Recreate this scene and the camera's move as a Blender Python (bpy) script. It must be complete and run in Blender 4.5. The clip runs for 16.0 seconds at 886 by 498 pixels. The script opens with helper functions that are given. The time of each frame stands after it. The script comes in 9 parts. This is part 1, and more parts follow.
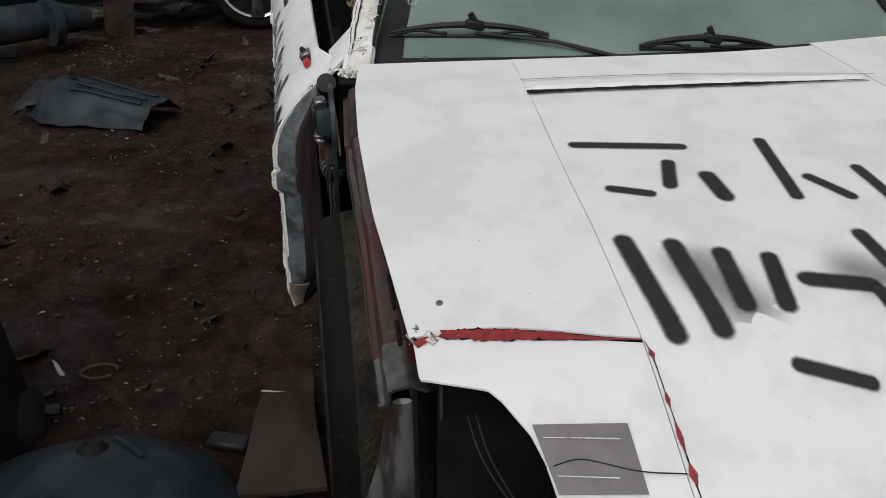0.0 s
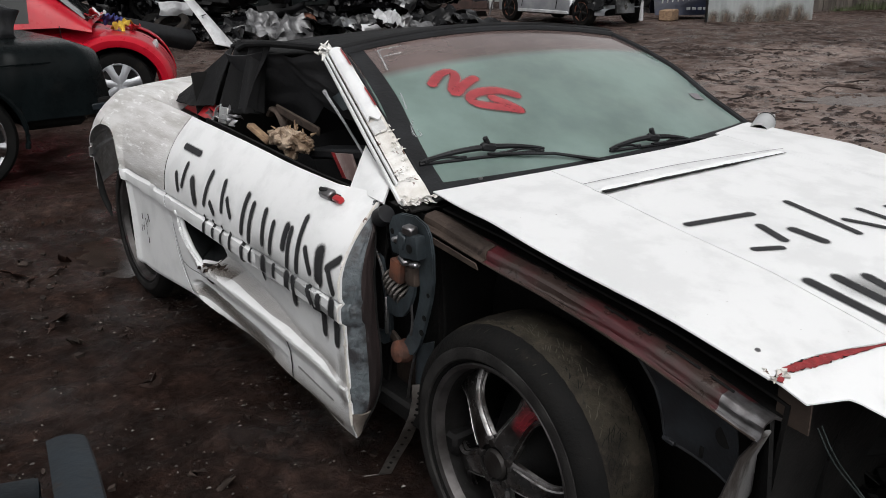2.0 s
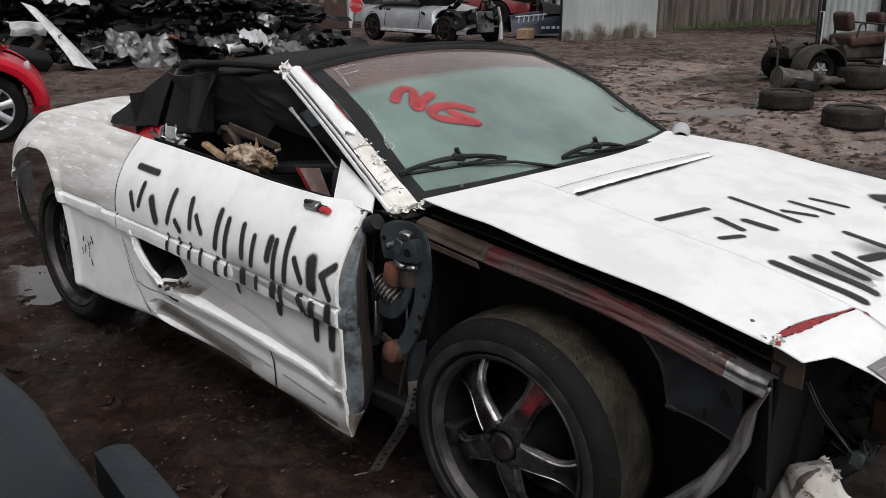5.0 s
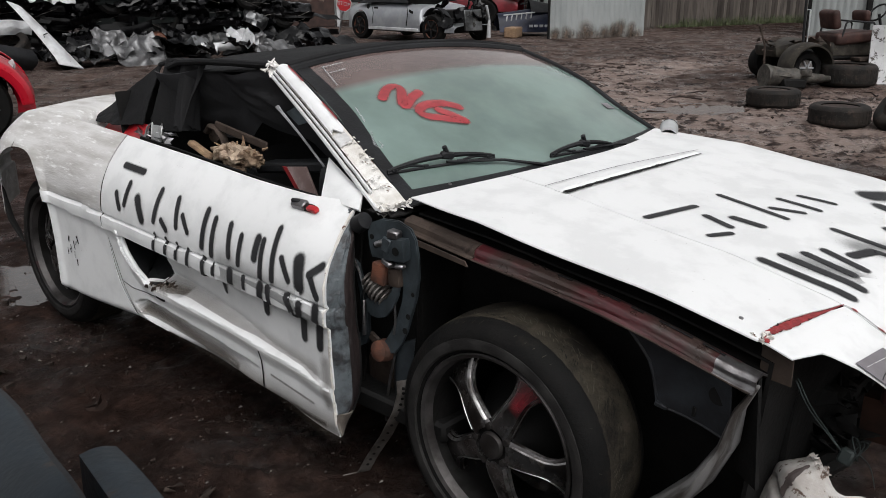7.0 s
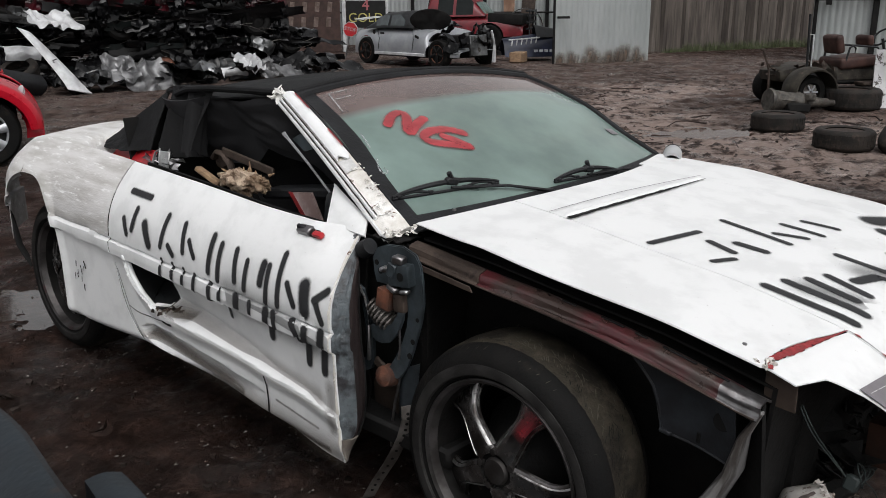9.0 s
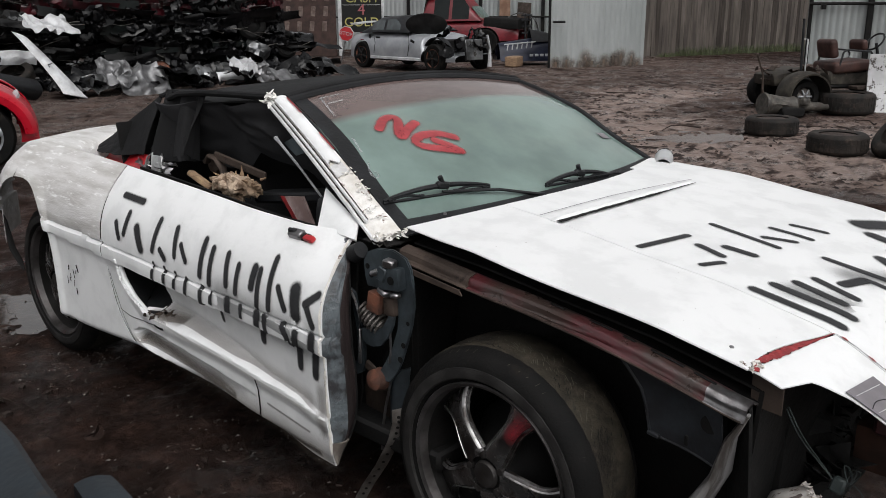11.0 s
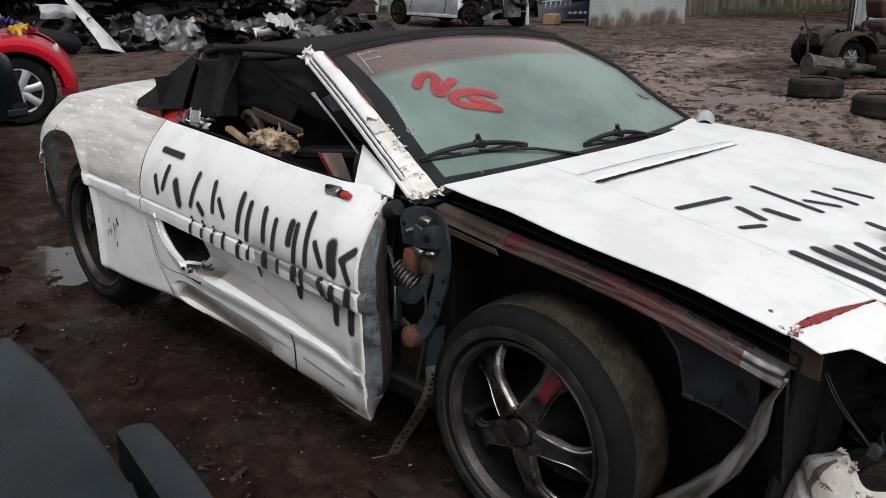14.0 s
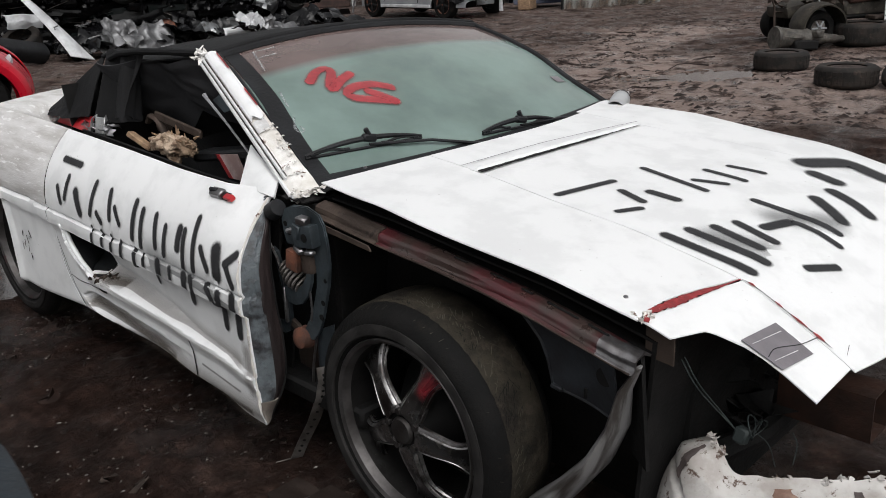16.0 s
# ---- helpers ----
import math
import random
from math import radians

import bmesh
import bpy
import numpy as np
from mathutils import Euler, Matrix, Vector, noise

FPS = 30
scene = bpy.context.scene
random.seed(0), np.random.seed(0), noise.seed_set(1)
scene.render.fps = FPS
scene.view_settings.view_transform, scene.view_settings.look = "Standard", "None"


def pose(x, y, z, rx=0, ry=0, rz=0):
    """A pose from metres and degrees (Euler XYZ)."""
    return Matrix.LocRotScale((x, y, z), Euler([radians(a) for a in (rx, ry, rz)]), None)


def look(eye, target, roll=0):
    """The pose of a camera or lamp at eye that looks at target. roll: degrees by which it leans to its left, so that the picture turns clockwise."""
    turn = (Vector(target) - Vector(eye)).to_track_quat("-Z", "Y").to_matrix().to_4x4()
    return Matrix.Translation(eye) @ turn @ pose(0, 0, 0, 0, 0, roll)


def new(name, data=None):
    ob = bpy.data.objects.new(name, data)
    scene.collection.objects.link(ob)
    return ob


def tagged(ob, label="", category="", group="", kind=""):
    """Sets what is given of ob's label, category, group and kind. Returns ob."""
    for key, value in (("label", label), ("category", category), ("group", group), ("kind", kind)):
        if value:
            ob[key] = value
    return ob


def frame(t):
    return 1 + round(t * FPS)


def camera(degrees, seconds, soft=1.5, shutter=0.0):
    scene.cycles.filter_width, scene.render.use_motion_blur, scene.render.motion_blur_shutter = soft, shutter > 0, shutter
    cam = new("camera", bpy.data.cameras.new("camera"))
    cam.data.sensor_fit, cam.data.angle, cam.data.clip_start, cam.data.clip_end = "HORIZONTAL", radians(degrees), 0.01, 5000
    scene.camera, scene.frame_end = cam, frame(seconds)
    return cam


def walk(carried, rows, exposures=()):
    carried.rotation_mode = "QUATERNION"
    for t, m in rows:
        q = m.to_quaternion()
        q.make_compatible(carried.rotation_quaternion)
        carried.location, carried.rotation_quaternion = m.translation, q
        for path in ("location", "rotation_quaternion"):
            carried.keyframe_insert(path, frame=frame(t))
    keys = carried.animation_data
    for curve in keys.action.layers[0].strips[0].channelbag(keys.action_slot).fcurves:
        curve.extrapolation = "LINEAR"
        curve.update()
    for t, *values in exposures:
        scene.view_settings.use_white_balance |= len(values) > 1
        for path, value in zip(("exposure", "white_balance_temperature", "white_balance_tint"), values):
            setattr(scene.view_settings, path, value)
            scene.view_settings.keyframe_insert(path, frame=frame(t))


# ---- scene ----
cam = camera(53.9, 16.0, soft=0.7)
METRES, EYE, TILT, LEAN, TURN = 2.1, 1.40, -26.5, 0.0, -9.0
ROWS = [
    (0.0, 0.0, 0.0, 0.0, 0.0, 0.0, 0.0),
    (0.5, -0.1644, -0.0312, 0.0015, -8.5, 5.49, 4.87),
    (1.0, -0.3025, -0.014, 0.0126, -13.71, 7.56, 8.13),
    (1.5, -0.4348, 0.0121, 0.0311, -19.11, 6.66, 11.9),
    (2.0, -0.5531, 0.0261, 0.038, -24.91, 5.31, 12.54),
    (2.5, -0.6406, 0.0572, 0.0569, -28.11, 5.6, 15.38),
    (3.0, -0.731, 0.0471, 0.0588, -33.75, 4.16, 15.15),
    (3.5, -0.7413, 0.0455, 0.0562, -34.18, 4.45, 14.71),
    (4.0, -0.7377, 0.0425, 0.0544, -34.01, 4.28, 15.49),
    (6.5, -0.7342, 0.0459, 0.055, -34.49, 4.09, 16.15),
    (7.0, -0.7322, 0.047, 0.0547, -35.0, 3.9, 16.16),
    (7.5, -0.7337, 0.0445, 0.0552, -34.66, 4.47, 15.97),
    (8.0, -0.7338, 0.0419, 0.0552, -34.38, 4.74, 16.11),
    (8.5, -0.7344, 0.0408, 0.0562, -34.44, 5.32, 16.16),
    (11.0, -0.7303, 0.0329, 0.0536, -34.84, 5.74, 16.2),
    (11.5, -0.7294, 0.0291, 0.0505, -35.02, 5.67, 16.43),
    (12.0, -0.7289, 0.0274, 0.0499, -35.16, 5.68, 16.39),
    (12.5, -0.7303, 0.0245, 0.0481, -34.76, 5.55, 16.63),
    (13.0, -0.7367, 0.0251, 0.0472, -34.35, 5.1, 16.42),
    (13.5, -0.7375, 0.0312, 0.0525, -33.19, 4.31, 15.81),
    (14.0, -0.7332, 0.0364, 0.0536, -32.68, 3.66, 15.09),
    (14.5, -0.7383, 0.0341, 0.0506, -33.57, 3.16, 15.73),
    (15.0, -0.7329, 0.0289, 0.0465, -36.57, 2.31, 16.73),
    (15.5, -0.706, 0.0133, 0.0374, -39.59, 0.11, 18.3),
    (16.0, -0.5987, -0.0252, 0.0184, -32.52, 3.08, 17.94),
]
walk(cam, [(t, pose(0, 0, EYE, TILT, LEAN, TURN) @ pose(METRES * x, METRES * y, METRES * z, 90 + pitch, roll, yaw)) for t, x, y, z, yaw, pitch, roll in ROWS],
     [(0.0, -0.22), (0.6, 0.0), (1.5, 0.24), (16.0, 0.28)])


# ---------------------------------------------------------------- light
world = bpy.data.worlds.new("overcast_sky")
scene.world = world
world.use_nodes = True
wt = world.node_tree
bg = wt.nodes["Background"]
sky = wt.nodes.new("ShaderNodeTexSky")
sky.sky_type = "NISHITA"
sky.sun_disc = False
sky.sun_elevation = radians(48)
sky.sun_rotation = radians(200)
sky.dust_density = 4.0
grey = wt.nodes.new("ShaderNodeHueSaturation")
grey.inputs["Saturation"].default_value = 0.07
wt.links.new(sky.outputs[0], grey.inputs["Color"])
wt.links.new(grey.outputs[0], bg.inputs["Color"])
bg.inputs["Strength"].default_value = 0.13
sun = new("sun", bpy.data.lights.new("sun", "SUN"))
sun.data.energy, sun.data.angle, sun.data.color = 1.0, radians(35), (1.0, 0.985, 0.975)
sun.matrix_world = look((-4, -4, 12), (0, 0, 0))


# ---------------------------------------------------------------- mesh helpers
def part(name, bm, material, parent=None, label="", sharp=40):
    """Link a bmesh, in world coordinates, as one mesh object under a thing or a part."""
    me = bpy.data.meshes.new(name)
    bmesh.ops.recalc_face_normals(bm, faces=bm.faces)
    if not any(e.is_boundary for e in bm.edges) and bm.calc_volume(signed=True) < 0:
        bmesh.ops.reverse_faces(bm, faces=bm.faces)
    bm.to_mesh(me)
    bm.free()
    me.materials.append(material)
    me.polygons.foreach_set("use_smooth", [True] * len(me.polygons))
    me.set_sharp_from_angle(angle=radians(sharp))
    ob = new(name, me)
    if parent is not None:
        ob.parent = parent
        if parent.type == "EMPTY":
            ob.matrix_parent_inverse = parent.matrix_basis.inverted()
    if label:
        ob["label"] = label
    return ob


def thing(name, label, category, at=(0, 0, 0), group="", kind=""):
    ob = new(name)
    ob.matrix_basis = Matrix.Translation(at)
    ob.empty_display_size = 0.1
    return tagged(ob, label, category, group, kind)


def smooth(a, b, v):
    v = min(1.0, max(0.0, (v - a) / (b - a)))
    return v * v * (3 - 2 * v)


def curve(v, *knots):
    """Smooth interpolation through (place, value) knots."""
    if v <= knots[0][0]:
        return knots[0][1]
    for (a, p), (b, q) in zip(knots, knots[1:]):
        if v <= b:
            return p + (q - p) * (v - a) / (b - a)
    return knots[-1][1]


def bend(v, *knots):
    """As curve(), rounded at the knots."""
    w = 0.04
    return (curve(v - w, *knots) + 2 * curve(v, *knots) + curve(v + w, *knots)) / 4


def N3(x, y, z, s=1.0):
    return noise.noise(Vector((x * s, y * s, z * s)))


def surf(fn, nu, nv, thick=0.0, bm=None):
    """A sheet from fn(u, v), u and v from 0 to 1; fn may return None for a hole. thick: metres, to both sides' middle."""
    bm = bm or bmesh.new()
    vs = []
    for i in range(nu + 1):
        row = []
        for j in range(nv + 1):
            p = fn(i / nu, j / nv)
            row.append(bm.verts.new(p) if p is not None else None)
        vs.append(row)
    faces = []
    for i in range(nu):
        for j in range(nv):
            q = (vs[i][j], vs[i + 1][j], vs[i + 1][j + 1], vs[i][j + 1])
            if all(q):
                faces.append(bm.faces.new(q))
    loose = [v for v in bm.verts if not v.link_faces]
    if loose:
        bmesh.ops.delete(bm, geom=loose, context="VERTS")
    if thick:
        bmesh.ops.recalc_face_normals(bm, faces=faces)
        bmesh.ops.solidify(bm, geom=faces, thickness=thick)
    return bm


def box(c, s, rot=None, bevel=0.0, bm=None, seg=1):
    """A box of size s about c, turned by rot (an Euler in degrees), its edges rounded."""
    bm = bm or bmesh.new()
    m = Matrix.LocRotScale(Vector(c), Euler([radians(a) for a in (rot or (0, 0, 0))]), Vector(s))
    made = bmesh.ops.create_cube(bm, size=1.0, matrix=m)["verts"]
    if bevel:
        edges = list({e for v in made for e in v.link_edges})
        bmesh.ops.bevel(bm, geom=edges, offset=bevel, segments=seg, affect="EDGES", profile=0.6)
    return bm


def tube(points, r, seg=8, bm=None, caps=True, flat=1.0):
    """A tube along points; r may be a number or a list. flat: its second axis' share."""
    bm = bm or bmesh.new()
    pts = [Vector(p) for p in points]
    rs = r if isinstance(r, (list, tuple)) else [r] * len(pts)
    rings = []
    for i, p in enumerate(pts):
        d = (pts[min(i + 1, len(pts) - 1)] - pts[max(i - 1, 0)]).normalized()
        a = d.cross(Vector((0, 0, 1)))
        if a.length < 0.05:
            a = d.cross(Vector((0, 1, 0)))
        a.normalize()
        b = d.cross(a).normalized()
        rings.append([bm.verts.new(p + rs[i] * (a * math.cos(k * math.tau / seg) + flat * b * math.sin(k * math.tau / seg))) for k in range(seg)])
    for p, q in zip(rings, rings[1:]):
        for k in range(seg):
            bm.faces.new((p[k], p[(k + 1) % seg], q[(k + 1) % seg], q[k]))
    if caps:
        bm.faces.new(rings[0])
        bm.faces.new(rings[-1][::-1])
    return bm


def eased(points, rounds=3):
    """The points' line with its corners cut smooth."""
    pts = [Vector(p) for p in points]
    for _ in range(rounds):
        pts = [pts[0]] + [q for a, b in zip(pts, pts[1:]) for q in (a.lerp(b, 0.25), a.lerp(b, 0.75))] + [pts[-1]]
    return pts


def lathe(profile, m=None, seg=32, bm=None):
    """A body turned about the x axis from (x, radius) pairs, then moved by m."""
    bm = bm or bmesh.new()
    m = m or Matrix()
    rings = [[bm.verts.new(m @ Vector((x, r * math.cos(k * math.tau / seg), r * math.sin(k * math.tau / seg)))) for k in range(seg)] for x, r in profile]
    for p, q in zip(rings, rings[1:]):
        for k in range(seg):
            bm.faces.new((p[k], p[(k + 1) % seg], q[(k + 1) % seg], q[k]))
    if profile[0][1] > 1e-4 and profile[0] != profile[-1]:
        bm.faces.new(rings[0])
        bm.faces.new(rings[-1][::-1])
    return bm


def plate(outline, axis, at, thick, bm=None, bevel=0.0):
    """A flat plate from a 2D outline; axis: the one it faces; at: its place on that axis."""
    bm = bm or bmesh.new()

    def put(a, b, c):
        return {"x": (c, a, b), "y": (a, c, b), "z": (a, b, c)}[axis]
    lo = [bm.verts.new(put(a, b, at)) for a, b in outline]
    hi = [bm.verts.new(put(a, b, at + thick)) for a, b in outline]
    n = len(lo)
    bm.faces.new(lo)
    bm.faces.new(hi[::-1])
    for k in range(n):
        bm.faces.new((lo[k], lo[(k + 1) % n], hi[(k + 1) % n], hi[k]))
    return bm


def backed(bm, vs, e, thick):
    """Close a square grid of vertices into a thin plate, its back a little way off across the turn e."""
    n = len(vs)
    d = Vector((0, 0, -thick))
    d.rotate(e)
    lo = [[bm.verts.new(v.co + d) for v in row] for row in vs]
    for i in range(n - 1):
        for j in range(n - 1):
            bm.faces.new((vs[i][j], vs[i + 1][j], vs[i + 1][j + 1], vs[i][j + 1]))
            bm.faces.new((lo[i][j], lo[i][j + 1], lo[i + 1][j + 1], lo[i + 1][j]))
    ring = [(i, 0) for i in range(n)] + [(n - 1, j) for j in range(1, n)] + [(i, n - 1) for i in range(n - 2, -1, -1)] + [(0, j) for j in range(n - 2, 0, -1)]
    for (a, b), (c, k) in zip(ring, ring[1:] + ring[:1]):
        bm.faces.new((vs[a][b], lo[a][b], lo[c][k], vs[c][k]))
    return bm


def shard(rng, c, size, bm=None, n=5, rough=0.35, tilt=0.8):
    """A torn, crumpled piece of sheet about c."""
    bm = bm or bmesh.new()
    c = Vector(c)
    e = Euler((rng.uniform(-tilt, tilt), rng.uniform(-tilt, tilt), rng.uniform(0, 6.3)))
    vs = []
    for i in range(n):
        row = []
        for j in range(n):
            p = Vector(((i / (n - 1) - 0.5) * size[0], (j / (n - 1) - 0.5) * size[1], 0))
            p += Vector((rng.gauss(0, 1) * size[0], rng.gauss(0, 1) * size[1], rng.gauss(0, 1) * size[2])) * rough * 0.5
            p.rotate(e)
            row.append(bm.verts.new(c + p))
        vs.append(row)
    return backed(bm, vs, e, 0.003)


def crumple(rng, c, size, bm=None, n=10, tilt=0.4, folds=0.5, stand=0.0):
    """A sheet of metal bent into a few large folds about c."""
    bm = bm or bmesh.new()
    c, o = Vector(c), Vector((rng.uniform(0, 50), rng.uniform(0, 50), 0))
    e = Euler((stand + rng.uniform(-tilt, tilt), rng.uniform(-tilt, tilt), rng.uniform(-0.5, 0.5) * (0.4 if stand else 1) + (math.pi if rng.random() < 0.5 and not stand else 0)))
    vs = []
    for i in range(n):
        row = []
        for j in range(n):
            u, v = i / (n - 1) - 0.5, j / (n - 1) - 0.5
            q = Vector((u * size[0], v * size[1], 0))
            k = q * (2.2 / max(size[0], size[1])) + o
            q.z += size[2] * folds * (1.9 * abs(N3(k.x * 1.5, k.y * 0.5, 0, 1.3)) + 0.5 * N3(k.x, k.y, 4, 2.6)) + size[2] * folds * 0.5 * abs(v) * math.sin(o.x + 5 * u)
            q.x += size[0] * 0.10 * N3(k.x, k.y, 7, 2.0)
            q.y += size[1] * 0.16 * N3(k.x, k.y, 9, 2.0)
            q.rotate(e)
            row.append(bm.verts.new(c + q))
        vs.append(row)
    return backed(bm, vs, e, 0.006)


def ribbon(points, width, to_world, lift=0.0025, bm=None, across=4, step=0.012):
    """A painted stroke of that width along points in a surface's two coordinates; to_world maps them on the surface."""
    bm = bm or bmesh.new()
    uv = bm.loops.layers.uv.verify()
    pts = [Vector(p) for p in points]
    dense = []
    for p, q in zip(pts, pts[1:]):
        k = max(1, int((q - p).length / step))
        dense += [p.lerp(q, i / k) for i in range(k)]
    dense.append(pts[-1])
    if len(pts) > 2:
        for _ in range(3):
            dense = [dense[0]] + [(a + 2 * b + c) / 4 for a, b, c in zip(dense, dense[1:], dense[2:])] + [dense[-1]]
    d0, d1 = (dense[0] - dense[1]).normalized(), (dense[-1] - dense[-2]).normalized()
    dense = [dense[0] + d0 * width * 0.5] + dense + [dense[-1] + d1 * width * 0.5]
    run = [0.0]
    for p, q in zip(dense, dense[1:]):
        run.append(run[-1] + (q - p).length)
    rows = []
    for i, p in enumerate(dense):
        d = (dense[min(i + 1, len(dense) - 1)] - dense[max(i - 1, 0)]).normalized()
        n = Vector((-d.y, d.x))
        row = []
        for k in range(across + 1):
            f = k / across
            q = p + n * (f - 0.5) * width
            w, nor = to_world(q.x, q.y)
            end = min(run[i], run[-1] - run[i]) / (width * 0.5)
            row.append((bm.verts.new(w + nor * lift), (min(1.0, end), f)))
        rows.append(row)
    for a, b in zip(rows, rows[1:]):
        for k in range(across):
            q = (a[k], b[k], b[k + 1], a[k + 1])
            f = bm.faces.new([v for v, _ in q])
            for loop, (_, c) in zip(f.loops, q):
                loop[uv].uv = c
    return bm


# ---------------------------------------------------------------- materials
def material(name, colour, rough=0.6, metal=0.0, dark=None, scale=6.0, detail=6.0, amount=(0.35, 0.7), bump=0.1, bump_scale=60.0,
             spots=None, spot_scale=20.0, spot_at=(0.62, 0.68), spot_rough=None, coat=0.0, rough_var=0.12, stretch=(1, 1, 1), island=0.0, spec=None):
    """Paint, metal, plastic: two colours mixed by large noise, spots of a third, fine relief."""
    m = bpy.data.materials.new(name)
    m.use_nodes = True
    t = m.node_tree
    n, l = t.nodes, t.links
    p = n["Principled BSDF"]
    co = n.new("ShaderNodeNewGeometry")
    mp = n.new("ShaderNodeMapping")
    mp.inputs["Scale"].default_value = stretch
    l.new(co.outputs["Position"], mp.inputs["Vector"])

    def tex(s, d=6.0, r=0.6):
        k = n.new("ShaderNodeTexNoise")
        k.inputs["Scale"].default_value, k.inputs["Detail"].default_value, k.inputs["Roughness"].default_value = s, d, r
        l.new(mp.outputs[0], k.inputs["Vector"])
        return k

    def ramp(src, a, b):
        k = n.new("ShaderNodeMapRange")
        k.interpolation_type = "SMOOTHSTEP"
        k.inputs["From Min"].default_value, k.inputs["From Max"].default_value = a, b
        l.new(src, k.inputs["Value"])
        return k.outputs[0]

    def mix(f, a, b):
        k = n.new("ShaderNodeMix")
        k.data_type = "RGBA"
        l.new(f, k.inputs["Factor"])
        for v, s in ((a, "A"), (b, "B")):
            sock = [i for i in k.inputs if i.name == s and i.type == "RGBA"][0]
            if isinstance(v, tuple):
                sock.default_value = (*v, 1)
            else:
                l.new(v, sock)
        return [o for o in k.outputs if o.type == "RGBA"][0]
    big = tex(scale, detail)
    dark = dark or tuple(c * 0.7 for c in colour)
    col = mix(ramp(big.outputs["Fac"], *amount), dark, colour)
    ro = n.new("ShaderNodeMapRange")
    ro.inputs["To Min"].default_value, ro.inputs["To Max"].default_value = max(0.02, rough - rough_var), min(1, rough + rough_var)
    l.new(tex(scale * 4).outputs["Fac"], ro.inputs["Value"])
    rough_out = ro.outputs[0]
    if spots:
        s = ramp(tex(spot_scale, 8, 0.7).outputs["Fac"], *spot_at)
        col = mix(s, col, spots)
        if spot_rough is not None:
            k = n.new("ShaderNodeMix")
            l.new(s, k.inputs["Factor"])
            l.new(rough_out, k.inputs["A"])
            k.inputs["B"].default_value = spot_rough
            rough_out = k.outputs["Result"]
    if island:
        hs = n.new("ShaderNodeHueSaturation")
        rr = n.new("ShaderNodeMapRange")
        rr.inputs["To Min"].default_value, rr.inputs["To Max"].default_value = 1 - island, 1 + island
        l.new(co.outputs["Random Per Island"], rr.inputs["Value"])
        l.new(rr.outputs[0], hs.inputs["Value"])
        l.new(col, hs.inputs["Color"])
        col = hs.outputs[0]
    l.new(col, p.inputs["Base Color"])
    l.new(rough_out, p.inputs["Roughness"])
    p.inputs["Metallic"].default_value = metal
    p.inputs["Specular IOR Level"].default_value = spec if spec is not None else (0.5 if max(colour) > 0.06 else 0.2)
    p.inputs["Coat Weight"].default_value = coat
    p.inputs["Coat Roughness"].default_value = 0.12
    if bump:
        b = n.new("ShaderNodeBump")
        b.inputs["Strength"].default_value = bump
        b.inputs["Distance"].default_value = 0.01
        l.new(tex(bump_scale, 5).outputs["Fac"], b.inputs["Height"])
        l.new(b.outputs[0], p.inputs["Normal"])
    return m


def spray(name, colour, soft=(0.45, 1.0), rough=0.6, full=1.0):
    """Sprayed paint on a stroke: it thins out towards the stroke's edges."""
    m = material(name, colour, rough, scale=30, bump=0)
    n, l = m.node_tree.nodes, m.node_tree.links
    uv = n.new("ShaderNodeUVMap")
    xyz = n.new("ShaderNodeSeparateXYZ")
    l.new(uv.outputs[0], xyz.inputs[0])

    def mth(op, a, b=None):
        k = n.new("ShaderNodeMath")
        k.operation = op
        for i, v in enumerate((a, b)):
            if v is None:
                continue
            if isinstance(v, (int, float)):
                k.inputs[i].default_value = v
            else:
                l.new(v, k.inputs[i])
        return k.outputs[0]
    side = mth("MULTIPLY", mth("ABSOLUTE", mth("SUBTRACT", xyz.outputs["Y"], 0.5)), 2.0)
    end = mth("SUBTRACT", 1.0, xyz.outputs["X"])
    far = mth("SQRT", mth("ADD", mth("MULTIPLY", side, side), mth("MULTIPLY", end, end)))
    nz = n.new("ShaderNodeTexNoise")
    nz.inputs["Scale"].default_value, nz.inputs["Detail"].default_value = 160, 4
    geo = n.new("ShaderNodeNewGeometry")
    l.new(geo.outputs["Position"], nz.inputs["Vector"])
    far = mth("ADD", far, mth("MULTIPLY", mth("SUBTRACT", nz.outputs["Fac"], 0.5), 0.25))
    k = n.new("ShaderNodeMapRange")
    k.interpolation_type = "SMOOTHSTEP"
    k.inputs["From Min"].default_value, k.inputs["From Max"].default_value = soft
    k.inputs["To Min"].default_value, k.inputs["To Max"].default_value = full, 0.0
    l.new(far, k.inputs["Value"])
    l.new(k.outputs[0], n["Principled BSDF"].inputs["Alpha"])
    return m


M = {}
M["white"] = material("chipped_white_paint", (0.69, 0.695, 0.70), 0.5, dark=(0.62, 0.625, 0.63), scale=9.0, amount=(0.36, 0.56), bump=0.09, bump_scale=70,
                      spots=(0.26, 0.235, 0.22), spot_scale=70, spot_at=(0.685, 0.72), spot_rough=0.8)
M["scuffed"] = material("scuffed_white_paint", (0.63, 0.63, 0.635), 0.5, dark=(0.46, 0.455, 0.45), scale=9.0, amount=(0.40, 0.58), bump=0.2, bump_scale=40,
                        spots=(0.17, 0.155, 0.15), spot_scale=34, spot_at=(0.585, 0.65), spot_rough=0.85, stretch=(2.0, 0.6, 2.6))
M["stained"] = material("grimy_scratched_white_paint", (0.56, 0.55, 0.545), 0.55, dark=(0.39, 0.375, 0.36), scale=5.0, amount=(0.32, 0.62), bump=0.2, bump_scale=40,
                        spots=(0.72, 0.72, 0.715), spot_scale=11, spot_at=(0.54, 0.66), stretch=(4.0, 0.8, 4.5))
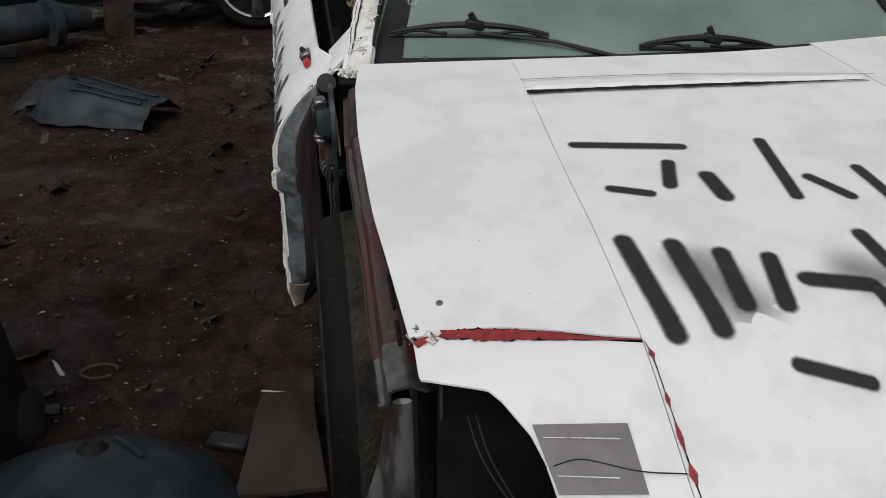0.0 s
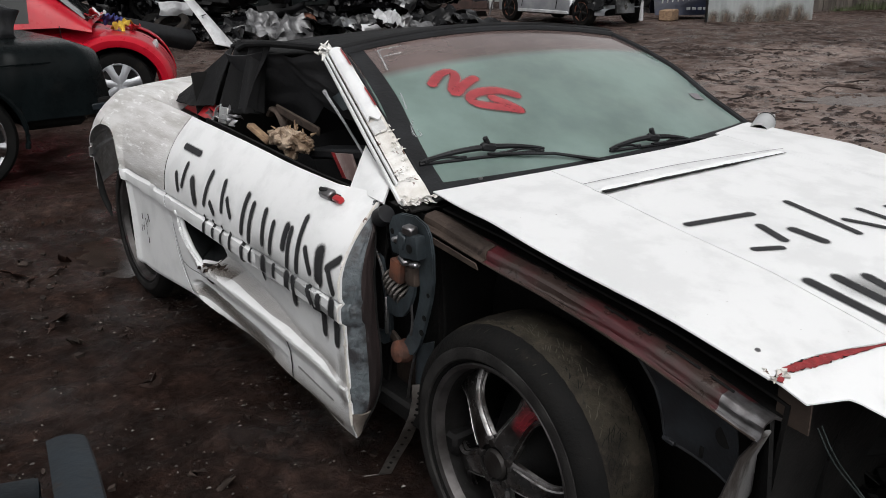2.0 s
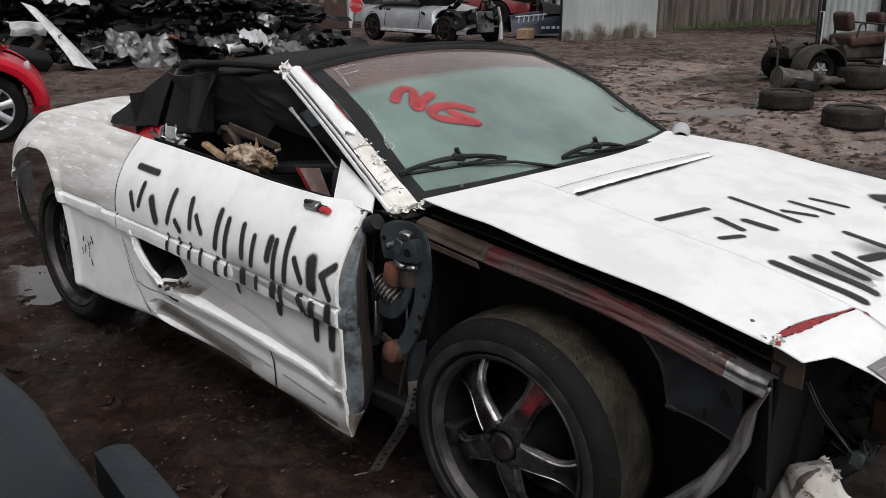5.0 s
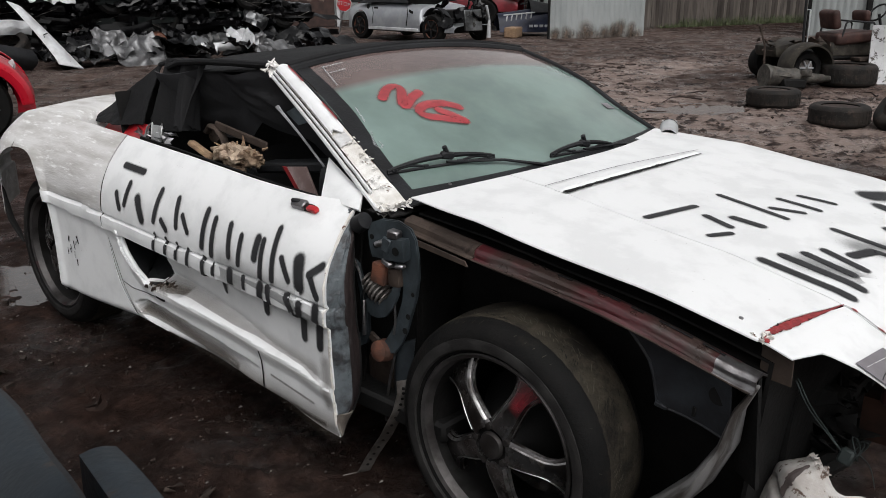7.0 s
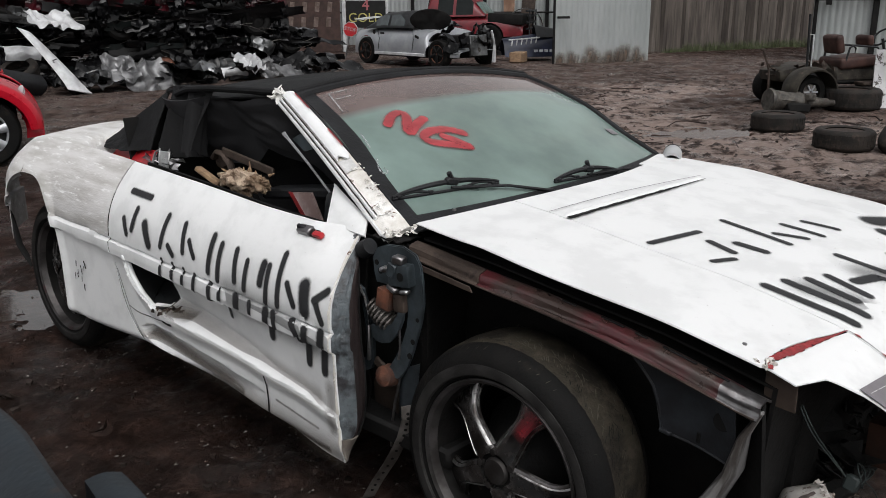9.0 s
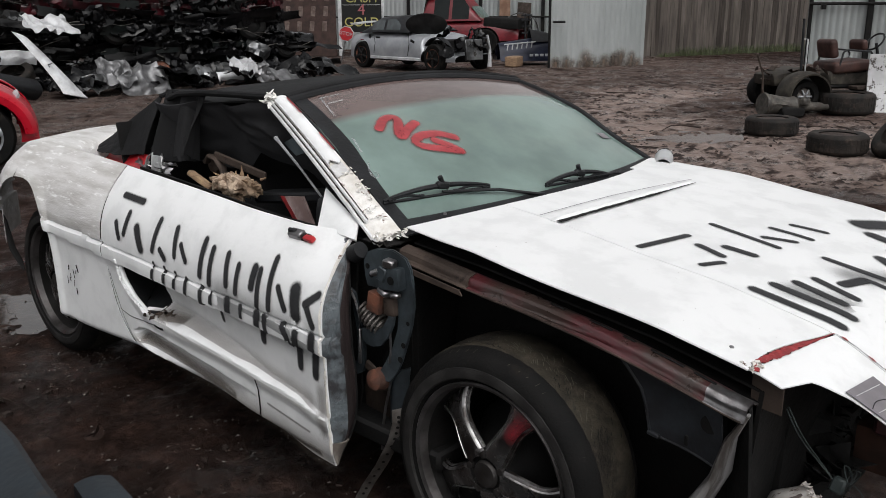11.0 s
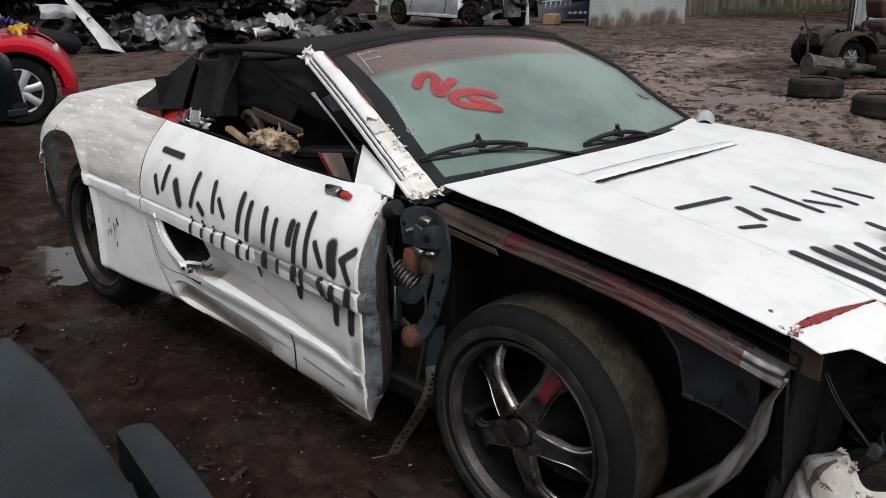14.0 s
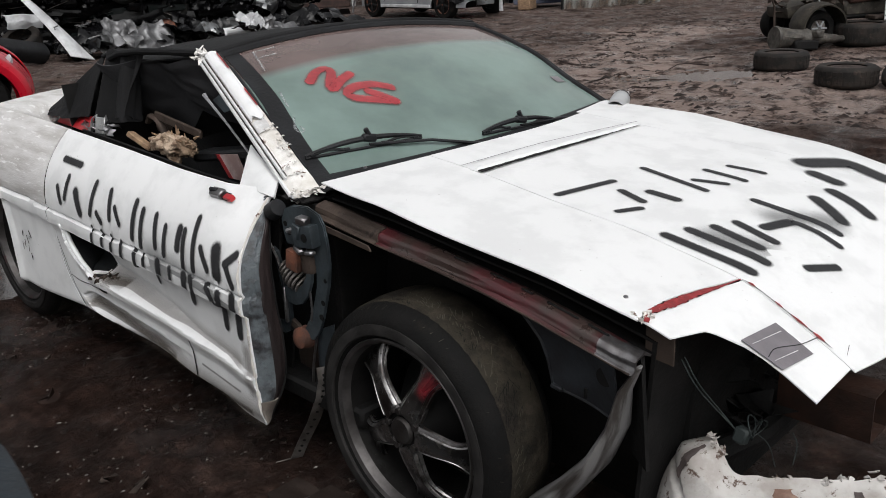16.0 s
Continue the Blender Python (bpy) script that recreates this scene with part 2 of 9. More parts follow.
M["flaky"] = material("flaking_white_paint", (0.76, 0.75, 0.73), 0.55, dark=(0.55, 0.52, 0.48), scale=12, bump=0.5, bump_scale=50,
                      spots=(0.12, 0.07, 0.05), spot_scale=24, spot_at=(0.60, 0.64), spot_rough=0.9)
M["primer"] = material("blotchy_grey_primer", (0.085, 0.100, 0.110), 0.5, dark=(0.026, 0.025, 0.028), scale=16, amount=(0.40, 0.60), bump=0.9, bump_scale=34,
                       spots=(0.30, 0.33, 0.35), spot_scale=40, spot_at=(0.66, 0.78))
M["foot"] = material("muddy_pale_paint", (0.24, 0.215, 0.19), 0.7, dark=(0.085, 0.07, 0.06), scale=14, bump=0.3)
M["end_brown"] = material("rubbed_brown_steel", (0.050, 0.036, 0.035), 0.55, dark=(0.022, 0.017, 0.017), scale=6, bump=0.2, spots=(0.09, 0.09, 0.095), spot_scale=14, spot_at=(0.64, 0.78), stretch=(2, 2, 0.5))
M["maroon"] = material("worn_maroon_paint", (0.060, 0.012, 0.015), 0.30, dark=(0.036, 0.024, 0.021), spec=0.6, scale=5, amount=(0.40, 0.60), bump=0.2, bump_scale=60,
                       spots=(0.085, 0.068, 0.060), spot_scale=34, spot_at=(0.60, 0.70), spot_rough=0.6)
# duct lining: the deep recess's shade is put into its colour
M["intake"] = material("shade_dark_duct", (0.028, 0.032, 0.034), 0.7, dark=(0.008, 0.008, 0.009), scale=7, bump=0.2)
M["red_paint"] = material("torn_red_paint", (0.30, 0.018, 0.022), 0.6, dark=(0.16, 0.010, 0.012), scale=30, bump=0.3)
M["red_plastic"] = material("red_plastic", (0.45, 0.015, 0.02), 0.35, dark=(0.3, 0.01, 0.015), scale=14, bump=0.05)
M["black"] = material("dull_black_plastic", (0.018, 0.019, 0.021), 0.5, dark=(0.010, 0.010, 0.011), scale=9, bump=0.15, bump_scale=80)
# dusty black steel; on the sheet under the paint curls it stands for shadow
M["blackdirt_shade"] = material("dusty_black_steel_and_shade", (0.009, 0.0083, 0.0082), 0.75, dark=(0.0025, 0.0025, 0.0025), scale=8, bump=0.3, spots=(0.02, 0.014, 0.012), spot_scale=30, spot_at=(0.62, 0.75))
M["fabric"] = material("black_hood_cloth", (0.011, 0.011, 0.012), 0.8, dark=(0.006, 0.006, 0.0065), scale=6, bump=0.3, bump_scale=120)
M["rubber"] = material("muddy_tyre_rubber", (0.0085, 0.0080, 0.0077), 0.72, dark=(0.005, 0.005, 0.005), scale=9, bump=0.35, bump_scale=70, spec=0.10,
                       spots=(0.022, 0.018, 0.0145), spot_scale=7, spot_at=(0.54, 0.74), spot_rough=0.85)
M["tread"] = material("muddy_tread_rubber", (0.036, 0.031, 0.023), 0.8, dark=(0.014, 0.012, 0.010), spec=0.1, scale=10, bump=0.5, bump_scale=50,
                      spots=(0.046, 0.038, 0.029), spot_scale=9, spot_at=(0.5, 0.66))
M["rim"] = material("dusty_dark_alloy", (0.22, 0.21, 0.21), 0.25, metal=0.9, dark=(0.055, 0.049, 0.047), scale=6, amount=(0.40, 0.62), bump=0.1,
                    spots=(0.035, 0.028, 0.022), spot_scale=22, spot_at=(0.56, 0.7), spot_rough=0.8)
M["rim_lip"] = material("dull_rim_lip", (0.13, 0.122, 0.122), 0.4, metal=0.7, dark=(0.032, 0.029, 0.028), scale=6, bump=0.05, spots=(0.10, 0.02, 0.025), spot_scale=4, spot_at=(0.56, 0.7))
M["polished"] = material("polished_spoke_edge", (0.42, 0.41, 0.41), 0.32, metal=0.9, dark=(0.045, 0.040, 0.038), scale=9, amount=(0.40, 0.62), bump=0.06, spots=(0.03, 0.024, 0.02), spot_scale=30, spot_at=(0.58, 0.68), spot_rough=0.8)
M["rim_red"] = spray("red_overspray", (0.20, 0.012, 0.020), (0.0, 1.0), 0.45, 0.8)
M["chrome"] = material("chrome", (0.72, 0.73, 0.75), 0.12, metal=1.0, dark=(0.5, 0.5, 0.52), scale=8, bump=0.02, rough_var=0.06)
M["steel"] = material("bare_steel", (0.34, 0.34, 0.35), 0.35, metal=0.9, dark=(0.12, 0.11, 0.11), scale=9, bump=0.15, spots=(0.10, 0.06, 0.04), spot_scale=18, spot_at=(0.6, 0.7), spot_rough=0.8)
M["bluegrey"] = material("blue_grey_steel", (0.066, 0.084, 0.096), 0.45, metal=0.3, dark=(0.018, 0.023, 0.027), scale=8, bump=0.15, spots=(0.10, 0.06, 0.04), spot_scale=16, spot_at=(0.64, 0.74), spot_rough=0.8)
M["wing_steel"] = material("dark_blue_grey_steel", (0.030, 0.037, 0.043), 0.5, dark=(0.012, 0.014, 0.016), scale=8, bump=0.15, spots=(0.06, 0.055, 0.05), spot_scale=22, spot_at=(0.66, 0.74))
M["rust"] = material("rusted_steel", (0.16, 0.055, 0.028), 0.85, dark=(0.05, 0.022, 0.015), scale=14, bump=0.4, bump_scale=70)
M["brown_steel"] = material("dirty_brown_steel", (0.060, 0.044, 0.036), 0.7, dark=(0.022, 0.016, 0.013), scale=8, bump=0.3, spots=(0.022, 0.016, 0.014), spot_scale=22, spot_at=(0.56, 0.64))
M["tape"] = material("grey_duct_tape", (0.165, 0.153, 0.165), 0.5, dark=(0.13, 0.12, 0.13), scale=20, bump=0.1)
M["wood"] = material("splintered_wood", (0.33, 0.22, 0.13), 0.8, dark=(0.15, 0.09, 0.055), scale=18, bump=0.5, stretch=(1, 1, 3))
M["dull_steel"] = material("dull_drilled_steel", (0.19, 0.175, 0.165), 0.5, metal=0.5, dark=(0.055, 0.047, 0.042), scale=12, bump=0.2)
M["grime"] = spray("brown_grime", (0.09, 0.07, 0.055), (0.1, 1.0), 0.9, 0.55)
M["road_dirt"] = spray("thin_road_dirt", (0.16, 0.13, 0.105), (0.0, 1.0), 0.9, 0.42)
M["chalk"] = spray("chalk_mark", (0.5, 0.54, 0.55), (0.2, 1.0), 0.9, 0.4)
M["spray_black"] = spray("black_spray_paint", (0.028, 0.028, 0.03))
M["spray_red"] = spray("red_spray_paint", (0.40, 0.045, 0.055), (0.5, 1.0), 0.6, 0.82)
M["dust"] = spray("black_overspray", (0.05, 0.05, 0.05), (0.0, 1.0), 0.8, 0.45)
M["strip_steel"] = material("streaked_grey_steel", (0.25, 0.245, 0.245), 0.38, metal=0.4, dark=(0.055, 0.048, 0.044), scale=10, amount=(0.36, 0.60), bump=0.2, stretch=(3, 0.5, 0.5))
M["torn_brown"] = material("mud_speckled_brown_steel", (0.034, 0.024, 0.020), 0.6, dark=(0.016, 0.011, 0.009), scale=4, bump=0.25, spots=(0.014, 0.011, 0.010), spot_scale=55, spot_at=(0.60, 0.66))
M["wire"] = material("grey_green_wire", (0.030, 0.038, 0.038), 0.5, dark=(0.014, 0.018, 0.018), scale=20, bump=0)
M["oxide"] = material("muddy_brown_plate", (0.045, 0.021, 0.014), 0.7, dark=(0.016, 0.009, 0.007), scale=9, bump=0.3)

# dusty green glass of the windscreen: clear glass under a film of dirt, the sky's hazy reflection put into its colour
g = bpy.data.materials.new("dusty_sky_green_glass")
g.use_nodes = True
gn, gl = g.node_tree.nodes, g.node_tree.links
gp = gn["Principled BSDF"]
gp.inputs["Roughness"].default_value = 0.07
gp.inputs["IOR"].default_value = 1.5
gpos = gn.new("ShaderNodeNewGeometry")
gz = gn.new("ShaderNodeTexNoise")
gz.inputs["Scale"].default_value, gz.inputs["Detail"].default_value = 4.0, 5
gl.new(gpos.outputs["Position"], gz.inputs["Vector"])
gmap = gn.new("ShaderNodeMapRange")
gmap.inputs["To Min"].default_value, gmap.inputs["To Max"].default_value = 0.82, 0.97
gl.new(gz.outputs["Fac"], gmap.inputs["Value"])
gl.new(gmap.outputs[0], gp.inputs["Alpha"])
guv = gn.new("ShaderNodeUVMap")
gxyz = gn.new("ShaderNodeSeparateXYZ")
gl.new(guv.outputs[0], gxyz.inputs[0])
gr = gn.new("ShaderNodeValToRGB")
gr.color_ramp.elements[0].position, gr.color_ramp.elements[0].color = 0.70, (0.165, 0.225, 0.205, 1)
gr.color_ramp.elements[1].position, gr.color_ramp.elements[1].color = 0.76, (0.125, 0.092, 0.086, 1)
gl.new(gxyz.outputs["Y"], gr.inputs["Fac"])
gc = gn.new("ShaderNodeTexNoise")
gc.inputs["Scale"].default_value, gc.inputs["Detail"].default_value, gc.inputs["Roughness"].default_value = 2.6, 6, 0.55
gl.new(gpos.outputs["Position"], gc.inputs["Vector"])
gv = gn.new("ShaderNodeMapRange")
gv.inputs["From Min"].default_value, gv.inputs["From Max"].default_value = 0.34, 0.66
gv.inputs["To Min"].default_value, gv.inputs["To Max"].default_value = 0.76, 1.22
gl.new(gc.outputs["Fac"], gv.inputs["Value"])
gh = gn.new("ShaderNodeHueSaturation")
gl.new(gv.outputs[0], gh.inputs["Value"])
gl.new(gr.outputs[0], gh.inputs["Color"])
gl.new(gh.outputs[0], gp.inputs["Base Color"])
M["glass"] = g

# mud: wet brown ground with pale silt and darker soaked hollows
mud = bpy.data.materials.new("wet_mud")
mud.use_nodes = True
n, l = mud.node_tree.nodes, mud.node_tree.links
p = n["Principled BSDF"]
geo = n.new("ShaderNodeNewGeometry")


def noise_node(s, d=8, r=0.6):
    k = n.new("ShaderNodeTexNoise")
    k.inputs["Scale"].default_value, k.inputs["Detail"].default_value, k.inputs["Roughness"].default_value = s, d, r
    l.new(geo.outputs["Position"], k.inputs["Vector"])
    return k.outputs["Fac"]


def ramp_node(src, *stops):
    k = n.new("ShaderNodeValToRGB")
    e = k.color_ramp.elements
    while len(e) < len(stops):
        e.new(0.5)
    for i, (at, c) in enumerate(stops):
        e[i].position, e[i].color = at, (*c, 1) if isinstance(c, tuple) else (c, c, c, 1)
    l.new(src, k.inputs["Fac"])
    return k.outputs[0]


def blend(f, a, b, kind="MIX"):
    k = n.new("ShaderNodeMix")
    k.data_type, k.blend_type = "RGBA", kind
    if isinstance(f, float):
        k.inputs["Factor"].default_value = f
    else:
        l.new(f, k.inputs["Factor"])
    ss = [i for i in k.inputs if i.type == "RGBA"]
    l.new(a, ss[0])
    l.new(b, ss[1])
    return [o for o in k.outputs if o.type == "RGBA"][0]


wet = n.new("ShaderNodeAttribute")
wet.attribute_name = "silt"
large = ramp_node(noise_node(0.8, 6), (0.34, (0.015, 0.0085, 0.0068)), (0.54, (0.036, 0.0218, 0.0178)), (0.72, (0.080, 0.053, 0.044)))
fine = ramp_node(noise_node(13, 10, 0.68), (0.32, (0.40, 0.38, 0.37)), (0.50, (0.88, 0.88, 0.88)), (0.66, (1.75, 1.70, 1.66)))
soil = blend(1.0, large, fine, "MULTIPLY")
silt = n.new("ShaderNodeRGB")
silt.outputs[0].default_value = (0.115, 0.090, 0.078, 1)
# pale flakes, and wet glints painted in as the same flecks
fleck = ramp_node(noise_node(9.0, 12, 0.78), (0.60, 0.0), (0.68, 0.6))
soil = blend(fleck, soil, silt.outputs[0])
# pale wet silt spread over the low parts, broken by dark clods; its sky sheen is in the colour
pale = n.new("ShaderNodeRGB")
pale.outputs[0].default_value = (0.262, 0.205, 0.182, 1)
broken = n.new("ShaderNodeMath")
broken.operation = "MULTIPLY"
l.new(wet.outputs["Fac"], broken.inputs[0])
l.new(ramp_node(noise_node(3.2, 12, 0.78), (0.42, 0.05), (0.52, 0.95)), broken.inputs[1])
l.new(blend(broken.outputs[0], soil, pale.outputs[0]), p.inputs["Base Color"])
damp = noise_node(2.2, 8, 0.65)
l.new(ramp_node(damp, (0.38, 0.20), (0.48, 0.5), (0.6, 0.85)), p.inputs["Roughness"])
l.new(ramp_node(damp, (0.36, 0.45), (0.46, 0.12), (0.6, 0.03)), p.inputs["Specular IOR Level"])
b1 = n.new("ShaderNodeBump")
b1.inputs["Strength"].default_value, b1.inputs["Distance"].default_value = 1.0, 0.06
l.new(noise_node(12, 12, 0.74), b1.inputs["Height"])
l.new(b1.outputs[0], p.inputs["Normal"])
M["mud"] = mud
M["brown_water"] = material("brown_puddle_water", (0.090, 0.060, 0.048), 0.10, dark=(0.066, 0.043, 0.034), scale=3, bump=0.02, bump_scale=14, rough_var=0.03, spec=0.10)
M["water"] = material("muddy_water", (0.050, 0.036, 0.030), 0.10, dark=(0.022, 0.015, 0.012), scale=7, bump=0.25, bump_scale=12, rough_var=0.06, spec=0.6)


# ---------------------------------------------------------------- the wrecked white sports car
car = thing("wrecked_sports_car", "wrecked white convertible sports car with sprayed black strokes, standing in mud", "car", (0.86, 2.6, 0))


def hood_z(x, y):
    """Height of the bonnet's and wings' top."""
    z = bend(y, (0.4, 0.42), (0.6, 0.55), (0.77, 0.66), (0.84, 0.702), (0.95, 0.764), (1.226, 0.818), (1.5, 0.848), (1.72, 0.878), (2.05, 0.915), (2.3, 0.93))
    z -= curve(y, (0.95, 0.05), (1.3, 0.022), (1.75, 0.022), (2.05, 0.06)) * (x - 0.835) ** 2
    if x > 1.45:
        z -= 0.55 * (x - 1.45) ** 2
    return z


def on_hood(x, y):
    p = Vector((x, y, hood_z(x, y)))
    dx = (hood_z(x + 0.01, y) - hood_z(x - 0.01, y)) / 0.02
    dy = (hood_z(x, y + 0.01) - hood_z(x, y - 0.01)) / 0.02
    return p, Vector((-dx, -dy, 1)).normalized()


def rear_edge(x):
    return 1.912 + (0.16 if x < 0.86 else 0.30) * (x - 0.86) ** 2


def lid_left(y):
    return bend(y, (0.7, 0.436), (0.95, 0.428), (1.3, 0.436), (1.76, 0.459), (2.1, 0.47))


def lid_right(y):
    return bend(y, (0.7, 1.39), (0.95, 1.365), (1.27, 1.325), (1.46, 1.30), (1.716, 1.235), (2.1, 1.21))


def wing_edge(y):
    return bend(y, (0.9, 0.118), (1.0, 0.115), (1.3, 0.090), (1.6, 0.088), (1.85, 0.10), (2.1, 0.135))


def top_sheet(xa, xb, ya, yb, nu, nv, lift=0.0):
    """A panel of the bonnet's surface between two side lines xa(y), xb(y) and two end lines ya(x), yb(x)."""
    def fn(u, v):
        y = ya(0.5) + (yb(0.5) - ya(0.5)) * v
        x = xa(y) + (xb(y) - xa(y)) * u
        y = ya(x) + (yb(x) - ya(x)) * v
        x = xa(y) + (xb(y) - xa(y)) * u
        return Vector((x, y, hood_z(x, y) + lift))
    return plated(surf(fn, nu, nv))


def plated(bm, thick=0.003):
    """Give a sheet its thickness straight down."""
    low = bmesh.ops.duplicate(bm, geom=bm.verts[:] + bm.edges[:] + bm.faces[:])
    rim = [e for e in bm.edges if e.is_boundary]
    bmesh.ops.translate(bm, verts=[v for v in low["geom"] if isinstance(v, bmesh.types.BMVert)], vec=(0, 0, -thick))
    pairs = low["vert_map"]
    done = {v for v in low["geom"] if isinstance(v, bmesh.types.BMVert)}
    for e in rim:
        a, b = e.verts
        if a not in done and b not in done:
            bm.faces.new((a, b, pairs[b], pairs[a]))
    return bm


def nose_front(x):
    return bend(x, (0.12, 0.935), (0.19, 0.912), (0.225, 0.885), (0.245, 0.84), (0.257, 0.735), (0.38, 0.716), (0.55, 0.69), (0.83, 0.668), (1.1, 0.675), (1.24, 0.70), (1.30, 0.80), (1.36, 0.90), (1.55, 0.955))


def crack_line(x):
    return bend(x, (0.1, 1.005), (0.174, 1.017), (0.252, 1.007), (0.327, 0.985), (0.43, 0.955))


hood = part("bonnet", top_sheet(lambda y: lid_left(y) + 0.0005, lid_right, lambda x: nose_front(x), lambda x: rear_edge(x), 26, 60, 0.0006), M["white"], car)
part("front_wing_top", top_sheet(wing_edge, lambda y: lid_left(y) - 0.0005, lambda x: crack_line(x) + 0.006, rear_edge, 14, 44), M["white"], car)
def cover_left(y):
    return curve(y, (0.68, 0.272), (0.786, 0.266), (0.824, 0.260), (0.857, 0.249), (0.882, 0.233), (0.902, 0.220), (0.9185, 0.205), (0.945, 0.120), (0.95, 0.118))


part("headlight_cover", top_sheet(cover_left, lambda y: lid_left(y) - 0.0008, lambda x: 0.716, lambda x: crack_line(x) - 0.004, 26, 80, 0.0002), M["white"], car)
part("far_wing", top_sheet(lambda y: lid_right(y) + 0.004, lambda y: bend(y, (0.9, 1.60), (1.1, 1.74), (1.5, 1.86), (2.1, 1.86)), lambda x: nose_front(x) + 0.02, lambda x: rear_edge(x) + 0.02, 18, 40), M["white"], car)
far_side = surf(lambda u, v: Vector((1.86 + 0.02 * math.sin(v * 3), 1.0 + 1.1 * u, 0.30 + v * (hood_z(1.86, 1.0 + 1.1 * u) - 0.302))), 10, 8, 0.006)
part("far_wing_side", far_side, M["scuffed"], car)

# red filler showing along the broken seams
def torn_strip(points, widths, seed, lift=0.005):
    """A strip along points on the bonnet, as wide as widths say, its edges torn."""
    rg = random.Random(seed)
    bm, rows = bmesh.new(), []
    n = 70
    for i in range(n + 1):
        f = i / n * (len(points) - 1)
        k = min(int(f), len(points) - 2)
        c = Vector(points[k]).lerp(Vector(points[k + 1]), f - k)
        d = (Vector(points[k + 1]) - Vector(points[k])).normalized()
        w = (widths[k] + (widths[k + 1] - widths[k]) * (f - k)) * 0.5
        row = []
        for s in (-1, 0, 1):
            q = c + Vector((-d.y, d.x)) * s * w * (1 + (rg.gauss(0, 0.16) if s else 0))
            p0, nor = on_hood(q.x, q.y)
            row.append(bm.verts.new(p0 + nor * lift))
        rows.append(row)
    for a, b in zip(rows, rows[1:]):
        for k in (0, 1):
            bm.faces.new((a[k], b[k], b[k + 1], a[k + 1]))
    return bm


M["filler"] = material("torn_red_filler_paint", (0.30, 0.022, 0.026), 0.6, dark=(0.17, 0.012, 0.014), scale=40, bump=0.4, spots=(0.42, 0.16, 0.15), spot_scale=60, spot_at=(0.60, 0.7))
SEAM = [(0.120, 0.999), (0.148, 1.0135), (0.213, 1.0025), (0.295, 0.986), (0.37, 0.9685), (0.428, 0.9575)]
part("crack_edge", torn_strip(SEAM, (0.010, 0.012, 0.0238, 0.0155, 0.004, 0.002), 2, 0.0018), M["blackdirt_shade"], hood)
part("torn_seam", torn_strip(SEAM, (0.010, 0.013, 0.023, 0.015, 0.005, 0.002), 3, 0.0028), M["filler"], hood, "torn seam with red filler showing")
LIDGAP = [(0.430, 0.956), (0.434, 0.934), (0.436, 0.871), (0.438, 0.827), (0.440, 0.788), (0.442, 0.760)]
part("crack_edge", torn_strip(LIDGAP, (0.0012, 0.0018, 0.0012, 0.0016, 0.003, 0.0015), 5, 0.0020), M["blackdirt_shade"], hood)
for k, (a, b, w) in enumerate((((0.433, 0.943), (0.4345, 0.928), 0.009), ((0.4355, 0.884), (0.436, 0.866), 0.007), ((0.4365, 0.848), (0.4385, 0.812), 0.008), ((0.439, 0.80), (0.4415, 0.776), 0.012))):
    part("torn_seam", torn_strip([a, Vector(a).lerp(Vector(b), 0.5), b], (0.002, w, 0.002), 11 + k, 0.0030), M["filler"], hood, "torn seam with red filler showing")
rng = random.Random(4)
bm = bmesh.new()
for k in range(9):
    x0, y0 = 0.125 + rng.gauss(0.012, 0.010), 1.004 + rng.gauss(0, 0.010)
    shard(rng, (x0, y0, hood_z(x0, y0) + 0.003), (0.010, 0.010, 0.010), bm, 3, 0.6)
tagged(part("chipped_corner", bm, M["flaky"], hood), kind="stuff")


# raised vent lip across the bonnet, with the dark slot before it
def vent_y(x):
    return bend(x, (0.44, 1.738), (0.84, 1.722), (1.24, 1.716))


def lip_fn(u, v):
    x = 0.452 + 0.775 * u
    y = vent_y(x) + 0.030 * v
    return Vector((x, y, hood_z(x, y) + 0.002 + 0.009 * smooth(0.0, 0.25, v) * smooth(1.0, 0.35, v) * smooth(0.0, 0.03, u) * smooth(1.0, 0.97, u)))


part("vent_lip", surf(lip_fn, 40, 8, 0.003), M["white"], hood)
part("vent_slot", torn_strip([(0.452, vent_y(0.452) - 0.007), (0.7, vent_y(0.7) - 0.007), (0.95, vent_y(0.95) - 0.007), (1.04, vent_y(1.04) - 0.006), (1.22, vent_y(1.22) - 0.003)], (0.016, 0.014, 0.014, 0.007, 0.003), 9, 0.0055), M["blackdirt_shade"], hood)
bm = bmesh.new()
ribbon([(0.455, 1.80), (0.8, 1.785), (1.25, 1.745)], 0.003, on_hood, 0.0052, bm, 1)
part("seam", bm, M["tape"], hood)

# grey tape on the corner of the nose, torn wire over it
bm = surf(lambda u, v: on_hood(0.252 + 0.016 * (1 - v) + (0.122 - 0.012 * (1 - v)) * u, 0.785 + 0.080 * v - 0.014 * u)[0] + Vector((0, 0, 0.0055)), 8, 6, 0.0012)
part("duct_tape", bm, M["tape"], hood, "square of grey duct tape")
WIRE = ((0.268, 0.815), (0.299, 0.820), (0.326, 0.812), (0.372, 0.795), (0.432, 0.786))
part("wire", tube(eased([on_hood(*p0)[0] + Vector((0, 0, 0.006)) for p0 in WIRE]), 0.0010, 5), M["black"], hood)
for a, b in (((0.262, 0.850), (0.359, 0.836)), ((0.270, 0.806), (0.346, 0.794))):
    part("tape_crease", torn_strip([a, b], (0.0008, 0.0014), 7, 0.0078), M["scuffed"], hood)
for a, b in (((0.46, 0.735), (0.495, 0.745)),):
    part("crack", torn_strip([a, b], (0.0006, 0.0012), 8, 0.002), M["blackdirt_shade"], hood)
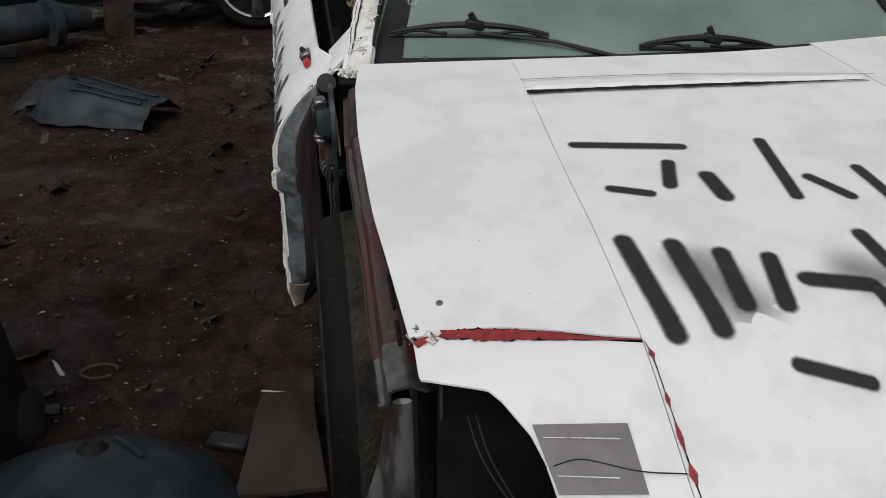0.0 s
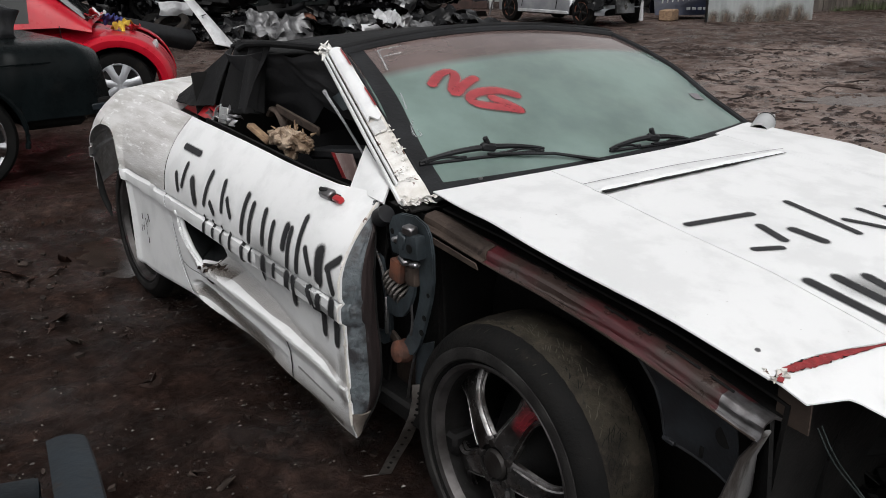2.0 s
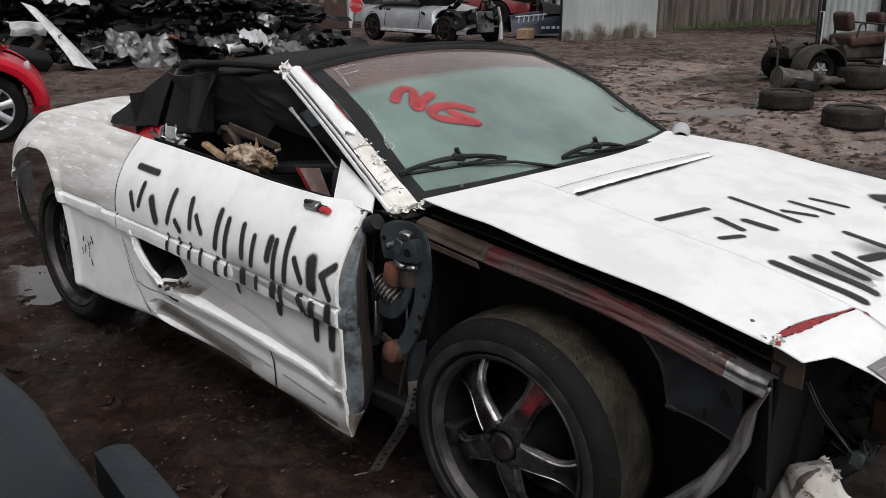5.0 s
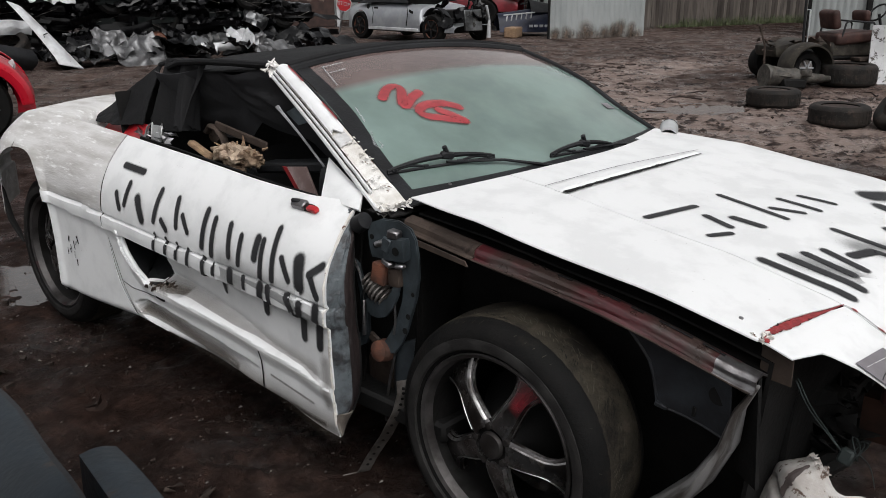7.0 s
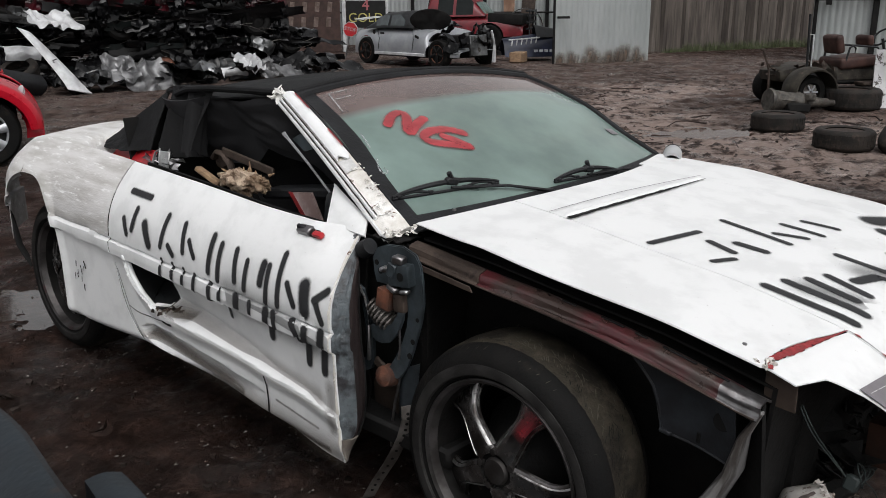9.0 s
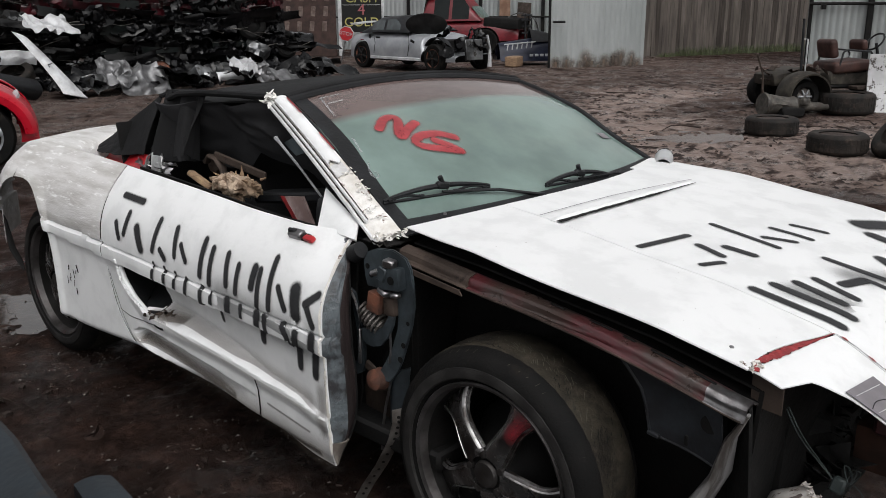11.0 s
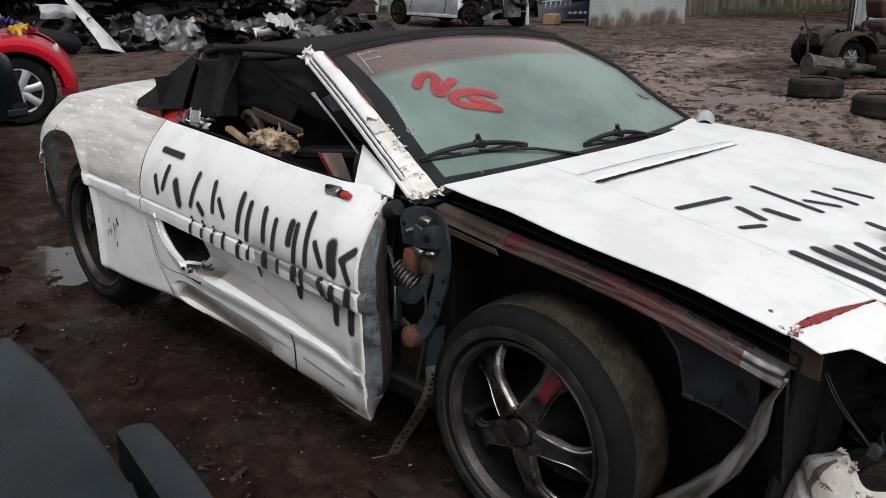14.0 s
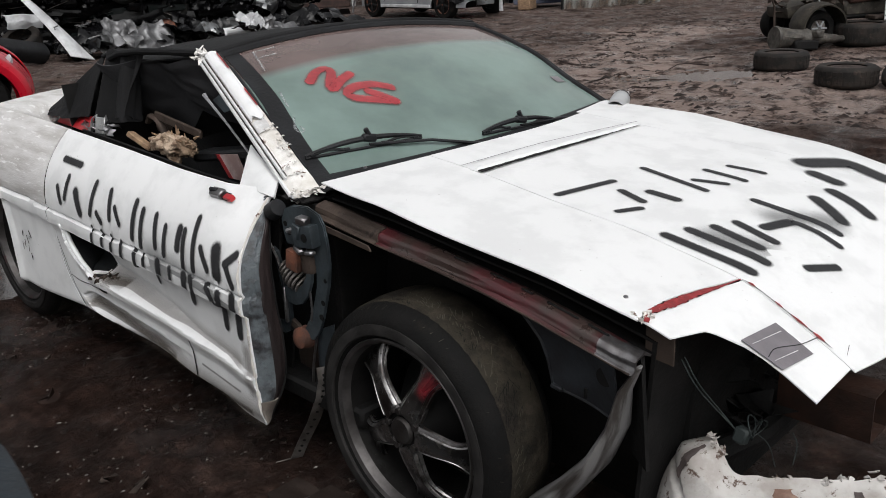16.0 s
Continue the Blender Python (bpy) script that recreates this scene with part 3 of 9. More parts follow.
for x0, y0 in ((0.165, 1.075), (0.275, 2.0)):
    p0, nor = on_hood(x0, y0)
    part("rivet", lathe([(-0.002, 0.006), (0.002, 0.005), (0.003, 0.0)], Matrix.Translation(p0) @ nor.to_track_quat("X", "Z").to_matrix().to_4x4(), 10), M["steel"], hood)

# black sprayed strokes on the bonnet, as plain bars
for pts, w in (([(0.485, 1.49), (0.68, 1.455)], 0.030), ([(0.632, 1.395), (0.605, 1.315)], 0.032), ([(0.50, 1.318), (0.56, 1.292)], 0.028), ([(0.683, 1.34), (0.683, 1.265)], 0.040), ([(0.84, 1.46), (0.805, 1.25)], 0.030),
               ([(0.86, 1.312), (0.898, 1.24)], 0.030), ([(0.966, 1.335), (0.967, 1.222)], 0.030), ([(1.055, 1.31), (1.076, 1.22)], 0.030),
               ([(0.470, 1.165), (0.478, 0.96)], 0.040), ([(0.543, 1.145), (0.546, 0.96)], 0.040), ([(0.610, 1.115), (0.598, 1.0)], 0.038), ([(0.679, 1.095), (0.656, 0.99)], 0.036),
               ([(0.715, 1.04), (0.80, 1.016)], 0.042), ([(0.807, 1.005), (0.812, 0.90)], 0.030), ([(0.72, 0.865), (0.63, 0.898)], 0.026), ([(0.853, 1.135), (0.867, 0.925)], 0.034),
               ([(1.02, 1.045), (0.942, 0.945)], 0.050), ([(1.12, 1.04), (1.068, 0.925)], 0.055)):
    part("paint_bar", ribbon(pts, w * 1.05, on_hood, 0.0026), M["spray_black"], hood)
for pts, w in (([(1.286, 1.188), (1.431, 1.119), (1.40, 1.0)], 0.10), ([(1.215, 1.13), (1.207, 1.065)], 0.07)):
    part("paint_blot", ribbon(pts, w, on_hood, 0.0034), M["spray_black"], hood)
for pts, w in (([(0.56, 1.09), (0.60, 1.0)], 0.15), ([(0.80, 1.05), (0.9, 0.96)], 0.15)):
    part("overspray", ribbon(pts, w, on_hood, 0.0018), M["dust"], hood)


# ------------------------------------------------ flank
def crease(y):
    return bend(y, (2.1, 0.592), (2.7, 0.612), (3.35, 0.642), (3.85, 0.664), (4.6, 0.68))


def belt(y):
    return bend(y, (2.1, 0.835), (2.3, 0.852), (2.56, 0.858), (2.88, 0.880), (3.24, 0.902), (3.56, 0.915), (3.9, 0.922), (4.2, 0.912), (4.45, 0.86), (4.62, 0.78))


def sill(y):
    return bend(y, (2.08, 0.196), (2.46, 0.208), (2.8, 0.234), (3.2, 0.252), (3.62, 0.226), (3.9, 0.24))


def scoop_low(y):
    return bend(y, (2.12, 0.340), (2.28, 0.372), (2.41, 0.379), (2.58, 0.401), (2.78, 0.411), (3.0, 0.416), (3.08, 0.429), (3.165, 0.470), (3.228, 0.525), (3.25, 0.60))


def scoop_back(z):
    """Where the intake's rear lip stands."""
    return bend(z, (0.40, 2.98), (0.427, 3.075), (0.468, 3.163), (0.525, 3.226), (0.60, 3.246))


def hollow_top(y):
    return bend(y, (2.44, 0.302), (2.53, 0.313), (2.853, 0.343), (3.083, 0.363), (3.15, 0.360), (3.20, 0.325))


def hollow_low(y):
    return bend(y, (2.44, 0.240), (2.726, 0.236), (2.963, 0.262), (3.12, 0.284), (3.20, 0.325))


def flank_x(y, z, scooped=True):
    """How far out the car's near side lies."""
    wide = -0.098 - 0.022 * smooth(2.3, 3.9, y) + (0.9 * max(0, y - 4.15) ** 2)
    c, b = crease(y), belt(y)
    if z > c:
        f = (z - c) / (b - c)
        return wide + (0.128 + 0.02 * smooth(3.2, 4.0, y)) * max(0.0, f) ** 2.3 + 0.062 * smooth(2.34, 2.16, y) * max(0.0, f) ** 3
    if z > c - 0.008:
        return wide + 0.007
    strip = c - 0.058
    if z > strip:
        return wide - 0.007 + 0.004 * abs((z - strip) / 0.05 - 0.5)
    x = wide + 0.010
    s = sill(y)
    if scooped:
        low, back = scoop_low(y), scoop_back(z)
        inside = smooth(back + 0.003, back - 0.004, y)
        f = min(1.0, max(0.0, (strip - z) / max(0.03, strip - low)))
        deep = 0.010 * smooth(2.13, 2.25, y) + 0.082 * smooth(2.2, 3.05, y)
        x += deep * (0.30 + 0.70 * f ** 0.8) * smooth(low - 0.002, low + 0.006 + 0.4 * deep, z) * smooth(strip + 0.001, strip - 0.008, z) * inside
        # rounded lip behind the intake and along the lower ridge
        rim = math.hypot(max(0.0, y - back), 0.0) if z > 0.43 else 1.0
        x -= 0.010 * smooth(0.020, 0.004, rim) * smooth(0.0, 0.006, rim) * smooth(0.60, 0.58, z)
        x -= 0.010 * smooth(low - 0.055, low - 0.012, z) * smooth(low + 0.010, low - 0.004, z)
        ht, hl = hollow_top(y), hollow_low(y)
        if ht > hl:
            g = min(1.0, max(0.0, (ht - z) / (ht - hl)))
            x += 0.072 * (1 - g) ** 0.75 * smooth(ht + 0.003, ht - 0.006, z) * smooth(2.44, 2.75, y) * smooth(3.20, 3.15, y)
    x += 0.045 * smooth(s + 0.05, s, z) ** 2 * (0.2 + 0.8 * smooth(2.15, 2.5, y))
    return x


def on_flank(y, z):
    p = Vector((flank_x(y, z), y, z))
    dy = (flank_x(y + 0.01, z) - flank_x(y - 0.01, z)) / 0.02
    dz = (flank_x(y, z + 0.006) - flank_x(y, z - 0.006)) / 0.012
    return p, Vector((-1, dy, dz)).normalized()


def door_front(z):
    return bend(z, (0.2, 2.10), (0.43, 2.118), (0.6, 2.12), (0.73, 2.13), (0.80, 2.15), (0.86, 2.20))


def door_back(z):
    return bend(z, (0.2, 3.13), (0.284, 3.180), (0.321, 3.233), (0.388, 3.284), (0.489, 3.322), (0.59, 3.345), (0.95, 3.34))


def door_fn(u, v):
    # rows lie closer about the strip
    y = 2.11 + 1.24 * u
    z = sill(y) + (belt(y) - sill(y)) * v
    a, b = door_front(z), door_back(z)
    y = a + (b - a) * u
    z = sill(y) + (belt(y) - sill(y)) * v
    if y > 3.046 and y < scoop_back(z) + 0.004 and 0.446 < z < crease(y) - 0.070:
        return None
    x = flank_x(y, z) + 0.0015 * N3(0, y, z, 7)
    return Vector((x, y, z))


bm = surf(door_fn, 150, 130)
bm.normal_update()
bmesh.ops.solidify(bm, geom=bm.faces[:], thickness=-0.008)
door = part("door", bm, M["white"], car, "white door skin with a side air scoop and sprayed black bars", 30)


def cap_fn(u, v):
    # the raw front end of the door, bulging forward towards its inner edge
    z = 0.200 + 0.628 * v
    y0 = door_front(z) + 0.003
    x0 = flank_x(y0, z, False) + 0.003
    x1 = bend(z, (0.20, -0.056), (0.24, -0.030), (0.30, 0.008), (0.40, 0.012), (0.66, 0.004), (0.74, 0.026), (0.83, 0.070))
    y1 = bend(z, (0.20, 2.125), (0.27, 2.112), (0.33, 2.108), (0.40, 2.106), (0.52, 2.116), (0.68, 2.120), (0.75, 2.140), (0.83, 2.184))
    return Vector((x0 + (x1 - x0) * u, y0 + (y1 - y0) * u - 0.022 * math.sin(u * math.pi) * smooth(0.20, 0.30, z) * smooth(0.83, 0.75, z) + 0.004 * N3(u * 3, z, 1, 14), z))


part("door_end", surf(lambda u, v: cap_fn(0.50 * u, v), 10, 60, 0.006), M["primer"], door, "bare blotchy primer end of the door")
part("door_end_return", surf(lambda u, v: cap_fn(0.50 + 0.50 * u, v), 8, 50, 0.006), M["end_brown"], door, "brown bare inner half of the door end")
part("door_end_foot", surf(lambda u, v: cap_fn(0.7 * u, 0.11 * v) + Vector((0, -0.003, 0)), 8, 8, 0.004), M["foot"], door, "dirty pale foot of the door end")


def cap_inner(u, v):
    p = cap_fn(1.0, v)
    return p + Vector((0.02 * u + 0.06 * u * smooth(0.36, 0.22, p.z), 0.09 * u, 0.03 * u * smooth(0.30, 0.2, p.z)))


part("door_inner_end", surf(cap_inner, 6, 30, 0.006), M["blackdirt_shade"], door)
bm = tube([(flank_x(door_front(z), z, False) - 0.001 + 0.002 * N3(z, 5, 2, 30), door_front(z) + 0.002, z) for z in [0.235 + 0.59 * k / 60 for k in range(61)]], [0.004 + 0.0035 * N3(k, 1, 3, 0.7) for k in range(61)], 6)
part("cracked_edge", bm, M["flaky"], door)


def duct_fn(u, v):
    # the duct behind the intake: along the ramp, then round the rear wall to the lip
    z = 0.432 + (crease(3.15) - 0.060 - 0.432) * v
    back = scoop_back(max(0.44, min(z, 0.60)))
    if u < 0.6:
        f = u / 0.6
        return Vector((flank_x(3.035, z) + 0.004 + 0.10 * f, 3.035 + 0.27 * f, z))
    f = (u - 0.6) / 0.4
    return Vector((flank_x(3.035, z) + 0.104 - f * (flank_x(3.035, z) + 0.104 + 0.098), 3.305 + (back + 0.012 - 3.305) * f, z))


duct = part("intake_duct", surf(duct_fn, 30, 14, 0.003), M["intake"], door, "dark duct of the side air intake")
for zc, name in ((0.438, "duct_floor"), (0.588, "duct_roof")):
    part(name, surf(lambda u, v: Vector((-0.098 + 0.20 * u, 3.04 + (min(3.30, scoop_back(max(zc, 0.445)) + 0.02 + 0.2 * u) - 3.04) * v, zc)), 6, 8, 0.003), M["intake"], duct)
LIP = [Vector((flank_x(scoop_back(z) + 0.020, z, False) + 0.001, scoop_back(z) + 0.004, z)) for z in [0.425 + 0.172 * k / 24 for k in range(25)]]
part("intake_lip", tube(LIP, [0.006 + 0.004 * math.sin(k / 24 * math.pi) for k in range(25)], 10), M["white"], door, "rounded white rear lip of the intake")
part("intake_clip", box((flank_x(2.985, 0.552) - 0.004, 3.03, 0.560), (0.02, 0.014, 0.016), (0, 0, 10), 0.003), M["flaky"], door)
for pts, w in (([(3.32, 0.53), (3.285, 0.45), (3.25, 0.375), (3.195, 0.31), (3.17, 0.285)], 0.003), ([(3.255, 0.40), (3.2, 0.388), (3.12, 0.392), (3.03, 0.40)], 0.003), ([(2.445, 0.365), (2.447, 0.33), (2.44, 0.29), (2.443, 0.235)], 0.007), ([(3.02, 0.40), (2.99, 0.392), (2.97, 0.398)], 0.009), ([(2.87, 0.765), (2.872, 0.735)], 0.006)):
    part("crack", ribbon(pts, w, on_flank, 0.003, None, 1), M["blackdirt_shade"], door)
bm = bmesh.new()
for k in range(14):
    y0, z0 = 3.03 + rng.gauss(0, 0.026), 0.432 + rng.gauss(0, 0.007)
    shard(rng, (flank_x(y0, z0) - 0.004, y0, z0), (0.016, 0.008, 0.014), bm, 3, 0.7)
tagged(part("torn_fibreglass", bm, M["brown_steel"], door), kind="stuff")
for pts, w in (([(3.15, 0.315), (3.0, 0.30), (2.82, 0.275), (2.6, 0.258)], 0.036), ([(3.13, 0.335), (2.95, 0.325), (2.75, 0.305)], 0.020), ([(3.0, 0.268), (2.80, 0.246), (2.60, 0.235)], 0.014), ([(3.06, 0.43), (2.98, 0.428), (2.9, 0.43)], 0.03), ([(2.40, 0.30), (2.2, 0.275)], 0.012), ([(2.45, 0.232), (2.16, 0.222)], 0.030)):
    part("grime", ribbon(pts, w, on_flank, 0.003), M["grime"], door)
for pts, w in (([(3.16, 0.30), (2.9, 0.275), (2.6, 0.25), (2.3, 0.235), (2.13, 0.225)], 0.13), ([(3.0, 0.44), (2.75, 0.42), (2.5, 0.40), (2.2, 0.37)], 0.10), ([(2.13, 0.30), (2.14, 0.42)], 0.07)):
    part("road_dirt", ribbon(pts, w, on_flank, 0.0022), M["road_dirt"], door)

# sprayed strokes along the door, as plain bars, with runs below the strip
for pts, w in (([(3.235, 0.822), (3.11, 0.815)], 0.024), ([(3.163, 0.772), (3.18, 0.70)], 0.026), ([(3.235, 0.73), (3.212, 0.682)], 0.028), ([(3.10, 0.73), (3.067, 0.668)], 0.042), ([(2.972, 0.776), (2.992, 0.675)], 0.026),
               ([(2.945, 0.685), (2.916, 0.66)], 0.026), ([(2.868, 0.765), (2.857, 0.68)], 0.026), ([(2.827, 0.72), (2.792, 0.675)], 0.024),
               ([(2.704, 0.755), (2.71, 0.645)], 0.028), ([(2.655, 0.738), (2.659, 0.63)], 0.026), ([(2.576, 0.735), (2.568, 0.645)], 0.026), ([(2.514, 0.714), (2.519, 0.63)], 0.024),
               ([(2.435, 0.72), (2.441, 0.665)], 0.034), ([(2.408, 0.72), (2.411, 0.61)], 0.024), ([(2.355, 0.76), (2.354, 0.62)], 0.026), ([(2.315, 0.688), (2.278, 0.635)], 0.026),
               ([(2.242, 0.695), (2.228, 0.628)], 0.052), ([(2.148, 0.70), (2.192, 0.668)], 0.026), ([(2.184, 0.662), (2.152, 0.615)], 0.026)):
    part("paint_bar", ribbon(pts, w * 1.15, on_flank, 0.0035), M["spray_black"], door)
for pts, w in (([(2.984, 0.632), (2.995, 0.575)], 0.020), ([(2.916, 0.63), (2.922, 0.575)], 0.020), ([(2.85, 0.625), (2.86, 0.57)], 0.020), ([(2.785, 0.62), (2.795, 0.565)], 0.020), ([(2.702, 0.608), (2.708, 0.555)], 0.026),
               ([(2.645, 0.602), (2.655, 0.50)], 0.022), ([(2.556, 0.598), (2.556, 0.56)], 0.034), ([(2.487, 0.596), (2.488, 0.545)], 0.020), ([(2.405, 0.59), (2.415, 0.50)], 0.034), ([(2.37, 0.592), (2.366, 0.545)], 0.024),
               ([(2.285, 0.586), (2.255, 0.54)], 0.028), ([(2.225, 0.578), (2.232, 0.47)], 0.032), ([(2.152, 0.584), (2.158, 0.465)], 0.036)):
    part("paint_bar", ribbon(pts, w * 1.15, on_flank, 0.0045), M["spray_black"], door)
part("overspray", ribbon([(2.6, 0.6), (2.2, 0.55)], 0.16, on_flank, 0.003), M["dust"], door)

# latch in the torn handle opening
p0, nor = on_flank(2.30, 0.822)
turn = Matrix.Translation(p0) @ nor.to_track_quat("Z", "Y").to_matrix().to_4x4()
handle = part("door_handle", box(p0 + nor * 0.006 + Vector((0, 0.032, 0.002)), (0.03, 0.055, 0.022), (0, -28, 0), 0.004), M["steel"], door, "broken chrome latch")
part("latch_lever", box(p0 + nor * 0.014 + Vector((0, 0.045, 0.006)), (0.012, 0.03, 0.012), (10, -20, 20), 0.003), M["black"], handle)
part("latch_hole", surf(lambda u, v: p0 + nor * 0.004 + Vector((0, 0.058 - 0.080 * u, 0)) + nor.cross(Vector((0, 1, 0))) * (0.026 * (v - 0.5)), 6, 2, 0.002), M["blackdirt_shade"], handle)
part("latch_plug", box(p0 + nor * 0.004 - Vector((0, 0.022, 0.002)), (0.020, 0.040, 0.016), (0, -28, 0), 0.006, seg=2), M["red_plastic"], handle, "red plastic plug")

# rear quarter, with the wheel arch cut into it
ARCH_Y, ARCH_Z, ARCH_RY, ARCH_RZ = 4.035, 0.36, 0.268, 0.43


def arch_out(y, z):
    a, b = (y - ARCH_Y) / ARCH_RY, (z - ARCH_Z) / ARCH_RZ
    if b < 0:
        return abs(a)
    return (abs(a) ** 2.6 + b ** 2.6) ** (1 / 2.6)


def quarter_fn(u, v):
    y = 3.2 + 1.4 * u
    low = sill(y) if y < 4.1 else 0.46
    vv = v / 0.72
    if vv <= 1:
        z = low + (belt(y) - low) * vv
        y = door_back(z) + 0.007 + (4.62 - door_back(z)) * u
        low = sill(y) if y < 4.1 else 0.46
        z = low + (belt(y) - low) * vv
        d = arch_out(y, z)
        if d < 0.955:
            return None
        if d < 1.0:
            y = ARCH_Y + (y - ARCH_Y) / d
            z = ARCH_Z + (z - ARCH_Z) / d if z > ARCH_Z else z
        lip = 0.012 * smooth(1.16, 1.02, d)
        x = flank_x(y, z, False) - lip
    else:
        y = door_back(0.9) + 0.007 + (4.62 - door_back(0.9)) * u
        k = (v - 0.72) / 0.28
        back = smooth(3.78, 3.93, y)
        z = belt(y) + 0.030 * math.sin(k * 1.5) * back - 0.10 * k * k * (1 - back)
        x = flank_x(y, belt(y), False) + k * (0.045 + 0.32 * back)
    return Vector((x + 0.003 * N3(1, y, z, 5), y, z))


quarter = part("rear_quarter", surf(lambda u, v: quarter_fn(u, 0.44 + 0.56 * v), 120, 50, 0.002), M["stained"], car, "stained and scratched white rear quarter panel", 35)
part("quarter_lower", surf(lambda u, v: quarter_fn(0.54 * u, 0.44 * v), 70, 40, 0.002), M["white"], car, "white lower quarter panel", 35)
part("quarter_tail", surf(lambda u, v: quarter_fn(0.545 + 0.455 * u, 0.44 * v), 60, 40, 0.002), M["stained"], car, "stained panel behind the rear wheel", 35)
part("rear_deck", surf(lambda u, v: Vector((0.24 + 1.34 * u, 3.86 + 0.76 * v, 0.938 + 0.02 * math.sin(u * 3.1) - 0.22 * v * v)), 12, 10, 0.006), M["stained"], car)
part("tail_panel", surf(lambda u, v: Vector((0.20 + 1.4 * u, 4.60 + 0.06 * math.sin(v * 3) - 0.2 * (abs(u - 0.5) * 2) ** 4, 0.36 + 0.46 * v)), 14, 8, 0.006), M["stained"], car)
part("far_flank", surf(lambda u, v: Vector((1.90 - 0.08 * v * v - 0.2 * smooth(0.85, 1.0, u), 2.1 + 2.5 * u, 0.22 + 0.50 * v)), 20, 8, 0.006), M["scuffed"], car)
bm = surf(lambda u, v: Vector((0.09 + 0.1 * u, 3.78 + 0.5 * u * 0 + 0.52 * v, 0.24 + 0.55 * math.sin(math.pi * (0.05 + 0.9 * v)) ** 0.5)), 4, 14, 0.004)
part("rear_arch_liner", bm, M["blackdirt_shade"], car)
bm = tube([(flank_x(4.25, z, False) + 0.01, 4.305 - 0.04 * smooth(0.6, 0.4, z) - 0.10 * smooth(0.45, 0.36, z), z) for z in (0.62, 0.56, 0.5, 0.44, 0.40, 0.36)], [0.006, 0.009, 0.012, 0.015, 0.014, 0.005], 8, flat=0.6)
part("torn_arch_lip", bm, M["blackdirt_shade"], car)
bm = bmesh.new()
for k in range(9):
    y0, z0 = 3.62 + rng.uniform(-0.03, 0.06), rng.uniform(0.40, 0.50)
    ribbon([(y0, z0), (y0 + rng.gauss(0, 0.006), z0 - rng.uniform(0.01, 0.03))], rng.uniform(0.004, 0.009), lambda a, b: (Vector((flank_x(a, b, False), a, b)), Vector((-1, 0, 0))), 0.0025, bm, 1)
tagged(part("paint_chips", bm, M["blackdirt_shade"], quarter), kind="stuff")
part("body_floor", box((0.88, 3.0, 0.27), (1.7, 2.4, 0.06), None, 0.01), M["blackdirt_shade"], car)


# ------------------------------------------------ windscreen, pillars, soft top
def glass_z(x, y):
    return bend(y, (1.9, 0.80), (2.0, 0.855), (2.12, 0.913), (2.28, 0.985), (2.445, 1.078), (2.62, 1.14), (2.8, 1.19), (2.95, 1.22)) - 0.10 * (x - 0.90) ** 2


def glass_left(y):
    return curve(y, (1.95, 0.135), (2.12, 0.165), (2.82, 0.335))


def glass_right(y):
    return curve(y, (1.95, 1.60), (2.12, 1.60), (2.82, 1.585))


def on_glass(x, y):
    p = Vector((x, y, glass_z(x, y)))
    dx = (glass_z(x + 0.01, y) - glass_z(x - 0.01, y)) / 0.02
    dy = (glass_z(x, y + 0.01) - glass_z(x, y - 0.01)) / 0.02
    return p, Vector((-dx, -dy, 1)).normalized()


def glass_pt(u, v):
    a, b = 1.985, 2.80
    y = a + (b - a) * v
    x = glass_left(y) + (glass_right(y) - glass_left(y)) * u
    y += 0.20 * (x - 0.88) ** 2 * (1 - v) - 0.06 * (x - 0.95) ** 2 * v
    return on_glass(x, y)


bm = surf(lambda u, v: glass_pt(u, v)[0], 28, 24)
uv = bm.loops.layers.uv.verify()
bm.verts.index_update()
for f in bm.faces:
    for loop in f.loops:
        k = loop.vert.index
        loop[uv].uv = (k // 25 / 28, k % 25 / 24)
screen = part("windscreen", bm, M["glass"], car, "dusty greenish windscreen with a brown top band")
frame_black = M["black"]
for name, pts, r in (("screen_seal", [glass_pt(k / 30, 0.0)[0] for k in range(31)], 0.014), ("screen_seal", [glass_pt(k / 30, 1.0)[0] for k in range(31)], 0.016),
                     ("screen_seal", [glass_pt(0.0, k / 20)[0] for k in range(21)], 0.010), ("screen_seal", [glass_pt(1.0, k / 20)[0] for k in range(21)], 0.014)):
    part(name, tube(pts, r, 8), frame_black, screen)
bm = surf(lambda u, v: glass_pt(u, 0.012 + 0.048 * v)[0] + glass_pt(u, 0.05)[1] * 0.003, 28, 2, 0.001)
part("black_band", bm, M["black"], screen)
bm = surf(lambda u, v: glass_pt(0.012 + 0.046 * v, 0.02 + 0.96 * u)[0] + glass_pt(0.03, u)[1] * 0.003, 28, 2, 0.001)
part("black_band", bm, M["black"], screen)


# cowl between bonnet and glass
def cowl_fn(u, v):
    x = 0.14 + 1.47 * u
    a = Vector((x, rear_edge(x) - 0.02, hood_z(x, rear_edge(x)) - 0.016))
    b = glass_pt(u, 0.0)[0] + Vector((0, 0.01, -0.004))
    return a.lerp(b, v) - Vector((0, 0, 0.012 * math.sin(v * math.pi)))


part("cowl", surf(cowl_fn, 24, 5, 0.004), M["black"], car)

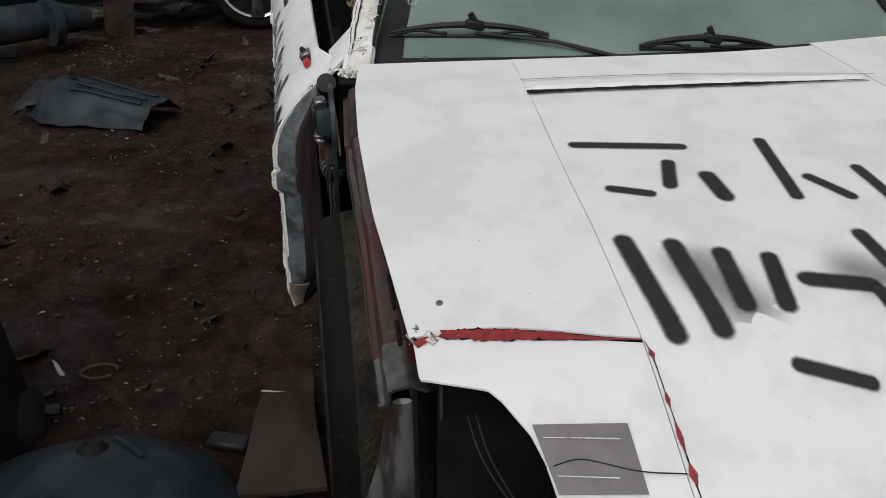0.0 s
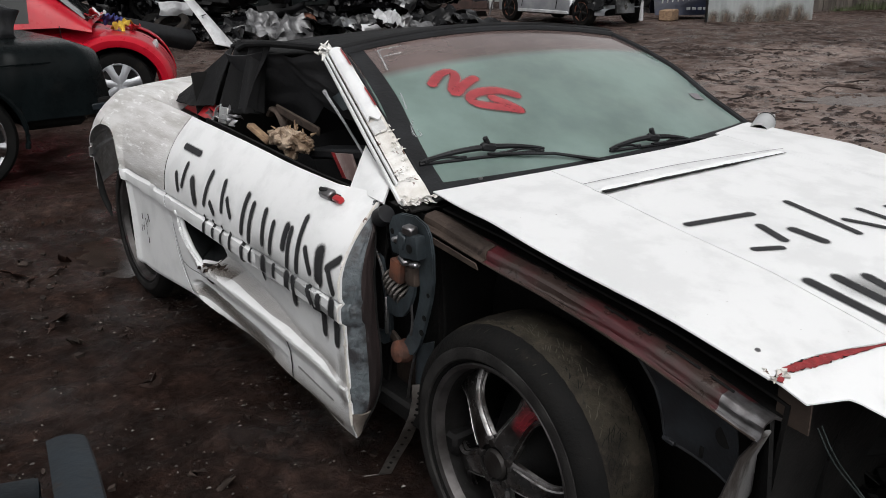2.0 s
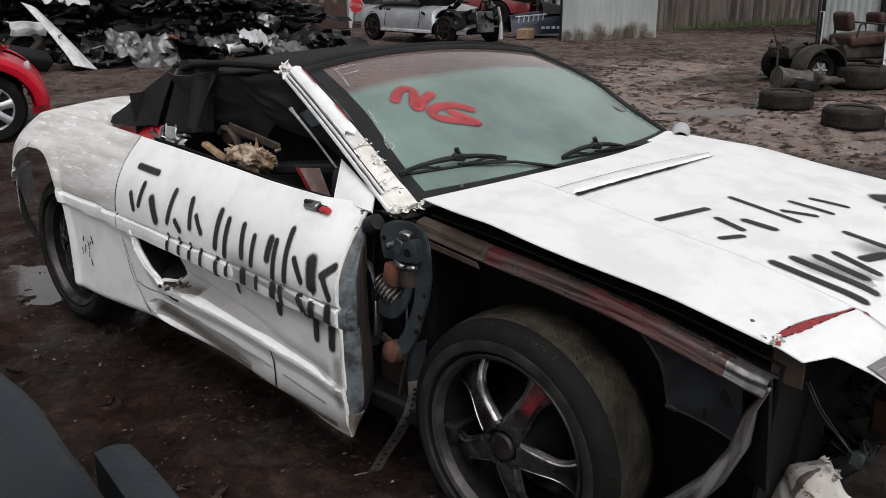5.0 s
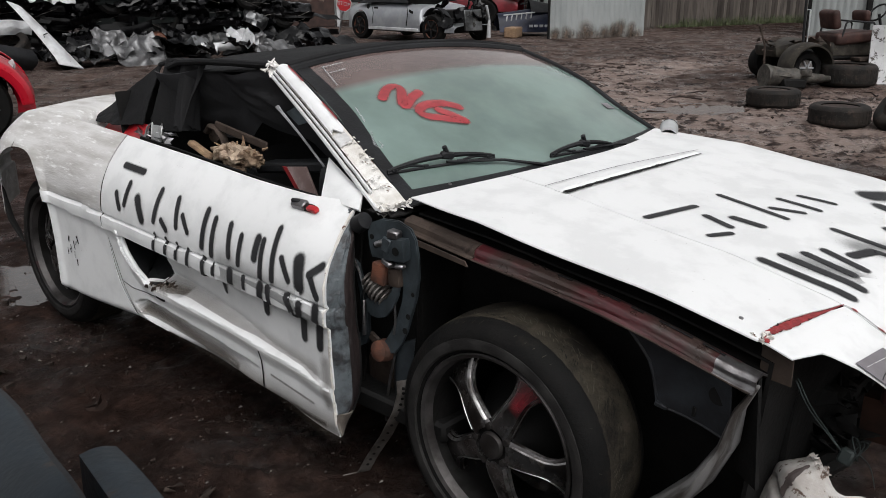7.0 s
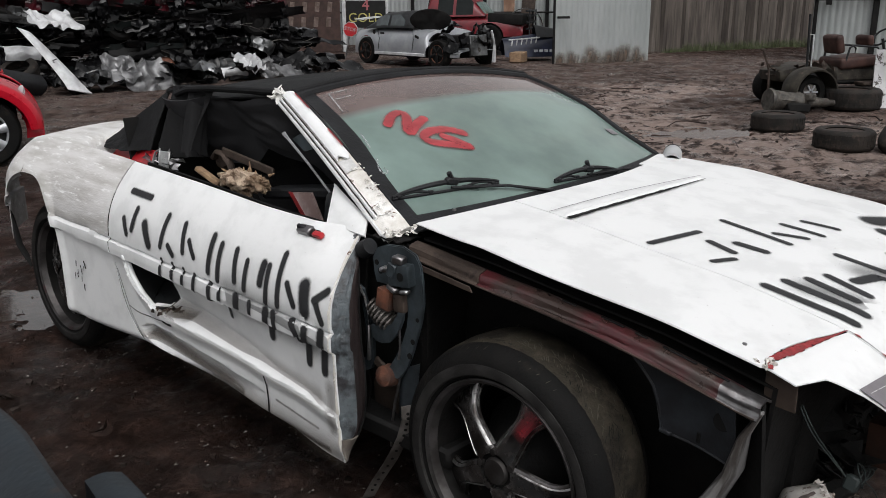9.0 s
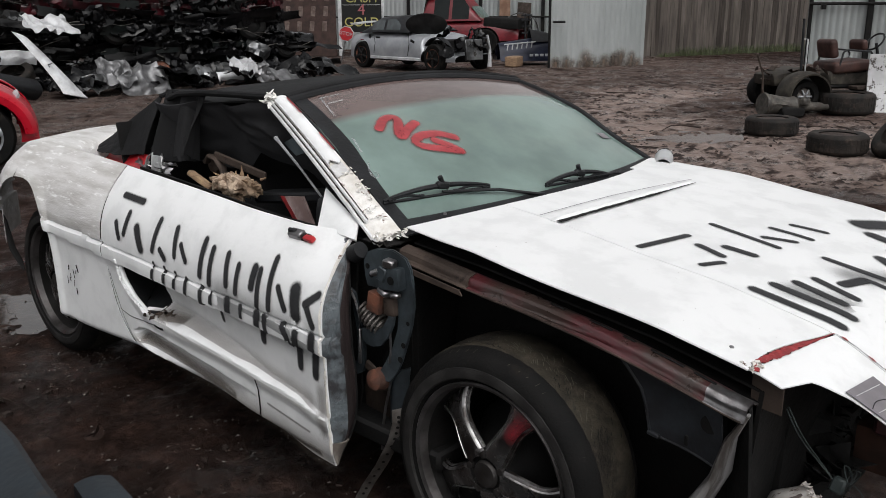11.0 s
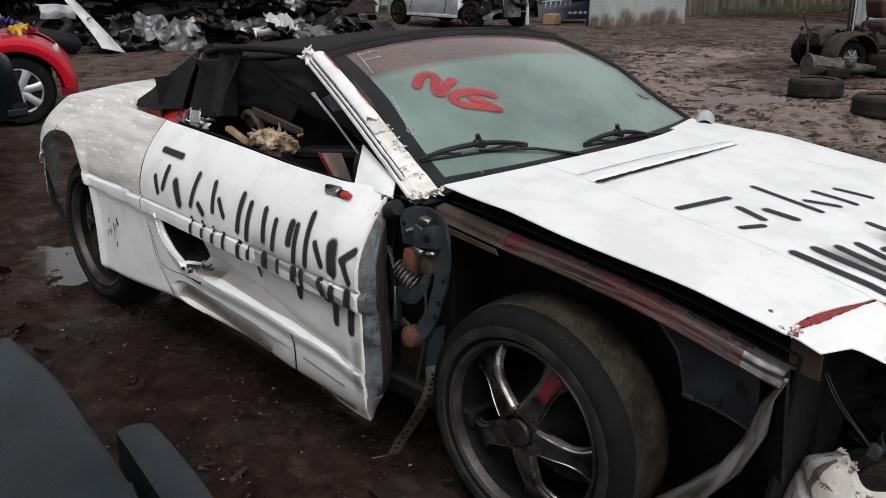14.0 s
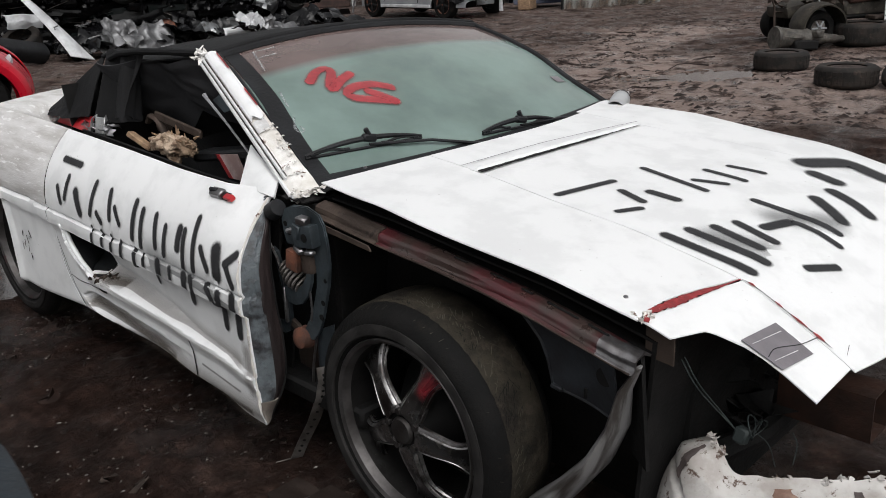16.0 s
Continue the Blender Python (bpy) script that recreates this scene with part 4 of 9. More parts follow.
# red strokes, chalk marks and sticker on the glass
for pts in ([(0.462, 2.471), (0.52, 2.515), (0.575, 2.526), (0.57, 2.49), (0.50, 2.42), (0.496, 2.402), (0.561, 2.438), (0.617, 2.458)],):
    part("painted_letter_n", ribbon(pts, 0.046, on_glass, 0.006), M["spray_red"], screen)
for pts in ([(0.706, 2.356), (0.66, 2.388), (0.58, 2.398), (0.525, 2.378), (0.541, 2.352), (0.596, 2.327), (0.668, 2.294)], [(0.668, 2.298), (0.655, 2.322), (0.614, 2.362)]):
    part("painted_letter_g", ribbon(pts, 0.045, on_glass, 0.006), M["spray_red"], screen)
for pts in ([(0.438, 2.739), (0.384, 2.603)], [(0.438, 2.739), (0.527, 2.742)], [(0.431, 2.69), (0.498, 2.693)], [(0.338, 2.463), (0.316, 2.399)], [(0.302, 2.352), (0.276, 2.319), (0.264, 2.291), (0.285, 2.283), (0.308, 2.30), (0.295, 2.312)]):
    part("chalk_mark", ribbon(pts, 0.011, on_glass, 0.005), M["chalk"], screen)
bm = surf(lambda u, v: on_glass(1.49 + 0.05 * u, 2.26 + 0.035 * v)[0] + Vector((0, 0, 0.004)), 2, 2, 0.001)
part("sticker", bm, M["tape"], screen)


def wiper(tip0, tip1, mid, pivot):
    arm = part("wiper", tube([pivot, Vector(pivot).lerp(Vector(mid), 0.5) + Vector((0, 0, 0.014)), mid], [0.010, 0.008, 0.007], 6, flat=0.6), M["black"], car)
    a, b = Vector(tip0), Vector(tip1)
    at = [a.lerp(b, k / 20) + Vector((0, 0, 0.004)) for k in range(21)]
    part("wiper_blade", tube(at, 0.0048, 6), M["black"], arm)
    # the sprung frame arches over the rubber, with lesser arches below its ends
    part("wiper_frame", tube([q + Vector((0, 0, 0.006 + 0.022 * math.sin(k / 20 * math.pi) ** 0.8)) for k, q in enumerate(at)], [0.0042 + 0.0045 * math.sin(k / 20 * math.pi) for k in range(21)], 6), M["black"], arm)
    for f0, f1 in ((0.04, 0.34), (0.66, 0.96)):
        part("wiper_yoke", tube([a.lerp(b, f0 + (f1 - f0) * k / 8) + Vector((0, 0, 0.007 + 0.010 * math.sin(k / 8 * math.pi))) for k in range(9)], 0.0045, 6), M["black"], arm)
    for f in (0.06, 0.34, 0.66, 0.94):
        part("wiper_clip", box(a.lerp(b, f) + Vector((0, 0, 0.009)), (0.018, 0.012, 0.010), (0, 0, -8), 0.002), M["black"], arm)
    part("wiper_joint", box(Vector(mid) + Vector((0, 0, 0.020)), (0.050, 0.022, 0.024), (0, 10, -8), 0.006), M["black"], arm)
    part("wiper_pin", lathe([(-0.014, 0.0), (-0.012, 0.008), (0.012, 0.008), (0.014, 0.0)], Matrix.Translation(Vector(mid) + Vector((-0.006, 0, 0.038))) @ pose(0, 0, 0, 0, 60, 0), 8), M["black"], arm)


def wipe_at(x, y, up=0.004):
    return on_glass(x, y)[0] + Vector((0, 0, up))


wiper(wipe_at(0.212, 2.189), wipe_at(0.60, 2.107), wipe_at(0.420, 2.145, 0.012), wipe_at(0.80, 2.005, 0.004))
wiper(wipe_at(0.815, 2.045), wipe_at(1.170, 2.030), wipe_at(1.00, 2.038, 0.010), wipe_at(1.40, 2.015, 0.004))

# near windscreen pillar
LOW, HIGH = Vector((0.128, 2.125, 0.872)), Vector((0.312, 2.822, 1.158))


def pillar_fn(w0, w1, lift):
    along = (HIGH - LOW).normalized()
    side = along.cross(Vector((-0.55, -0.25, 0.8))).normalized()
    up = side.cross(along).normalized()

    def fn(u, v):
        c = LOW.lerp(HIGH, u) + up * 0.022 * math.sin(u * math.pi)
        a = (v - 0.5) * 2
        w = w0 + (w1 - w0) * u
        return c + side * a * w + up * (lift * (1 - a * a) + 0.006 * N3(u * 9, v * 2, 3, 2) * smooth(0.45, 0.1, u))
    return fn


pillar = part("screen_pillar", surf(lambda u, v: pillar_fn(0.039, 0.033, 0.005)(-0.09 + 1.09 * u, v), 44, 8, 0.014), M["flaky"], car, "white screen pillar with flaking paint")
f0 = pillar_fn(0.039, 0.033, 0.009)
f1 = pillar_fn(0.042, 0.036, 0.006)
lift_p = (HIGH - LOW).normalized().cross(Vector((-0.55, -0.25, 0.8))).normalized().cross((HIGH - LOW).normalized()).normalized()
part("pillar_trim", surf(lambda u, v: f0(0.37 + 0.02 * math.sin(v * 7) + (0.60 - 0.02 * math.sin(v * 7)) * u, 0.34 + 0.62 * v) + lift_p * (0.007 + 0.004 * math.sin(v * math.pi)), 24, 8, 0.006), M["white"], pillar, "flat white cover strip on the pillar")
part("pillar_strip", surf(lambda u, v: f1(-0.08 + 1.07 * u, -0.04 + 0.14 * v) + lift_p * 0.006 * math.sin(v * math.pi), 30, 5, 0.008), M["white"], pillar)
part("pillar_bead", surf(lambda u, v: f1(0.02 + 0.97 * u, 0.15 + 0.11 * v) + lift_p * (0.003 + 0.005 * math.sin(v * math.pi)), 30, 5, 0.006), M["white"], pillar)
for v0 in (0.125, 0.295):
    part("pillar_groove", tube([f1(0.03 + 0.95 * k / 30, v0) + lift_p * 0.0025 for k in range(31)], 0.0014, 6), M["blackdirt_shade"], pillar)
part("pillar_seal", tube([f1(0.02 + 0.97 * k / 30, 0.99) for k in range(31)], [0.0035 + 0.002 * N3(k, 2, 1, 0.8) for k in range(31)], 6), M["black"], pillar)
for pts in ([(0.80, 0.93), (0.86, 0.95), (0.90, 0.92)], [(0.47, 0.95), (0.51, 0.97), (0.54, 0.94)]):
    part("bare_red_patch", ribbon(pts, 0.07, lambda a, b: (f0(a, b), lift_p), 0.014, None, 2, 0.03), M["red_paint"], pillar)


def paint_curl(c, size, bm):
    """A short curled strip of peeling paint."""
    a, b = rng.uniform(0, 6.3), rng.uniform(0.8, 2.6)
    pts = [Vector(c) + Vector((size * math.cos(a + b * f) * f, size * math.sin(a + b * f) * f, 0.25 * size * math.sin(f * 3.1) + rng.gauss(0, 0.06 * size))) for f in (0, 0.25, 0.5, 0.75, 1.0)]
    tube(pts, [size * w for w in (0.16, 0.26, 0.28, 0.24, 0.16)], 5, bm, flat=0.5)


bm = bmesh.new()
for k in range(46):
    u0 = 0.34 * rng.random() ** 1.6
    paint_curl(f1(u0, rng.uniform(0.60 - 0.3 * (u0 < 0.08), 1.0)) + lift_p * 0.004, rng.uniform(0.006, 0.014), bm)
tagged(part("flaking_paint", bm, M["flaky"], pillar), kind="stuff")
part("bare_patch", surf(lambda u, v: f1(0.29 + 0.075 * u, 0.34 + 0.5 * v) + lift_p * 0.0045, 6, 6, 0.002), M["scuffed"], pillar)
bm = bmesh.new()
for k in range(12):
    shard(rng, HIGH + Vector((rng.gauss(-0.014, 0.012), rng.gauss(0, 0.012), rng.gauss(0.002, 0.008))), (0.022, 0.022, 0.014), bm, 3, 0.5)
tagged(part("torn_pillar_top", bm, M["flaky"], pillar), kind="stuff")
# near-black sheet that puts the shadow between the peeling curls into colour
part("curl_shadow_sheet", surf(lambda u, v: Vector((0.075 + 0.105 * u, 2.02 + 0.11 * v, 0.834 + 0.012 * N3(u * 3, v * 3, 1, 2))), 8, 8, 0.004), M["blackdirt_shade"], car)
bm = bmesh.new()
for k in range(58):
    paint_curl((0.127 + rng.gauss(0, 0.020), 2.075 + rng.gauss(0, 0.026), 0.846 + rng.gauss(0, 0.005)), rng.uniform(0.008, 0.019), bm)
tagged(part("crumpled_corner", bm, M["flaky"], car, "crumpled, flaking body corner"), kind="stuff")
QL = [Vector(q) for q in ((0.060, 2.145, 0.832), (0.060, 2.310, 0.842), (0.172, 2.402, 0.930), (0.110, 2.185, 0.866))]
bm = surf(lambda u, v: QL[0].lerp(QL[1], u).lerp(QL[3].lerp(QL[2], u), v) - Vector((0.010 * math.sin(u * 3.1) * math.sin(v * 3.1), 0, 0)), 8, 6, 0.008)
part("quarter_light_panel", bm, M["white"], car)
M["pink_trim2"] = material("grey_window_channel", (0.36, 0.37, 0.38), 0.5, dark=(0.16, 0.16, 0.17), scale=14, bump=0.1)
part("window_channel", tube([(0.17, 2.40, 0.862), (0.20, 2.464, 0.89), (0.20, 2.56, 0.965), (0.20, 2.66, 1.035), (0.205, 2.69, 1.05)], [0.004, 0.004, 0.004, 0.005, 0.008], 6), M["pink_trim2"], car)
part("channel_flap", plate([(2.60, 1.0), (2.66, 1.035), (2.60, 1.062), (2.53, 1.02)], "x", 0.215, 0.004), M["bluegrey"], car)


# cloth top
def roof_fn(u, v):
    y = 2.80 + 0.72 * u
    x0 = 0.30 - 0.03 * math.sin(u * 3)
    x1 = 1.60
    x = x0 + (x1 - x0) * v
    edge = (abs(v - 0.5) * 2) ** 3
    z = 1.205 - 0.055 * edge - 0.03 * u - 0.03 * u * u + 0.006 * N3(x, y, 0, 5)
    return Vector((x, y, z))


top = part("soft_top", surf(roof_fn, 22, 30, 0.006), M["fabric"], car, "torn black cloth soft top")


def back_fn(u, v):
    x = 0.27 + 1.33 * v
    y = 3.50 + 0.46 * u
    z = 1.148 - 0.225 * u ** 1.25 + 0.010 * math.sin(v * 19) * u
    return Vector((x, y, z - 0.05 * (abs(v - 0.5) * 2) ** 3))


part("rear_curtain", surf(back_fn, 14, 34, 0.006), M["fabric"], top)


def flap_fn(u, v):
    # loose rear corner of the cloth, with a torn lower edge
    y = 3.875 - 0.375 * u
    top_z = curve(u, (0, 0.902), (0.25, 0.955), (0.5, 1.02), (0.8, 1.09), (1.0, 1.140))
    low_z = 0.888 + 0.020 * u + 0.010 * abs(N3(u * 14, 0, 3, 1.0)) - 0.006 * math.sin(u * 3.1)
    fold = 0.016 * math.sin(u * 9 + 1.5 * v) * u + 0.006 * N3(u * 6, v * 4, 2, 1.5)
    return Vector((0.135 + 0.02 * u + (0.02 + 0.10 * u) * v + fold * (1 - v), y, low_z + (top_z - low_z) * v))


def drape_fn(u, v):
    # cloth hanging in deep folds behind the opening
    y = 3.475 - 0.26 * u + 0.03 * (1 - v) * math.sin(u * 7)
    top_z = 1.150 + 0.012 * math.sin(u * 3.1)
    low_z = curve(u, (0, 0.93), (0.2, 0.895), (0.45, 0.89), (0.55, 0.93), (0.8, 0.90), (1.0, 0.935)) + 0.012 * N3(u * 9, 0, 5, 2.0)
    fold = 0.034 * math.sin(u * 17 + 1.6 * v) * (1 - 0.6 * v) + 0.010 * math.sin(u * 41 + 4 * v) * (1 - v)
    return Vector((0.185 + 0.03 * u + 0.075 * v + fold, y, low_z + (top_z - low_z) * v))


part("side_flap", surf(flap_fn, 40, 18, 0.004), M["fabric"], top, "loose torn rear corner of the cloth")
part("side_cloth", surf(drape_fn, 60, 24, 0.004), M["fabric"], top, "ragged hanging side cloth")
part("cloth_seam", tube([(0.262, 3.50, 1.128), (0.268, 3.40, 1.150), (0.272, 3.25, 1.158), (0.282, 3.05, 1.160), (0.295, 2.86, 1.158)], 0.009, 8), M["fabric"], top)
M["inner_cloth"] = material("grey_black_lining", (0.040, 0.040, 0.043), 0.9, dark=(0.022, 0.022, 0.024), scale=4, bump=0.3, bump_scale=60, spots=(0.10, 0.10, 0.10), spot_scale=18, spot_at=(0.74, 0.76))


def lining_fn(u, v):
    y = 2.56 + 0.27 * v + (0.90 - 0.27 * v) * u
    low = curve(u, (0, 0.86), (0.22, 0.83), (0.3, 0.90), (0.55, 0.93), (0.62, 0.86), (1.0, 0.86))
    z = low + (1.138 - 0.03 * u - low) * v + 0.008 * math.sin(u * 13)
    return Vector((0.47 - 0.10 * u - 0.15 * v + 0.018 * math.sin(u * 9 + 3 * v) + 0.015 * N3(u * 3, v * 3, 8, 2), y, z))


part("roof_lining", surf(lining_fn, 40, 20, 0.005), M["inner_cloth"], top, "sagging black roof lining")
part("roof_edge", tube([(0.30, 2.82, 1.165), (0.27, 3.0, 1.165), (0.25, 3.2, 1.16), (0.25, 3.34, 1.148), (0.25, 3.42, 1.125)], 0.012, 8), M["fabric"], top)
part("header_trim", tube([glass_pt(k / 24, 1.0)[0] + Vector((0, 0.018, 0.006)) for k in range(25)], 0.024, 8, flat=0.8), M["fabric"], top)

# cabin
M["pink_trim"] = material("faded_pink_trim", (0.42, 0.33, 0.32), 0.7, dark=(0.22, 0.15, 0.14), scale=12, bump=0.2)
M["silver_plate"] = material("dull_zinc_plate", (0.45, 0.46, 0.46), 0.4, metal=0.5, dark=(0.22, 0.22, 0.22), scale=14, bump=0.1)
part("inner_side", surf(lambda u, v: Vector((1.66 - 0.06 * v, 2.1 + 1.75 * u, 0.3 + 0.54 * v)), 10, 6, 0.01), M["blackdirt_shade"], car)
part("bulkhead", surf(lambda u, v: Vector((0.15 + 1.5 * u, 3.55 + 0.12 * v, 0.3 + 0.72 * v)), 8, 6, 0.01), M["blackdirt_shade"], car)
part("dashboard", box((0.9, 2.28, 0.76), (1.45, 0.42, 0.22), (8, 0, 0), 0.04, seg=3), M["black"], car)
part("door_inner", surf(lambda u, v: Vector((0.075 + 0.012 * math.sin(v * 9), 2.16 + 1.2 * u, 0.3 + (belt(2.16 + 1.2 * u) - 0.315) * v)), 14, 8, 0.008), M["blackdirt_shade"], door)
seat = part("seat_back", surf(lambda u, v: Vector((0.32 + 0.42 * u, 2.92 + 0.25 * v + 0.05 * math.sin(u * 3.1), 0.36 + 0.42 * v)), 10, 10, 0.09), M["fabric"], car, "torn black seat")
part("seat_bar", box((0.25, 2.975, 0.918), (0.012, 0.31, 0.030), (7.6, 0, 0), 0.004), M["brown_steel"], seat)
part("seat_hoop", tube([(0.25, 3.19, 0.905), (0.25, 3.165, 0.93), (0.25, 3.12, 0.925), (0.25, 3.085, 0.895), (0.25, 3.07, 0.855)], 0.016, 8, flat=0.6), M["brown_steel"], seat)
part("shelf", box((0.30, 2.69, 0.842), (0.10, 0.40, 0.035), (-8, 0, 4), 0.008), M["black"], seat)
part("headrest", lathe([(-0.02, 0.0), (-0.016, 0.035), (0.012, 0.038), (0.02, 0.0)], pose(0.39, 3.34, 0.862, 20, 15, 10), 14), M["brown_steel"], seat)
part("seat_trim", surf(lambda u, v: Vector((0.25, 2.645 - 0.085 * u + (0.066 - 0.016 * u) * v, 0.772 + (0.072 + 0.014 * u) * v)), 4, 6, 0.008), M["pink_trim"], car, "torn pale trim with red edge")
part("trim_edge", surf(lambda u, v: Vector((0.246, 2.665 - 0.022 * u + 0.066 * v, 0.772 + 0.072 * v)), 4, 4, 0.006), M["red_paint"], car)
part("red_panel", surf(lambda u, v: Vector((0.13 + 0.04 * u + 0.05 * v, 3.47 + 0.36 * u, 0.862 + 0.045 * v - 0.004 * u)), 6, 3, 0.006), M["red_plastic"], car, "red inner panel")
bm = bmesh.new()
for k in range(14):
    shard(rng, (0.15 + rng.gauss(0, 0.02), 3.38 + rng.gauss(0, 0.07), 0.885 + rng.gauss(0, 0.014)), (0.025, 0.035, 0.03), bm, 3, 0.5)
tagged(part("torn_latch_metal", bm, M["steel"], car), kind="stuff")
part("torn_bracket", box((0.145, 3.365, 0.892), (0.008, 0.060, 0.062), (0, 14, 6), 0.003), M["silver_plate"], car, "bent silver latch plate")
part("latch_wire", tube([(0.14, 3.45, 0.87), (0.15, 3.44, 0.91), (0.16, 3.42, 0.925), (0.15, 3.415, 0.88)], 0.004, 6), M["silver_plate"], car)

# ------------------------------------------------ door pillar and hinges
part("door_pillar", surf(lambda u, v: Vector((0.115 + 0.02 * math.sin(v * 3), 1.965 + 0.24 * u, 0.22 + 0.60 * v)), 6, 14, 0.012), M["blackdirt_shade"], car)
HINGE = [(2.099, 0.783), (2.094, 0.742), (2.085, 0.713), (2.05, 0.716), (2.012, 0.722), (1.978, 0.705), (1.960, 0.682), (1.958, 0.65), (1.966, 0.612), (1.984, 0.556), (2.012, 0.505), (2.046, 0.468),
         (2.045, 0.452), (2.022, 0.440), (2.0, 0.446), (1.973, 0.482), (1.951, 0.522), (1.93, 0.587), (1.914, 0.635), (1.904, 0.69), (1.903, 0.749), (1.912, 0.795), (1.93, 0.822), (1.977, 0.836), (2.04, 0.830), (2.082, 0.812)]
bm = plate(HINGE, "x", 0.046, 0.010)
bmesh.ops.bevel(bm, geom=[e for e in bm.edges if abs(e.verts[0].co.x - e.verts[1].co.x) < 1e-6], offset=0.003, segments=2, affect="EDGES")
hinge = part("hinge_plate", bm, M["bluegrey"], car, "blue-grey curved drilled hinge plate")
for y0, z0, r in ((2.080, 0.772, 0.008), (2.066, 0.750, 0.009), (1.944, 0.572, 0.008), (1.957, 0.527, 0.009), (1.925, 0.640, 0.006)):
    part("bolt_hole", lathe([(0.0, r), (-0.0015, r), (-0.0018, 0.0)], Matrix.Translation((0.046, y0, z0)), 12), M["blackdirt_shade"], hinge)
part("pivot_pin", lathe([(0.0, 0.012), (-0.012, 0.010), (-0.03, 0.006), (-0.032, 0.0)], pose(0.046, 2.035, 0.762, 0, 10, 0), 12), M["steel"], hinge)
block = part("hinge_block", box((0.028, 1.966, 0.764), (0.034, 0.076, 0.062), (-6, 0, 4), 0.008, seg=2), M["bluegrey"], hinge)
part("block_hole", lathe([(0.0, 0.012), (-0.0015, 0.012), (-0.0018, 0.0)], Matrix.Translation((0.0105, 1.952, 0.764)), 12), M["blackdirt_shade"], block)
part("block_web", box((0.010, 1.985, 0.776), (0.010, 0.030, 0.040), (18, 0, 0), 0.003), M["bluegrey"], block)
for c, sz, rot in (((0.024, 1.968, 0.806), (0.030, 0.034, 0.022), (8, 0, 12)), ((0.022, 1.990, 0.722), (0.028, 0.040, 0.016), (12, 5, -12)), ((0.020, 1.945, 0.722), (0.022, 0.028, 0.012), (-8, 5, 6))):
    part("hinge_clip", box(c, sz, rot, 0.004), M["steel"], block)
part("rusty_link", box((0.030, 2.030, 0.682), (0.030, 0.050, 0.058), (10, 0, 0), 0.006, seg=2), M["rust"], hinge, "orange rusty link")
part("rusty_link", box((0.038, 1.982, 0.678), (0.022, 0.042, 0.052), (-4, 0, 0), 0.008, seg=2), M["brown_steel"], hinge)
coil = Vector((0.15, -0.80, -0.58)).to_track_quat("X", "Z").to_matrix()
bm = tube([Vector((0.040, 2.105, 0.650)) + coil @ Vector((0.092 * k / 90, (0.014 + 0.016 * math.sin(k / 90 * 2.6)) * math.cos(k * 0.5), (0.014 + 0.016 * math.sin(k / 90 * 2.6)) * math.sin(k * 0.5))) for k in range(91)], 0.0042, 6)
part("spring", bm, M["dull_steel"], hinge, "coiled check spring")
part("curved_bracket", plate([(2.094, 0.590), (2.092, 0.556), (2.078, 0.546), (2.050, 0.545), (2.018, 0.556), (1.989, 0.588), (1.969, 0.63), (1.962, 0.668), (1.976, 0.672), (1.990, 0.640), (2.010, 0.612), (2.040, 0.596), (2.07, 0.594)], "x", 0.030, 0.010), M["bluegrey"], hinge)
part("check_rod", tube([(0.036, 1.985, 0.60), (0.036, 1.984, 0.545), (0.036, 1.992, 0.510)], 0.0035, 6), M["steel"], hinge)
side_bracket = part("upright_bracket", plate([(2.168, 0.686), (2.150, 0.676), (2.122, 0.600), (2.114, 0.560), (2.112, 0.470), (2.122, 0.440), (2.150, 0.424), (2.181, 0.426), (2.183, 0.458), (2.150, 0.462), (2.140, 0.490), (2.140, 0.560), (2.158, 0.640)], "x", 0.052, 0.010), M["bluegrey"], car, "bent blue-grey door bracket")
part("bracket_wire", tube([(0.046, 2.168, 0.70), (0.044, 2.135, 0.66), (0.046, 2.120, 0.61), (0.046, 2.126, 0.55)], 0.004, 6), M["steel"], side_bracket)
part("bracket_rib", box((0.050, 2.126, 0.52), (0.014, 0.010, 0.11), (2, 0, 0), 0.003), M["steel"], side_bracket)
part("rusty_cap", lathe([(-0.034, 0.0), (-0.032, 0.016), (-0.024, 0.030), (0.006, 0.034), (0.02, 0.030), (0.024, 0.0)], pose(0.052, 2.050, 0.440, 0, 10, 0), 16), M["rust"], car)
part("cap_tab", box((0.046, 2.078, 0.468), (0.012, 0.045, 0.028), (25, 0, 0), 0.004), M["brown_steel"], car)
part("foot_panel", surf(lambda u, v: Vector((0.085 - 0.02 * math.sin(u * 3), 1.955 + 0.075 * u + 0.012 * math.sin(v * 3), 0.25 + 0.24 * v - 0.03 * u)), 8, 10, 0.006), M["wing_steel"], car, "dark blue-grey pillar foot")
part("foot_rod", tube([(0.06, 2.012, 0.44), (0.055, 2.030, 0.36), (0.055, 2.046, 0.28), (0.055, 2.050, 0.215)], 0.004, 6), M["steel"], car)
part("rod_clip", box((0.05, 2.046, 0.272), (0.016, 0.030, 0.018), (10, 0, 0), 0.003), M["bluegrey"], car)
part("lower_box", box((0.125, 2.10, 0.30), (0.05, 0.17, 0.16), (0, 0, -6), 0.02, seg=2), M["brown_steel"], car)
part("upper_catch", lathe([(-0.02, 0.0), (-0.018, 0.024), (0.02, 0.026), (0.024, 0.0)], pose(0.045, 2.12, 0.805, 0, 30, 90), 14), M["black"], car)

